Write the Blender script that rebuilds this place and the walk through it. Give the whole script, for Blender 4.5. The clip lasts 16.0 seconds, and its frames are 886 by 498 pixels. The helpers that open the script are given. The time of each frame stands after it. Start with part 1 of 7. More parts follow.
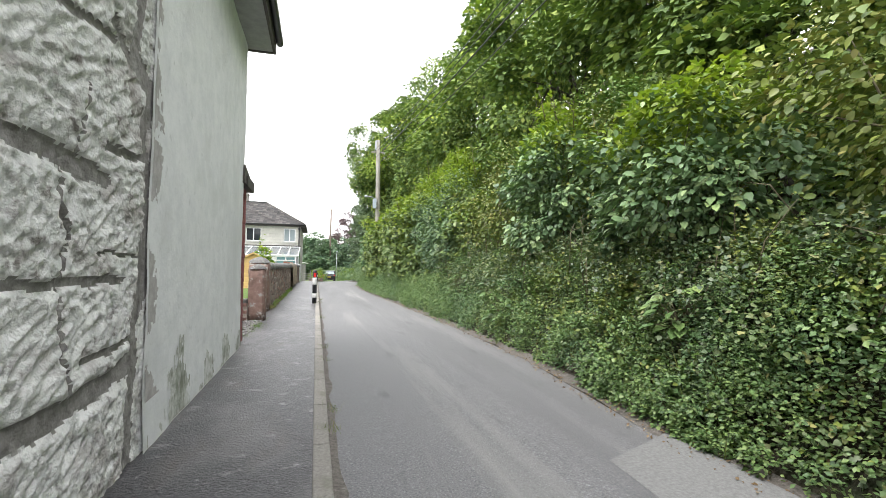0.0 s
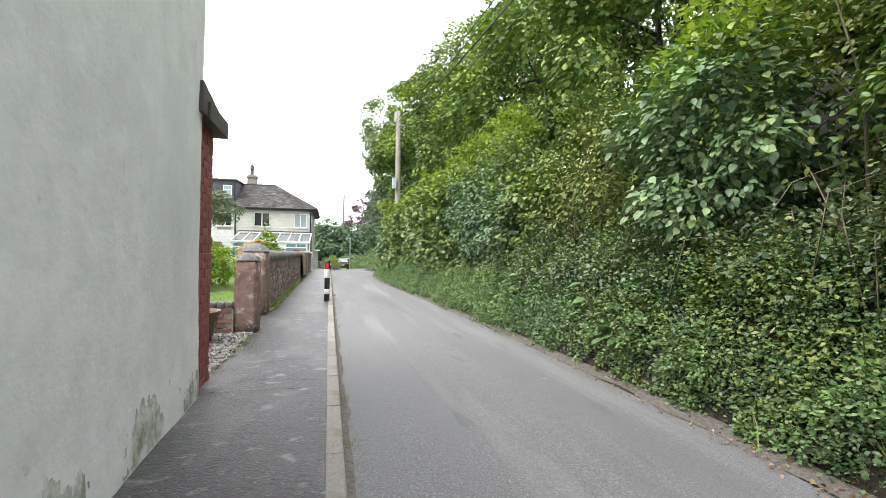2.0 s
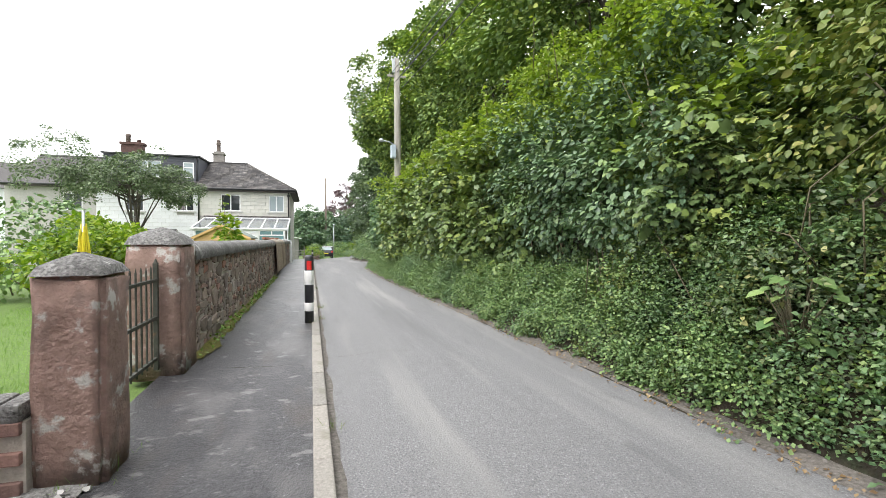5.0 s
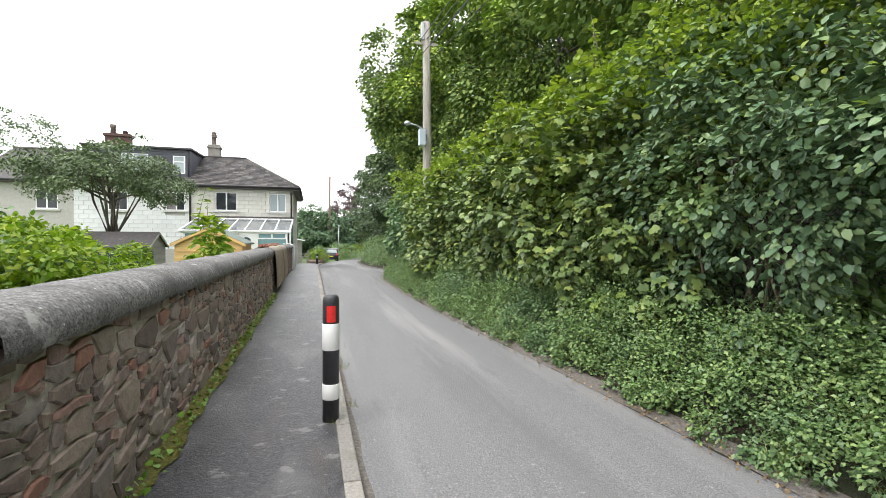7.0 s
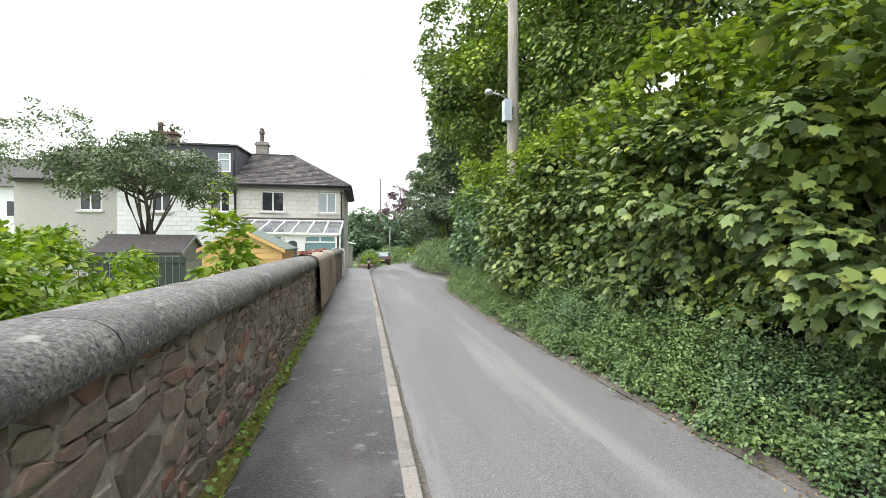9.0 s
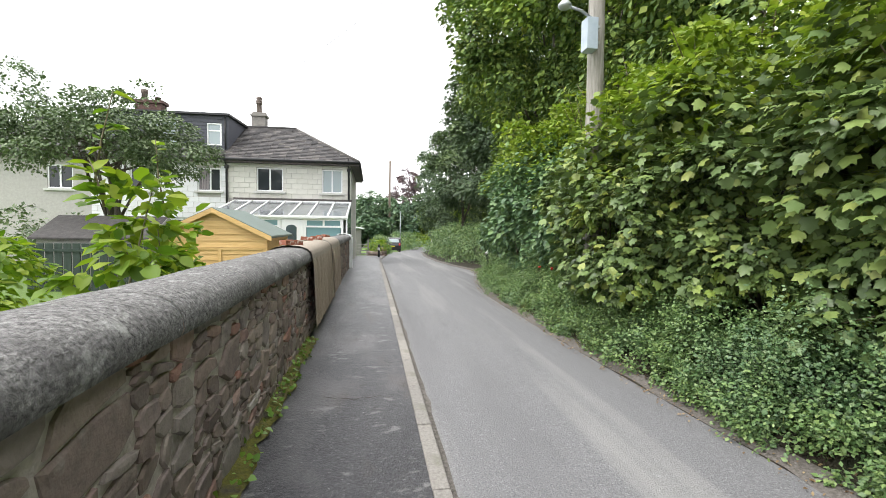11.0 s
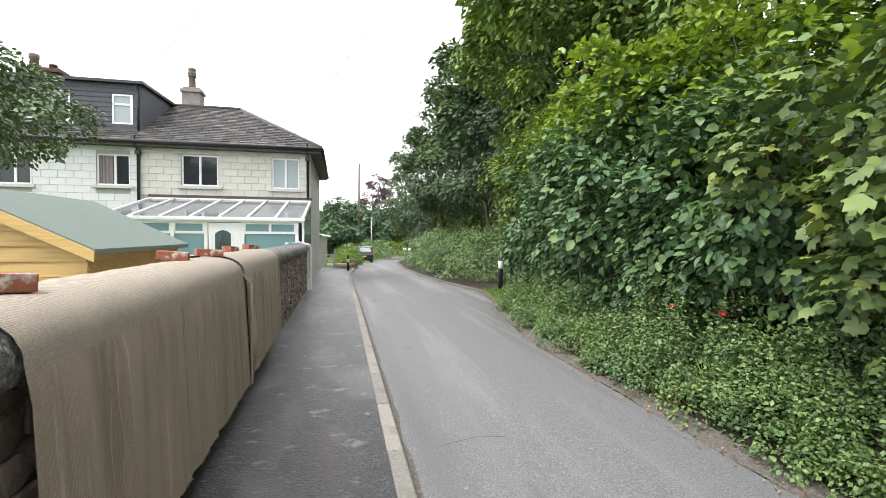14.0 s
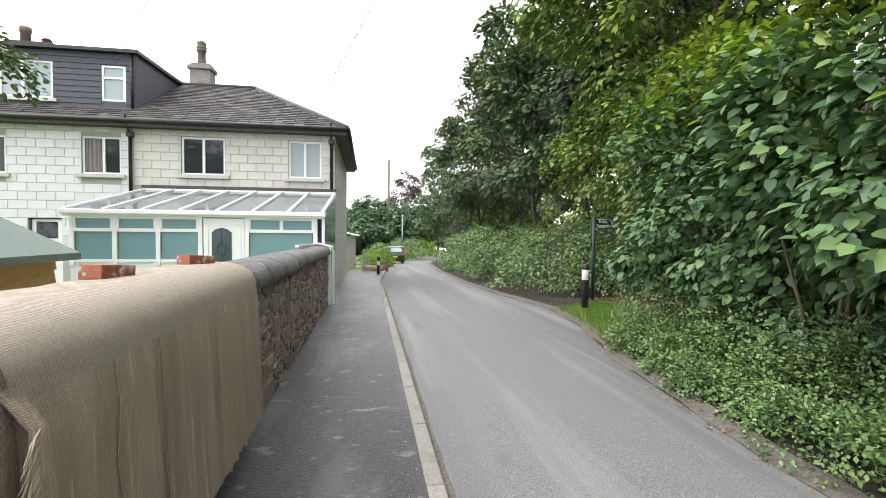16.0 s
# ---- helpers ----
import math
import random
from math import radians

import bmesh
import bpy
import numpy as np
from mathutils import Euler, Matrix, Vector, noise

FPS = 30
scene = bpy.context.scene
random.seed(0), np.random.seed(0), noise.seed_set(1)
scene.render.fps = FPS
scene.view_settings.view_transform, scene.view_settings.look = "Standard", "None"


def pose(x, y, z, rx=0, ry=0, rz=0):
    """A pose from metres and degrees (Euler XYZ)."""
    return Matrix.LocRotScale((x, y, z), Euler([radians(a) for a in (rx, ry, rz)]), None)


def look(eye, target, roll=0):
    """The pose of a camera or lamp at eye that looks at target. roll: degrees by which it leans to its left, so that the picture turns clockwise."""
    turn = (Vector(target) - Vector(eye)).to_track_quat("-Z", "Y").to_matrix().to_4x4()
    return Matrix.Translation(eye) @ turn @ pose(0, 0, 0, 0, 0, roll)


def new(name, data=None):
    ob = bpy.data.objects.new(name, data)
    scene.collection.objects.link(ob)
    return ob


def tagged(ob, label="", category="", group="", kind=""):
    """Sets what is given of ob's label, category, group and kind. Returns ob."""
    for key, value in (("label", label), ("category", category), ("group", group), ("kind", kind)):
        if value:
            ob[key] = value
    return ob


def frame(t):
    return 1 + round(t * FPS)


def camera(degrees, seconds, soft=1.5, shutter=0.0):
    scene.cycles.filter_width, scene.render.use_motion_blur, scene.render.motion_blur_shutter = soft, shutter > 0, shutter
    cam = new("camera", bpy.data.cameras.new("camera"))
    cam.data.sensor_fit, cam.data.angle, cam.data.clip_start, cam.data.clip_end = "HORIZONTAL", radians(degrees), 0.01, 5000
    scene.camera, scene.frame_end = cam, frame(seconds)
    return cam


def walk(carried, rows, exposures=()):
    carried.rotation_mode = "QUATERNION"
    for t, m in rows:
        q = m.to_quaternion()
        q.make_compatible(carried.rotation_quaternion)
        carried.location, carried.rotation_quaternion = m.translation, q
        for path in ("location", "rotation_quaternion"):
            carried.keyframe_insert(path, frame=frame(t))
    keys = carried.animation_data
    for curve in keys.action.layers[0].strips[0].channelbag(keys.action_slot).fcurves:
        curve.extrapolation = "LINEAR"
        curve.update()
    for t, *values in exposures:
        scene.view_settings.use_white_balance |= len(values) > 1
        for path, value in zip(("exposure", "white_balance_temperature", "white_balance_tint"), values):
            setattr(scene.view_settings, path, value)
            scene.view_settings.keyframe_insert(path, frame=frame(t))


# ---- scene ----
cam = camera(87.5, 16.0, 0.45)
PATH = [
    (0, (-0.118, -2.909, 1.191), (0.409, -0.981, 1.269), 0.8),
    (0.5, (-0.114, -2.17, 1.215), (0.419, -0.243, 1.284), 0.4),
    (1, (-0.073, -1.376, 1.214), (0.453, 0.552, 1.283), 0.7),
    (1.5, (-0.086, -0.643, 1.214), (0.431, 1.288, 1.25), 0.6),
    (2, (-0.113, 0.142, 1.23), (0.365, 2.084, 1.253), 0.9),
    (2.5, (-0.146, 0.87, 1.238), (0.307, 2.818, 1.197), 0.9),
    (3, (-0.122, 1.601, 1.256), (0.329, 3.549, 1.216), 0.9),
    (3.5, (-0.127, 2.312, 1.265), (0.317, 4.259, 1.15), 0.8),
    (3.7, (-0.103, 2.604, 1.248), (0.351, 4.549, 1.138), 0.5),
    (5.8, (-0.17, 6.365, 1.379), (0.407, 8.279, 1.363), 0.5),
    (6, (-0.206, 6.723, 1.432), (0.367, 8.639, 1.404), 0.7),
    (6.5, (-0.274, 7.58, 1.471), (0.271, 9.504, 1.433), 0.4),
    (7, (-0.29, 8.422, 1.493), (0.25, 10.347, 1.455), 0.3),
    (7.5, (-0.325, 9.264, 1.495), (0.172, 11.201, 1.463), 0.3),
    (8, (-0.337, 10.106, 1.505), (0.122, 12.053, 1.475), 0.5),
    (8.5, (-0.359, 10.941, 1.54), (0.036, 12.901, 1.514), 0.5),
    (9, (-0.37, 11.769, 1.556), (-0.031, 13.74, 1.528), 0.4),
    (9.2, (-0.343, 12.099, 1.57), (-0.078, 14.081, 1.536), 0.5),
    (11.5, (-0.498, 15.858, 1.536), (-0.152, 17.826, 1.44), 0.8),
    (12, (-0.438, 16.678, 1.519), (-0.048, 18.637, 1.432), 0.7),
    (12.5, (-0.461, 17.553, 1.531), (-0.068, 19.512, 1.447), 0.8),
    (13, (-0.431, 18.365, 1.518), (-0.004, 20.318, 1.441), 0.5),
    (13.5, (-0.46, 19.22, 1.514), (-0.032, 21.172, 1.452), 0.5),
    (14, (-0.433, 20.046, 1.484), (0.003, 21.997, 1.427), 0.4),
    (14.5, (-0.466, 20.884, 1.496), (-0.073, 22.844, 1.43), 0.7),
    (15, (-0.402, 21.684, 1.471), (-0.047, 23.651, 1.408), 0.6),
    (15.5, (-0.455, 22.51, 1.486), (-0.113, 24.479, 1.422), 0.8),
    (16, (-0.459, 23.238, 1.499), (-0.141, 25.211, 1.436), 0.5),
]
walk(cam, [(t, look(eye, target, roll)) for t, eye, target, roll in PATH],
     exposures=[(0, 1.16), (3.5, 1.14), (6.0, 0.94), (9.0, 0.92), (16, 0.96)])

# ---- world and light: a bright overcast day ----
world = bpy.data.worlds.new("overcast_sky")
scene.world = world
world.use_nodes = True
wn, wl = world.node_tree.nodes, world.node_tree.links
wbg = wn["Background"]
wsky = wn.new("ShaderNodeTexSky")
wsky.sky_type, wsky.sun_disc = "NISHITA", False
wsky.sun_elevation, wsky.sun_rotation = radians(61), radians(300)
wmix = wn.new("ShaderNodeMix")
wmix.data_type = "RGBA"
wmix.inputs["Factor"].default_value = 0.9
wmix.inputs["B"].default_value = (11.05, 11.0, 11.1, 1)
wl.new(wsky.outputs["Color"], wmix.inputs["A"])
wl.new(wmix.outputs["Result"], wbg.inputs["Color"])
wbg.inputs["Strength"].default_value = 0.13
sun = new("sun", bpy.data.lights.new("sun", "SUN"))
sun.data.energy, sun.data.angle, sun.data.color = 1.4, radians(30), (1.0, 0.97, 0.92)
sun.matrix_world = look((-14, 2, 28), (0, 10, 0))


# ---- materials ----
def rgba(c):
    return (c[0], c[1], c[2], 1)


def ramp_of(nt, fac, stops):
    r = nt.nodes.new("ShaderNodeValToRGB")
    while len(r.color_ramp.elements) < len(stops):
        r.color_ramp.elements.new(0.5)
    for e, (p, c) in zip(r.color_ramp.elements, stops):
        e.position, e.color = p, rgba(c)
    nt.links.new(fac, r.inputs["Fac"])
    return r.outputs["Color"]


def noise_of(nt, scale, detail=4, rough=0.6, stretch=None):
    tc = nt.nodes.new("ShaderNodeTexCoord")
    n = nt.nodes.new("ShaderNodeTexNoise")
    n.inputs["Scale"].default_value, n.inputs["Detail"].default_value, n.inputs["Roughness"].default_value = scale, detail, rough
    if stretch:
        mp = nt.nodes.new("ShaderNodeMapping")
        mp.inputs["Scale"].default_value = stretch
        nt.links.new(tc.outputs["Object"], mp.inputs["Vector"])
        nt.links.new(mp.outputs["Vector"], n.inputs["Vector"])
    else:
        nt.links.new(tc.outputs["Object"], n.inputs["Vector"])
    return n.outputs["Fac"]


def mixed(nt, fac, a, b, mode="MIX"):
    m = nt.nodes.new("ShaderNodeMix")
    m.data_type, m.blend_type = "RGBA", mode
    for sock, v in (("Factor", fac), ("A", a), ("B", b)):
        if isinstance(v, bpy.types.NodeSocket):
            nt.links.new(v, m.inputs[sock])
        elif isinstance(v, (int, float)):
            m.inputs[sock].default_value = v
        else:
            m.inputs[sock].default_value = rgba(v)
    return m.outputs["Result"]


def surface(name, stops, scale=8, rough=0.85, bump=0.3, bscale=60, stain=None, metal=0.0, stretch=None, rnd=None, depth=0.01, rough_var=0.0):
    """Grain from a fine noise over stops; stain: (colour, scale, low, high) a second, larger variation; rnd: 'object' or 'island' brightness."""
    m = bpy.data.materials.new(name)
    m.use_nodes = True
    nt = m.node_tree
    b = nt.nodes["Principled BSDF"]
    col = ramp_of(nt, noise_of(nt, scale, 6, 0.65, stretch), stops)
    if rnd:
        if rnd[0] == "object":
            r = nt.nodes.new("ShaderNodeObjectInfo").outputs["Random"]
        else:
            r = nt.nodes.new("ShaderNodeNewGeometry").outputs["Random Per Island"]
        tint = ramp_of(nt, r, rnd[1])
        col = mixed(nt, 1.0, col, tint, "MULTIPLY")
    for st in (stain if isinstance(stain, list) else [stain] if stain else []):
        f = ramp_of(nt, noise_of(nt, st[1], 5, 0.6, st[4] if len(st) > 4 else None), [(st[2], (0, 0, 0)), (st[3], (1, 1, 1))])
        col = mixed(nt, f, col, st[0])
        if rough_var:
            rr = nt.nodes.new("ShaderNodeMapRange")
            rr.inputs["To Min"].default_value, rr.inputs["To Max"].default_value = rough, rough - rough_var
            nt.links.new(f, rr.inputs["Value"])
            nt.links.new(rr.outputs["Result"], b.inputs["Roughness"])
    nt.links.new(col, b.inputs["Base Color"])
    if not rough_var:
        b.inputs["Roughness"].default_value = rough
    b.inputs["Metallic"].default_value = metal
    if bump:
        bp = nt.nodes.new("ShaderNodeBump")
        bp.inputs["Strength"].default_value, bp.inputs["Distance"].default_value = bump, depth
        nt.links.new(noise_of(nt, bscale, 5, 0.6), bp.inputs["Height"])
        nt.links.new(bp.outputs["Normal"], b.inputs["Normal"])
    return m


def leaf_material(name, stops, patch=None, rough=0.42, glow=0.05):
    """Leaf: colour by leaf, and slow change across the plant; some light passes through."""
    m = bpy.data.materials.new(name)
    m.use_nodes = True
    nt = m.node_tree
    b = nt.nodes["Principled BSDF"]
    col = ramp_of(nt, nt.nodes.new("ShaderNodeNewGeometry").outputs["Random Per Island"], stops)
    if patch:
        f = ramp_of(nt, noise_of(nt, patch[1], 3, 0.5), [(patch[2], (0, 0, 0)), (patch[3], (1, 1, 1))])
        col = mixed(nt, f, col, mixed(nt, 1.0, col, patch[0], "MULTIPLY"))
    nt.links.new(col, b.inputs["Base Color"])
    b.inputs["Roughness"].default_value = rough
    b.inputs["Specular IOR Level"].default_value = 0.4
    tr = nt.nodes.new("ShaderNodeBsdfTranslucent")
    nt.links.new(mixed(nt, 1.0, col, (1.5, 1.7, 0.7), "MULTIPLY"), tr.inputs["Color"])
    mx = nt.nodes.new("ShaderNodeMixShader")
    mx.inputs["Fac"].default_value = glow
    nt.links.new(b.outputs["BSDF"], mx.inputs[1])
    nt.links.new(tr.outputs["BSDF"], mx.inputs[2])
    nt.links.new(mx.outputs["Shader"], nt.nodes["Material Output"].inputs["Surface"])
    return m


def glass_material(name, tint, rough=0.03, alpha_mix=0.0):
    m = bpy.data.materials.new(name)
    m.use_nodes = True
    b = m.node_tree.nodes["Principled BSDF"]
    b.inputs["Base Color"].default_value = rgba(tint)
    b.inputs["Roughness"].default_value = rough
    b.inputs["Transmission Weight"].default_value = alpha_mix
    b.inputs["IOR"].default_value = 1.45
    return m


M_ROAD = surface("worn_road_asphalt", [(0.3, (0.085, 0.085, 0.09)), (0.45, (0.155, 0.155, 0.16)), (0.58, (0.195, 0.195, 0.2)), (0.74, (0.36, 0.36, 0.365))], 75, 0.75, 1.0, 70,
                 [((0.125, 0.125, 0.13), 0.5, 0.5, 0.7, (1.6, 0.12, 1)), ((0.25, 0.247, 0.242), 0.9, 0.52, 0.7, (1.6, 0.1, 1)), ((0.11, 0.11, 0.115), 3.0, 0.62, 0.78, (1.3, 0.3, 1)), ((0.3, 0.3, 0.3), 14, 0.69, 0.74)], depth=0.008)
M_ROAD_EDGE = surface("gritty_road_edge", [(0.3, (0.08, 0.07, 0.06)), (0.6, (0.17, 0.155, 0.14)), (0.8, (0.3, 0.28, 0.26))], 35, 0.95, 0.8, 70, depth=0.012)
M_PATCH = surface("pale_repaired_asphalt", [(0.3, (0.15, 0.15, 0.15)), (0.7, (0.24, 0.24, 0.238))], 45, 0.85, 0.6, 90, depth=0.005)
M_PAVE = surface("damp_pavement_asphalt", [(0.3, (0.013, 0.013, 0.015)), (0.48, (0.036, 0.035, 0.039)), (0.6, (0.058, 0.057, 0.062)), (0.72, (0.2, 0.2, 0.205))], 45, 0.4, 1.0, 55,
                 [((0.095, 0.092, 0.094), 0.9, 0.5, 0.62, (1.5, 0.7, 1)), ((0.06, 0.05, 0.046), 1.6, 0.56, 0.7, (1.6, 0.5, 1)), ((0.17, 0.168, 0.165), 4.0, 0.6, 0.66, (1.0, 1.5, 1)), ((0.26, 0.26, 0.255), 24, 0.67, 0.7)], depth=0.012)
M_KERB = surface("weathered_kerb_stone", [(0.3, (0.2, 0.19, 0.175)), (0.6, (0.3, 0.285, 0.265)), (0.8, (0.4, 0.385, 0.36))], 45, 0.85, 0.5, 90,
                 [((0.14, 0.14, 0.1), 3.0, 0.56, 0.75)], rnd=("object", [(0, (0.8, 0.8, 0.8)), (1, (1.1, 1.08, 1.05))]))
M_RENDER = surface("dirty_white_lime_render", [(0.3, (0.70, 0.72, 0.735)), (0.55, (0.79, 0.805, 0.815)), (0.8, (0.84, 0.85, 0.855))], 5, 0.9, 0.35, 22,
                   [((0.64, 0.66, 0.665), 0.7, 0.55, 0.75, (1, 1, 0.5)), ((0.7, 0.715, 0.72), 2.2, 0.52, 0.7), ((0.64, 0.655, 0.66), 9, 0.62, 0.72)], depth=0.012)
M_RUBBLE = surface("painted_rubble_stone", [(0.3, (0.56, 0.57, 0.56)), (0.5, (0.72, 0.725, 0.715)), (0.75, (0.8, 0.8, 0.79))], 7, 0.85, 0.8, 28,
                   [((0.36, 0.335, 0.32), 2.0, 0.5, 0.66, (1, 1.2, 2.2)), ((0.22, 0.2, 0.19), 6, 0.55, 0.68, (1, 1, 1.8)), ((0.82, 0.82, 0.81), 11, 0.58, 0.66)], depth=0.03)
M_CEMENT = surface("dark_raked_cement_joint", [(0.3, (0.17, 0.16, 0.155)), (0.6, (0.29, 0.28, 0.27)), (0.8, (0.5, 0.49, 0.475))], 14, 0.95, 0.8, 50, depth=0.012)
M_SMEAR = surface("dragged_grey_cement", [(0.3, (0.34, 0.325, 0.315)), (0.7, (0.52, 0.51, 0.505))], 12, 0.95, 0.5, 70, depth=0.006)
M_ALGAE = surface("grey_green_algae_on_render", [(0.36, (0.26, 0.28, 0.23)), (0.5, (0.48, 0.5, 0.46)), (0.62, (0.68, 0.69, 0.68))], 9, 0.9, 0.5, 30, [((0.2, 0.215, 0.17), 5, 0.56, 0.7, (1, 1, 0.4))], depth=0.012)
M_RED = surface("flaking_red_masonry_paint", [(0.3, (0.2, 0.045, 0.05)), (0.6, (0.27, 0.07, 0.075)), (0.8, (0.33, 0.1, 0.1))], 9, 0.7, 0.4, 45,
                [((0.2, 0.1, 0.1), 4, 0.62, 0.76)], rnd=("object", [(0, (0.82, 0.8, 0.8)), (1, (1.12, 1.1, 1.1))]))
STONE_TINTS = [(0.0, (0.13, 0.1, 0.085)), (0.2, (0.26, 0.2, 0.17)), (0.42, (0.18, 0.145, 0.13)), (0.6, (0.32, 0.255, 0.21)), (0.78, (0.225, 0.2, 0.185)), (0.92, (0.3, 0.15, 0.11)), (1.0, (0.37, 0.335, 0.305))]
M_STONE_ONE = surface("brown_wall_stone", [(0.25, (0.65, 0.65, 0.65)), (0.5, (1, 1, 1)), (0.8, (1.3, 1.3, 1.3))], 14, 0.9, 0.7, 40, [((0.3, 0.29, 0.26), 5, 0.62, 0.8)], rnd=("object", STONE_TINTS), depth=0.012)
M_STONE_MANY = surface("brown_wall_stone_far", [(0.25, (0.65, 0.65, 0.65)), (0.5, (1, 1, 1)), (0.8, (1.3, 1.3, 1.3))], 14, 0.9, 0.7, 40, [((0.3, 0.29, 0.26), 5, 0.62, 0.8)], rnd=("island", STONE_TINTS), depth=0.012)
M_MORTAR = surface("old_lime_mortar", [(0.3, (0.36, 0.32, 0.28)), (0.7, (0.52, 0.475, 0.425))], 25, 0.95, 0.8, 40, [((0.17, 0.145, 0.125), 4.5, 0.58, 0.72)], depth=0.012)
M_COPING = surface("lichened_concrete_coping", [(0.32, (0.05, 0.048, 0.048)), (0.48, (0.17, 0.166, 0.163)), (0.6, (0.25, 0.246, 0.24)), (0.76, (0.46, 0.455, 0.44))], 48, 0.9, 1.0, 45,
                   [((0.09, 0.086, 0.085), 2.2, 0.5, 0.7), ((0.36, 0.36, 0.345), 6, 0.6, 0.7), ((0.6, 0.6, 0.58), 16, 0.68, 0.72)], depth=0.025)
M_SANDSTONE = surface("red_sandstone_pillar", [(0.3, (0.19, 0.12, 0.1)), (0.55, (0.29, 0.195, 0.165)), (0.8, (0.38, 0.29, 0.25))], 6, 0.92, 0.8, 28,
                      [((0.11, 0.085, 0.075), 2.5, 0.5, 0.68), ((0.42, 0.4, 0.375), 6, 0.57, 0.63), ((0.5, 0.49, 0.46), 3, 0.66, 0.69)], depth=0.03)
M_HESSIAN = surface("beige_hessian_cloth", [(0.35, (0.3, 0.24, 0.185)), (0.65, (0.42, 0.35, 0.28))], 160, 0.95, 0.6, 220,
                    [((0.27, 0.22, 0.17), 1.5, 0.48, 0.7, (1, 5, 0.5)), ((0.47, 0.4, 0.33), 3.2, 0.6, 0.7, (1, 8, 0.5))], depth=0.004)
def weave(m, scale):
    """Warp and weft threads as fine relief, and as small changes of tone, over a cloth."""
    nt = m.node_tree
    b = nt.nodes["Principled BSDF"]
    tc = nt.nodes.new("ShaderNodeTexCoord")
    outs = []
    for axis in ("Y", "Z"):
        w = nt.nodes.new("ShaderNodeTexWave")
        w.bands_direction = axis
        w.inputs["Scale"].default_value, w.inputs["Distortion"].default_value, w.inputs["Detail"].default_value, w.inputs["Detail Scale"].default_value = scale, 3.0, 2, 0.6
        nt.links.new(tc.outputs["Object"], w.inputs["Vector"])
        outs.append(w.outputs["Fac"])
    f = mixed(nt, 0.5, outs[0], outs[1])
    tone = ramp_of(nt, f, [(0.25, (0.92, 0.9, 0.88)), (0.75, (1.3, 1.3, 1.3))])
    nt.links.new(mixed(nt, 1.0, b.inputs["Base Color"].links[0].from_socket, tone, "MULTIPLY"), b.inputs["Base Color"])
    bp = nt.nodes.new("ShaderNodeBump")
    bp.inputs["Strength"].default_value, bp.inputs["Distance"].default_value = 0.8, 0.003
    nt.links.new(f, bp.inputs["Height"])
    nt.links.new(bp.outputs["Normal"], b.inputs["Normal"])
    return m


weave(M_HESSIAN, 64)
M_HESSIAN_TOP = surface("sun_bleached_hessian", [(0.35, (0.27, 0.232, 0.19)), (0.65, (0.38, 0.335, 0.28))], 120, 0.95, 0.6, 220, depth=0.004)
weave(M_HESSIAN_TOP, 64)
M_THREAD = surface("pale_loose_jute_thread", [(0.3, (0.36, 0.295, 0.225)), (0.7, (0.48, 0.4, 0.315))], 40, 0.95, 0.2, 80)
M_BRICK = surface("loose_red_brick", [(0.3, (0.24, 0.075, 0.045)), (0.7, (0.36, 0.14, 0.09))], 20, 0.9, 0.6, 60, [((0.6, 0.57, 0.52), 9, 0.57, 0.66)], depth=0.008)
M_LOWBRICK = surface("purple_brown_brick", [(0.3, (0.15, 0.085, 0.075)), (0.7, (0.26, 0.16, 0.14))], 14, 0.9, 0.6, 60, rnd=("object", [(0, (0.75, 0.75, 0.75)), (1, (1.2, 1.15, 1.1))]))
BLOCK_TINT = [(0, (0.93, 0.93, 0.93)), (1, (1.03, 1.03, 1.03))]
M_CREAM = surface("cream_painted_block", [(0.3, (0.58, 0.57, 0.52)), (0.7, (0.66, 0.65, 0.6))], 4, 0.8, 0.25, 40, [((0.58, 0.56, 0.49), 2.2, 0.6, 0.8)], rnd=("object", BLOCK_TINT), depth=0.006)
M_WHITEBLOCK = surface("white_painted_block", [(0.3, (0.66, 0.67, 0.69)), (0.7, (0.74, 0.75, 0.77))], 4, 0.8, 0.25, 40, [((0.62, 0.63, 0.63), 2.2, 0.62, 0.8)], rnd=("object", BLOCK_TINT), depth=0.006)
M_JOINT = surface("recessed_block_joint", [(0.3, (0.36, 0.35, 0.33)), (0.7, (0.44, 0.43, 0.41))], 10, 0.9, 0.2, 40)
M_SLATE = surface("weathered_roof_slate", [(0.3, (0.035, 0.033, 0.034)), (0.6, (0.068, 0.065, 0.065)), (0.8, (0.12, 0.112, 0.108))], 9, 0.75, 0.5, 40,
                  [((0.15, 0.14, 0.12), 3.2, 0.62, 0.74)], rnd=("island", [(0, (0.5, 0.5, 0.52)), (0.6, (1.0, 0.97, 0.95)), (0.9, (1.7, 1.62, 1.55)), (1, (2.4, 2.3, 2.1))]))
M_SLATE_ONE = surface("weathered_roof_slate_single", [(0.3, (0.035, 0.033, 0.034)), (0.6, (0.068, 0.065, 0.065)), (0.8, (0.12, 0.112, 0.108))], 9, 0.75, 0.5, 40,
                      [((0.15, 0.14, 0.12), 3.2, 0.62, 0.74)], rnd=("object", [(0, (0.5, 0.5, 0.52)), (0.6, (1.0, 0.97, 0.95)), (0.9, (1.7, 1.62, 1.55)), (1, (2.4, 2.3, 2.1))]))
M_DORMER = surface("dark_slate_blue_cladding", [(0.3, (0.05, 0.053, 0.068)), (0.7, (0.075, 0.08, 0.1))], 12, 0.65, 0.2, 30)
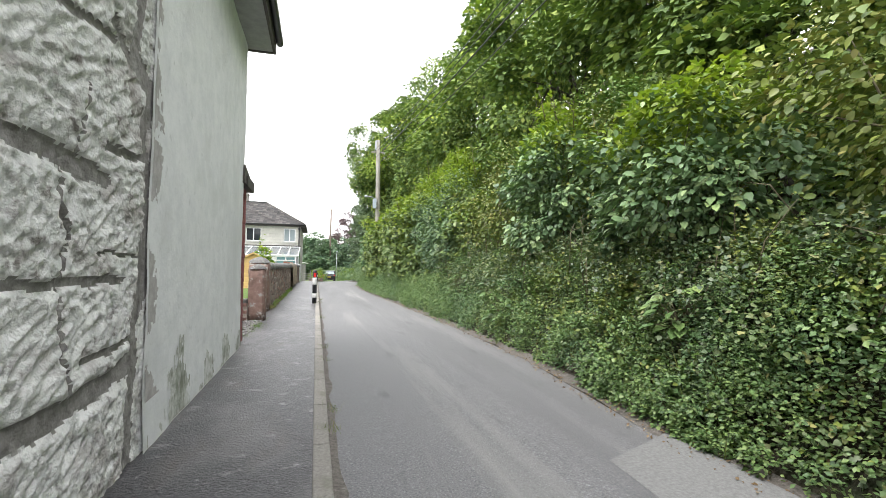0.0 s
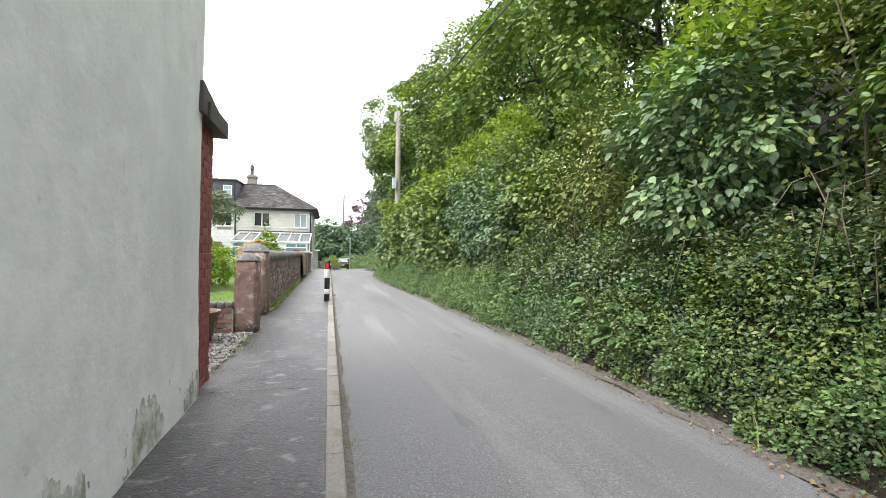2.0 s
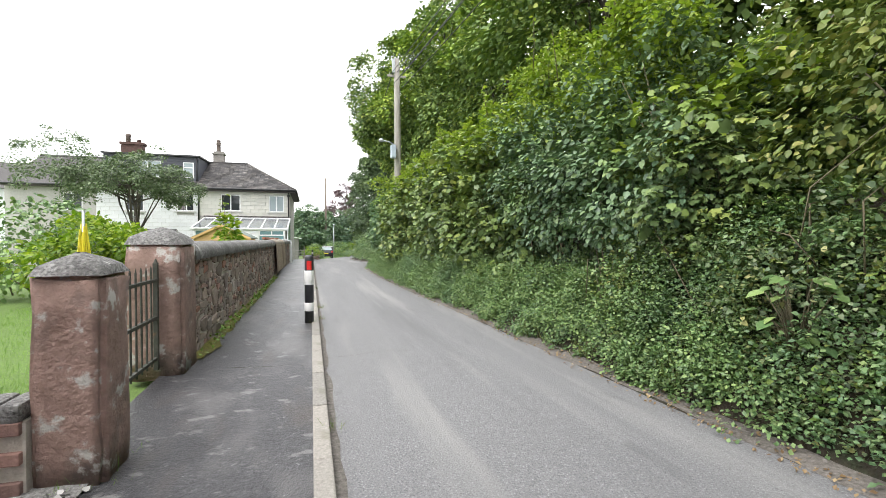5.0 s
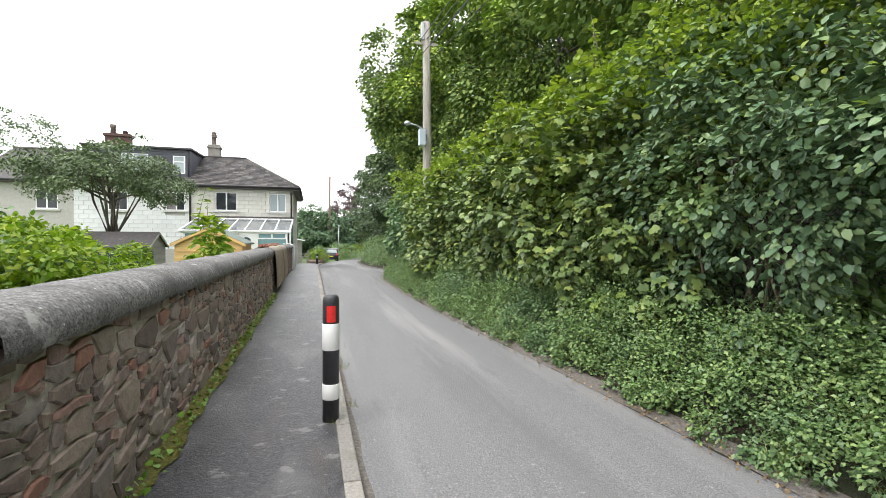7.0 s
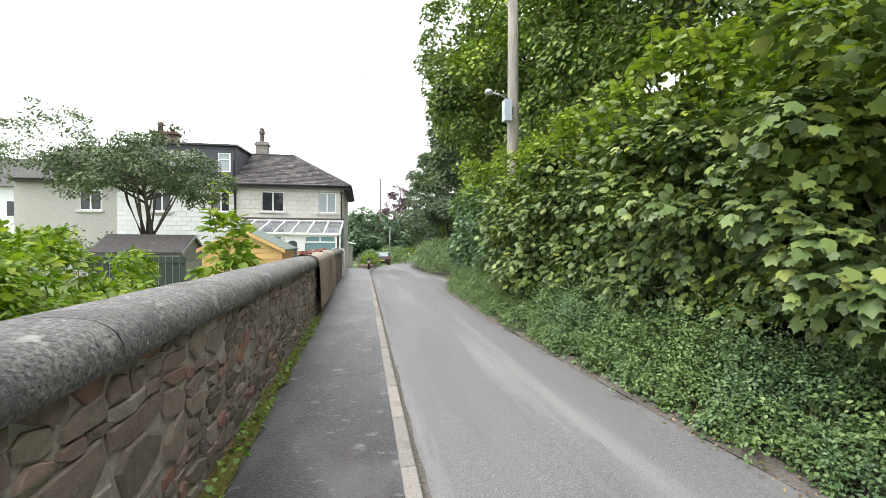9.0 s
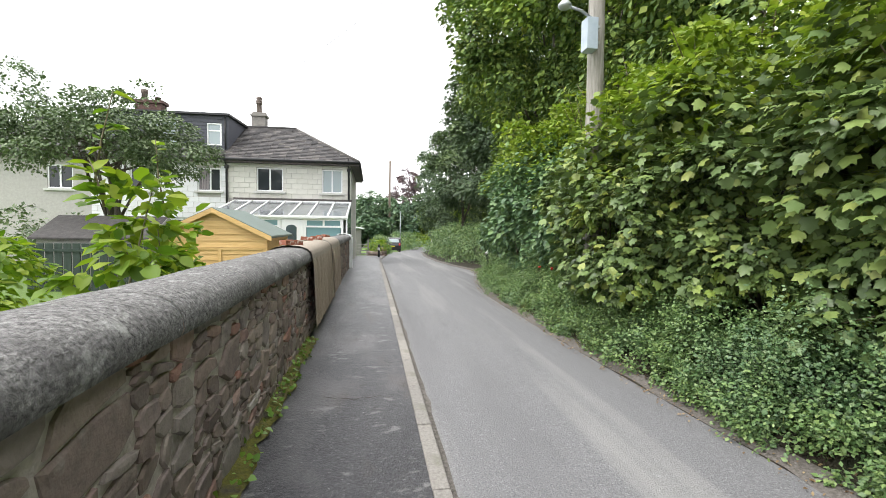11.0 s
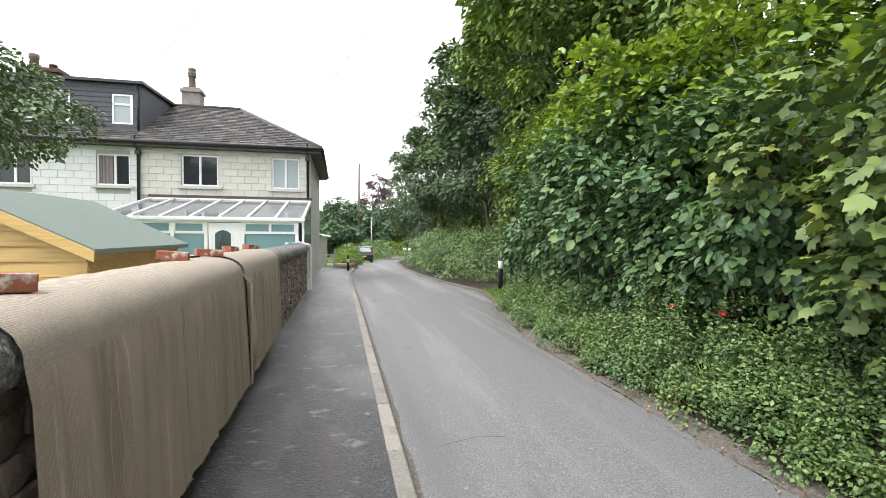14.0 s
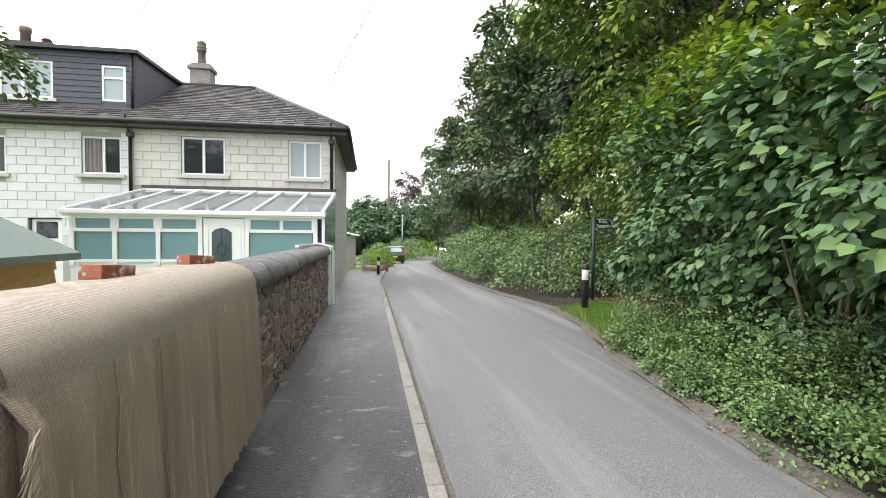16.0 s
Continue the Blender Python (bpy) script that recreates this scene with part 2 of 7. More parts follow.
M_PVC = surface("white_upvc", [(0.3, (0.78, 0.79, 0.8)), (0.7, (0.84, 0.85, 0.86))], 3, 0.35, 0.0)
M_BLACKPIPE = surface("black_painted_gutter", [(0.3, (0.018, 0.018, 0.02)), (0.7, (0.035, 0.035, 0.038))], 10, 0.5, 0.15, 40)
M_FASCIA = surface("dark_brown_fascia_board", [(0.3, (0.05, 0.042, 0.04)), (0.7, (0.085, 0.075, 0.07))], 12, 0.7, 0.3, 40)
M_SOFFIT = surface("grey_soffit_board", [(0.3, (0.3, 0.3, 0.3)), (0.7, (0.4, 0.4, 0.4))], 8, 0.8, 0.2, 40)
M_SILL = surface("painted_concrete_sill", [(0.3, (0.48, 0.48, 0.46)), (0.7, (0.58, 0.58, 0.56))], 12, 0.8, 0.2, 40)
M_PANE = glass_material("dark_window_glass", (0.03, 0.035, 0.04), 0.03)
M_PANE_PALE = glass_material("curtained_window_glass", (0.34, 0.4, 0.42), 0.05)
M_CURTAIN = surface("grey_curtain_cloth", [(0.3, (0.17, 0.15, 0.16)), (0.7, (0.3, 0.27, 0.28))], 6, 0.9, 0.2, 30, stretch=(6, 6, 0.3))
M_FROST = glass_material("frosted_teal_glass", (0.17, 0.3, 0.33), 0.22)
M_ROOFGLASS = glass_material("grubby_polycarbonate_roof", (0.16, 0.175, 0.185), 0.12)
M_DOORGLASS = glass_material("leaded_door_glass", (0.06, 0.085, 0.095), 0.15)
M_CHIMNEY = surface("rendered_chimney", [(0.3, (0.17, 0.16, 0.145)), (0.7, (0.27, 0.255, 0.235))], 7, 0.9, 0.4, 30)
M_CHIMBRICK = surface("sooty_chimney_brick", [(0.3, (0.06, 0.036, 0.032)), (0.7, (0.12, 0.068, 0.058))], 9, 0.9, 0.4, 30)
M_POT = surface("clay_chimney_pot", [(0.3, (0.1, 0.08, 0.07)), (0.7, (0.17, 0.135, 0.115))], 9, 0.85, 0.3, 30)
M_PINE = surface("fresh_yellow_pine_board", [(0.3, (0.5, 0.31, 0.11)), (0.55, (0.6, 0.4, 0.17)), (0.8, (0.68, 0.49, 0.24))], 5, 0.6, 0.3, 40, [((0.36, 0.18, 0.05), 5, 0.7, 0.78)], stretch=(0.5, 3, 9),
                 rnd=("object", [(0, (0.9, 0.88, 0.85)), (1, (1.08, 1.08, 1.05))]))
M_GREENFELT = surface("green_mineral_roof_felt", [(0.3, (0.13, 0.17, 0.155)), (0.7, (0.2, 0.24, 0.22))], 60, 0.9, 0.3, 150)
M_GREYBOARD = surface("silvered_grey_board", [(0.3, (0.2, 0.2, 0.19)), (0.7, (0.33, 0.32, 0.31))], 6, 0.85, 0.4, 40, stretch=(0.6, 3, 8), rnd=("object", [(0, (0.8, 0.8, 0.8)), (1, (1.15, 1.15, 1.15))]))
M_GREENFENCE = surface("dark_green_fence_board", [(0.3, (0.018, 0.032, 0.026)), (0.7, (0.04, 0.06, 0.05))], 6, 0.8, 0.4, 40, stretch=(3, 3, 0.5))
M_POLE = surface("weathered_pole_timber", [(0.3, (0.2, 0.185, 0.165)), (0.55, (0.33, 0.31, 0.28)), (0.8, (0.46, 0.44, 0.4))], 9, 0.85, 0.6, 40, stretch=(4, 4, 0.25), depth=0.01)
M_POLE_DARK = surface("dark_creosoted_pole", [(0.3, (0.1, 0.075, 0.06)), (0.7, (0.18, 0.14, 0.11))], 9, 0.85, 0.4, 40, stretch=(4, 4, 0.3))
M_GALV = surface("galvanised_steel", [(0.3, (0.36, 0.38, 0.4)), (0.7, (0.48, 0.5, 0.52))], 14, 0.45, 0.1, 60, metal=0.6)
M_BOX = surface("pale_blue_grey_enamel", [(0.3, (0.36, 0.43, 0.5)), (0.7, (0.44, 0.51, 0.58))], 8, 0.45, 0.1, 60)
M_WIRE = surface("black_cable_sheath", [(0.3, (0.02, 0.02, 0.02)), (0.7, (0.04, 0.04, 0.04))], 20, 0.6, 0.0)
M_BLACK = surface("black_bollard_plastic", [(0.3, (0.022, 0.023, 0.027)), (0.7, (0.045, 0.046, 0.052))], 9, 0.42, 0.15, 90, [((0.11, 0.11, 0.1), 6, 0.62, 0.8)])
M_WHITE = surface("scuffed_white_reflective_band", [(0.3, (0.72, 0.72, 0.71)), (0.7, (0.82, 0.82, 0.81))], 6, 0.5, 0.1, 60, [((0.3, 0.29, 0.27), 7, 0.66, 0.75)])
M_REDREF = surface("red_reflector", [(0.3, (0.6, 0.02, 0.018)), (0.7, (0.75, 0.035, 0.03))], 30, 0.3, 0.2, 200)
M_IRON = surface("rusty_dark_green_iron", [(0.3, (0.03, 0.034, 0.028)), (0.6, (0.06, 0.062, 0.05)), (0.8, (0.14, 0.075, 0.04))], 16, 0.7, 0.4, 60)
M_TERRACOTTA = surface("glazed_brown_plant_pot", [(0.3, (0.06, 0.035, 0.016)), (0.7, (0.13, 0.075, 0.03))], 5, 0.25, 0.15, 30, [((0.05, 0.055, 0.02), 3, 0.5, 0.7)])
M_SOIL = surface("dark_potting_soil", [(0.3, (0.02, 0.015, 0.01)), (0.7, (0.06, 0.045, 0.03))], 40, 0.95, 0.8, 60)
M_GRAVEL = surface("pale_grey_gravel", [(0.3, (0.1, 0.095, 0.092)), (0.5, (0.22, 0.215, 0.21)), (0.75, (0.4, 0.39, 0.38))], 55, 0.9, 1.0, 55, depth=0.02)
M_PEBBLE = surface("mixed_grey_pebble", [(0.3, (0.75, 0.75, 0.75)), (0.7, (1.1, 1.1, 1.1))], 20, 0.9, 0.3, 60, rnd=("island", [(0, (0.1, 0.095, 0.09)), (0.5, (0.25, 0.24, 0.235)), (1, (0.5, 0.49, 0.48))]))
M_LAWN = surface("lawn_earth_and_grass", [(0.3, (0.06, 0.1, 0.02)), (0.7, (0.13, 0.22, 0.04))], 30, 0.9, 0.6, 60)
M_BANK = surface("leaf_littered_bank_earth", [(0.3, (0.018, 0.016, 0.01)), (0.6, (0.045, 0.035, 0.022)), (0.8, (0.1, 0.07, 0.04))], 14, 0.95, 0.9, 30, [((0.02, 0.035, 0.012), 1.5, 0.5, 0.65)], depth=0.03)
M_MOSS = surface("bright_green_moss", [(0.3, (0.06, 0.058, 0.014)), (0.6, (0.15, 0.145, 0.022)), (0.8, (0.23, 0.22, 0.04))], 30, 0.95, 1.0, 50, [((0.06, 0.05, 0.04), 4, 0.55, 0.68)], depth=0.02)
M_BARK = surface("grey_brown_bark", [(0.3, (0.05, 0.042, 0.033)), (0.6, (0.1, 0.088, 0.07)), (0.8, (0.17, 0.16, 0.13))], 12, 0.9, 0.7, 30, stretch=(3, 3, 0.6), depth=0.02)
M_STEM = surface("brown_green_stem", [(0.3, (0.09, 0.075, 0.045)), (0.7, (0.19, 0.165, 0.1))], 10, 0.8, 0.3, 40)
M_YELLOW = surface("yellow_plastic_line", [(0.3, (0.6, 0.5, 0.02)), (0.7, (0.75, 0.65, 0.05))], 20, 0.5, 0.2, 60)
M_SIGN = surface("dark_green_sign_enamel", [(0.3, (0.008, 0.03, 0.028)), (0.7, (0.014, 0.045, 0.04))], 8, 0.45, 0.0)
M_CARPAINT = surface("black_car_paint", [(0.3, (0.012, 0.012, 0.014)), (0.7, (0.02, 0.02, 0.023))], 5, 0.25, 0.0)
M_TYRE = surface("black_tyre_rubber", [(0.3, (0.015, 0.015, 0.015)), (0.7, (0.03, 0.03, 0.03))], 20, 0.85, 0.1, 60)
M_POPPY = surface("red_flower_petal", [(0.3, (0.55, 0.01, 0.015)), (0.7, (0.7, 0.03, 0.03))], 20, 0.6, 0.0)

L_SYC = leaf_material("sycamore_leaf", [(0, (0.084, 0.126, 0.049)), (0.5, (0.130, 0.196, 0.067)), (0.85, (0.202, 0.271, 0.078)), (1, (0.285, 0.321, 0.089))], ((1.5, 1.45, 0.7), 0.45, 0.48, 0.62))
L_HAZEL = leaf_material("broad_elm_leaf", [(0, (0.066, 0.131, 0.063)), (0.5, (0.102, 0.183, 0.081)), (1, (0.173, 0.270, 0.100))], ((1.35, 1.3, 0.7), 0.5, 0.5, 0.64))
L_ASH = leaf_material("ash_leaflet", [(0, (0.080, 0.139, 0.079)), (0.5, (0.119, 0.196, 0.099)), (1, (0.199, 0.280, 0.121))], ((1.5, 1.5, 0.6), 0.5, 0.5, 0.65))
L_DARK = leaf_material("dark_dogwood_leaf", [(0, (0.088, 0.153, 0.074)), (0.6, (0.160, 0.254, 0.119)), (1, (0.282, 0.380, 0.169))], ((1.4, 1.4, 0.8), 0.7, 0.5, 0.65), 0.42)
L_OLIVE = leaf_material("yellowing_bramble_leaf", [(0, (0.098, 0.143, 0.037)), (0.4, (0.172, 0.227, 0.056)), (0.8, (0.246, 0.286, 0.067)), (1, (0.319, 0.286, 0.095))], ((0.6, 0.85, 0.8), 0.8, 0.48, 0.62))
L_IVY = leaf_material("glossy_ivy_leaf", [(0, (0.061, 0.102, 0.053)), (0.5, (0.116, 0.168, 0.087)), (0.85, (0.187, 0.230, 0.127)), (1, (0.286, 0.283, 0.139))], ((1.25, 1.2, 0.9), 0.9, 0.5, 0.62), 0.36, 0.12)
L_NETTLE = leaf_material("nettle_and_herb_leaf", [(0, (0.085, 0.154, 0.056)), (0.5, (0.137, 0.227, 0.075)), (1, (0.238, 0.325, 0.112))], ((0.8, 0.85, 1.1), 0.8, 0.5, 0.62))
L_TREE = leaf_material("woodland_canopy_leaf", [(0, (0.068, 0.120, 0.035)), (0.5, (0.148, 0.228, 0.059)), (0.9, (0.256, 0.344, 0.078)), (1, (0.374, 0.420, 0.104))], ((1.45, 1.4, 0.8), 0.25, 0.5, 0.62), 0.68)
# darker version of the canopy leaf, with shade put into its colour
L_SHADE = leaf_material("shaded_woodland_leaf", [(0, (0.045, 0.075, 0.04)), (0.5, (0.075, 0.12, 0.06)), (1, (0.13, 0.185, 0.09))], ((1.3, 1.25, 0.9), 0.2, 0.5, 0.62), 0.6)
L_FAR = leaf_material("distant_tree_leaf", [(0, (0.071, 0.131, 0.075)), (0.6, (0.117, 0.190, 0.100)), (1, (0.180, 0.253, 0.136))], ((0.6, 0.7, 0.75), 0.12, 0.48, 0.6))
# yellow-green leaf for hedge tops: light from above put into the colour
L_LIT_TOP = leaf_material("lit_yellow_green_leaf", [(0, (0.131, 0.199, 0.028)), (0.5, (0.209, 0.292, 0.041)), (1, (0.314, 0.371, 0.062))], None, 0.4, 0.25)
L_COPPER = leaf_material("copper_beech_leaf", [(0, (0.056, 0.032, 0.040)), (0.6, (0.096, 0.056, 0.064)), (1, (0.160, 0.096, 0.096))])
L_APPLE = leaf_material("grey_green_apple_leaf", [(0, (0.067, 0.106, 0.044)), (0.6, (0.112, 0.167, 0.074)), (1, (0.199, 0.252, 0.132))])
L_LIME = leaf_material("fresh_lime_bush_leaf", [(0, (0.075, 0.147, 0.014)), (0.5, (0.149, 0.235, 0.020)), (1, (0.276, 0.332, 0.040))], None, 0.55, 0.3)
L_GRASS = leaf_material("grass_blade", [(0, (0.077, 0.112, 0.024)), (0.6, (0.127, 0.178, 0.036)), (1, (0.254, 0.252, 0.083))])
L_LAWN = leaf_material("lawn_blade", [(0, (0.1, 0.2, 0.025)), (0.6, (0.15, 0.28, 0.035)), (1, (0.22, 0.36, 0.06))])
L_DRY = leaf_material("dead_brown_leaf", [(0, (0.1, 0.06, 0.03)), (0.6, (0.2, 0.13, 0.06)), (1, (0.32, 0.24, 0.13))])


# ---- mesh building ----
class Bag:
    """Vertices and faces in world metres, gathered into one mesh."""

    def __init__(self):
        self.v, self.f = [], []

    def add(self, verts, faces):
        k = len(self.v)
        self.v += [tuple(p) for p in verts]
        self.f += [tuple(i + k for i in q) for q in faces]
        return self

    def box(self, x0, x1, y0, y1, z0, z1, bevel=0.0):
        b = min(bevel, (x1 - x0) / 3, (y1 - y0) / 3, (z1 - z0) / 3)
        if b <= 0:
            return self.add([(x, y, z) for x in (x0, x1) for y in (y0, y1) for z in (z0, z1)],
                            [(0, 1, 3, 2), (4, 6, 7, 5), (0, 4, 5, 1), (2, 3, 7, 6), (0, 2, 6, 4), (1, 5, 7, 3)])
        bm = bmesh.new()
        bmesh.ops.create_cube(bm, size=1, matrix=Matrix.Translation(((x0 + x1) / 2, (y0 + y1) / 2, (z0 + z1) / 2)) @ Matrix.Diagonal((x1 - x0, y1 - y0, z1 - z0, 1)))
        bmesh.ops.bevel(bm, geom=bm.edges[:], offset=b, segments=2, affect="EDGES", profile=0.6)
        bm.verts.index_update()
        self.add([v.co[:] for v in bm.verts], [[v.index for v in f.verts] for f in bm.faces])
        bm.free()
        return self

    def tube(self, pts, radii, sides=8, cap=True):
        pts = [Vector(p) for p in pts]
        if not isinstance(radii, (list, tuple)):
            radii = [radii] * len(pts)
        rings = []
        for i, p in enumerate(pts):
            d = (pts[min(i + 1, len(pts) - 1)] - pts[max(i - 1, 0)]).normalized()
            u = d.orthogonal().normalized() if abs(d.z) < 0.95 else Vector((1, 0, 0)).cross(d).normalized()
            w = d.cross(u)
            rings.append([p + radii[i] * (math.cos(2 * math.pi * k / sides) * u + math.sin(2 * math.pi * k / sides) * w) for k in range(sides)])
        faces = [(a * sides + k, a * sides + (k + 1) % sides, (a + 1) * sides + (k + 1) % sides, (a + 1) * sides + k) for a in range(len(pts) - 1) for k in range(sides)]
        if cap:
            faces += [tuple(range(sides))[::-1], tuple((len(pts) - 1) * sides + k for k in range(sides))]
        return self.add([q for r in rings for q in r], faces)

    def lathe(self, x, y, profile, sides=20):
        n = len(profile)
        verts = [(x + r * math.cos(2 * math.pi * k / sides), y + r * math.sin(2 * math.pi * k / sides), z) for r, z in profile for k in range(sides)]
        faces = [(a * sides + k, a * sides + (k + 1) % sides, (a + 1) * sides + (k + 1) % sides, (a + 1) * sides + k) for a in range(n - 1) for k in range(sides)]
        faces += [tuple(range(sides))[::-1], tuple((n - 1) * sides + k for k in range(sides))]
        return self.add(verts, faces)

    def prism(self, poly, axis, a, b):
        """poly: 2D points in the other two axes (in xyz order), pushed from a to b along axis."""
        n = len(poly)
        put = {"x": lambda p, c: (c, p[0], p[1]), "y": lambda p, c: (p[0], c, p[1]), "z": lambda p, c: (p[0], p[1], c)}[axis]
        return self.add([put(p, a) for p in poly] + [put(p, b) for p in poly],
                        [tuple(range(n))[::-1], tuple(range(n, 2 * n))] + [(i, (i + 1) % n, n + (i + 1) % n, n + i) for i in range(n)])

    def grid(self, fn, us, vs):
        nu, nv = len(us), len(vs)
        return self.add([fn(u, v) for u in us for v in vs], [(i * nv + j, (i + 1) * nv + j, (i + 1) * nv + j + 1, i * nv + j + 1) for i in range(nu - 1) for j in range(nv - 1)])


BASE = {}


def mesh_of(name, bag, material, at=(0, 0, 0), smooth=False):
    me = bpy.data.meshes.new(name)
    me.from_pydata([(x - at[0], y - at[1], z - at[2]) for x, y, z in bag.v], [], bag.f)
    me.materials.append(material)
    bm = bmesh.new()
    bm.from_mesh(me)
    bmesh.ops.recalc_face_normals(bm, faces=bm.faces[:])
    bm.to_mesh(me)
    bm.free()
    if smooth:
        me.shade_smooth()
    me.update()
    return me


def thing(name, at, label, category, group="", kind=""):
    ob = new(name)
    ob.empty_display_size = 0.1
    ob.location = at
    BASE[ob.name] = tuple(at)
    return tagged(ob, label, category, group, kind)


def part(name, bag, material, parent, label="", smooth=False, kind=""):
    at = BASE[parent.name]
    ob = new(name, mesh_of(name, bag, material, at, smooth))
    ob.parent = parent
    BASE[ob.name] = at
    return tagged(ob, label, kind=kind)


def solo(name, bag, material, label="", category="", kind="", smooth=False, group=""):
    ob = new(name, mesh_of(name, bag, material, (0, 0, 0), smooth))
    BASE[ob.name] = (0, 0, 0)
    return tagged(ob, label, category, group, kind)


def piece(name, mesh, parent, m):
    """A piece that shares its mesh with alike pieces, at the world pose m, under a parent that is not turned."""
    ob = new(name, mesh)
    ob.parent = parent
    ob.matrix_local = Matrix.Translation([-c for c in BASE[parent.name]]) @ m
    return ob


# ---- leaves ----
def fan(points, centre):
    n = len(points)
    return np.array([centre] + points, float), np.array([(0, 1 + i, 1 + (i + 1) % n) for i in range(n)])


LEAF = {
    "oval": (np.array([(0, 0, 0), (0.3, 0.26, 0.07), (0.29, 0.64, 0.05), (0, 1, -0.1), (-0.29, 0.64, 0.05), (-0.3, 0.26, 0.07)], float),
             np.array([(0, 1, 2), (0, 2, 3), (0, 3, 4), (0, 4, 5)])),
    "slim": (np.array([(0, 0, 0), (-0.16, 0.45, 0.05), (0.16, 0.45, 0.05), (0, 1, -0.06)], float), np.array([(0, 2, 3), (0, 3, 1)])),
    "flat": (np.array([(0, 0, 0), (-0.34, 0.5, 0.06), (0.34, 0.5, 0.06), (0, 1, -0.08)], float), np.array([(0, 2, 3), (0, 3, 1)])),
    "maple": fan([(0, 0, 0), (0.3, 0.02, 0.03), (0.5, 0.3, -0.05), (0.37, 0.43, 0.04), (0.46, 0.74, -0.07), (0.25, 0.75, 0.03), (0, 1.03, -0.1), (-0.25, 0.75, 0.03), (-0.46, 0.74, -0.07), (-0.37, 0.43, 0.04), (-0.5, 0.3, -0.05), (-0.3, 0.02, 0.03)], (0, 0.4, 0.02)),
    "ivy": fan([(0.36, 0.02, 0.03), (0.44, 0.38, -0.03), (0, 1, -0.06), (-0.44, 0.38, -0.03), (-0.36, 0.02, 0.03)], (0, 0.3, 0.03)),
    "blade": (np.array([(-0.016, 0, 0), (0.016, 0, 0), (-0.013, 0.5, 0.02), (0.013, 0.5, 0.02), (0, 1, -0.18)], float), np.array([(0, 1, 3), (0, 3, 2), (2, 3, 4)])),
}


def leaf_mesh(name, kind, pos, tip, nor, size, material, at):
    """One mesh of many leaves: places, tip directions, face directions and sizes."""
    tv, tf = LEAF[kind]
    tip = tip / (np.linalg.norm(tip, axis=1, keepdims=True) + 1e-9)
    side = np.cross(tip, nor)
    side /= np.linalg.norm(side, axis=1, keepdims=True) + 1e-9
    up = np.cross(side, tip)
    v = (pos - np.array(at))[:, None, :] + size[:, None, None] * (tv[None, :, 0:1] * side[:, None, :] + tv[None, :, 1:2] * tip[:, None, :] + tv[None, :, 2:3] * up[:, None, :])
    n, k = len(pos), len(tv)
    f = (tf[None] + (np.arange(n) * k)[:, None, None]).reshape(-1)
    me = bpy.data.meshes.new(name)
    me.vertices.add(n * k)
    me.vertices.foreach_set("co", v.reshape(-1).astype(np.float32))
    me.loops.add(len(f))
    me.loops.foreach_set("vertex_index", f.astype(np.int32))
    me.polygons.add(len(f) // 3)
    me.polygons.foreach_set("loop_start", np.arange(0, len(f), 3, dtype=np.int32))
    me.update(calc_edges=True)
    me.materials.append(material)
    return me


def leaves(name, kind, pos, tip, nor, size, material, parent=None, label="", category="", tag=""):
    at = BASE[parent.name] if parent else (0, 0, 0)
    ob = new(name, leaf_mesh(name, kind, pos, tip, nor, size, material, at))
    if parent:
        ob.parent = parent
    BASE[ob.name] = at
    return tagged(ob, label, category, kind=tag)


def lumps(rng, c, r, n, bottom=-0.6, back=2.0):
    """Twig ends spread unevenly over the shell of an ellipsoid: places and outward directions."""
    d = rng.normal(size=(n * 3, 3))
    d /= np.linalg.norm(d, axis=1, keepdims=True)
    d = d[(d[:, 2] > bottom) & (d[:, 0] < back)][:n]
    ph = rng.uniform(0, 6.3, 6)
    lump = 1 + 0.17 * np.sin(4.1 * d[:, 0] + ph[0]) * np.sin(3.7 * d[:, 1] + ph[1]) + 0.12 * np.sin(6.3 * d[:, 2] + ph[2] + 3 * d[:, 1]) + 0.1 * np.sin(11 * d[:, 0] + 9 * d[:, 1] + ph[3])
    rad = lump * (1 - 0.5 * rng.random(len(d)) ** 2.6)
    return np.array(c) + d * np.array(r) * rad[:, None], d


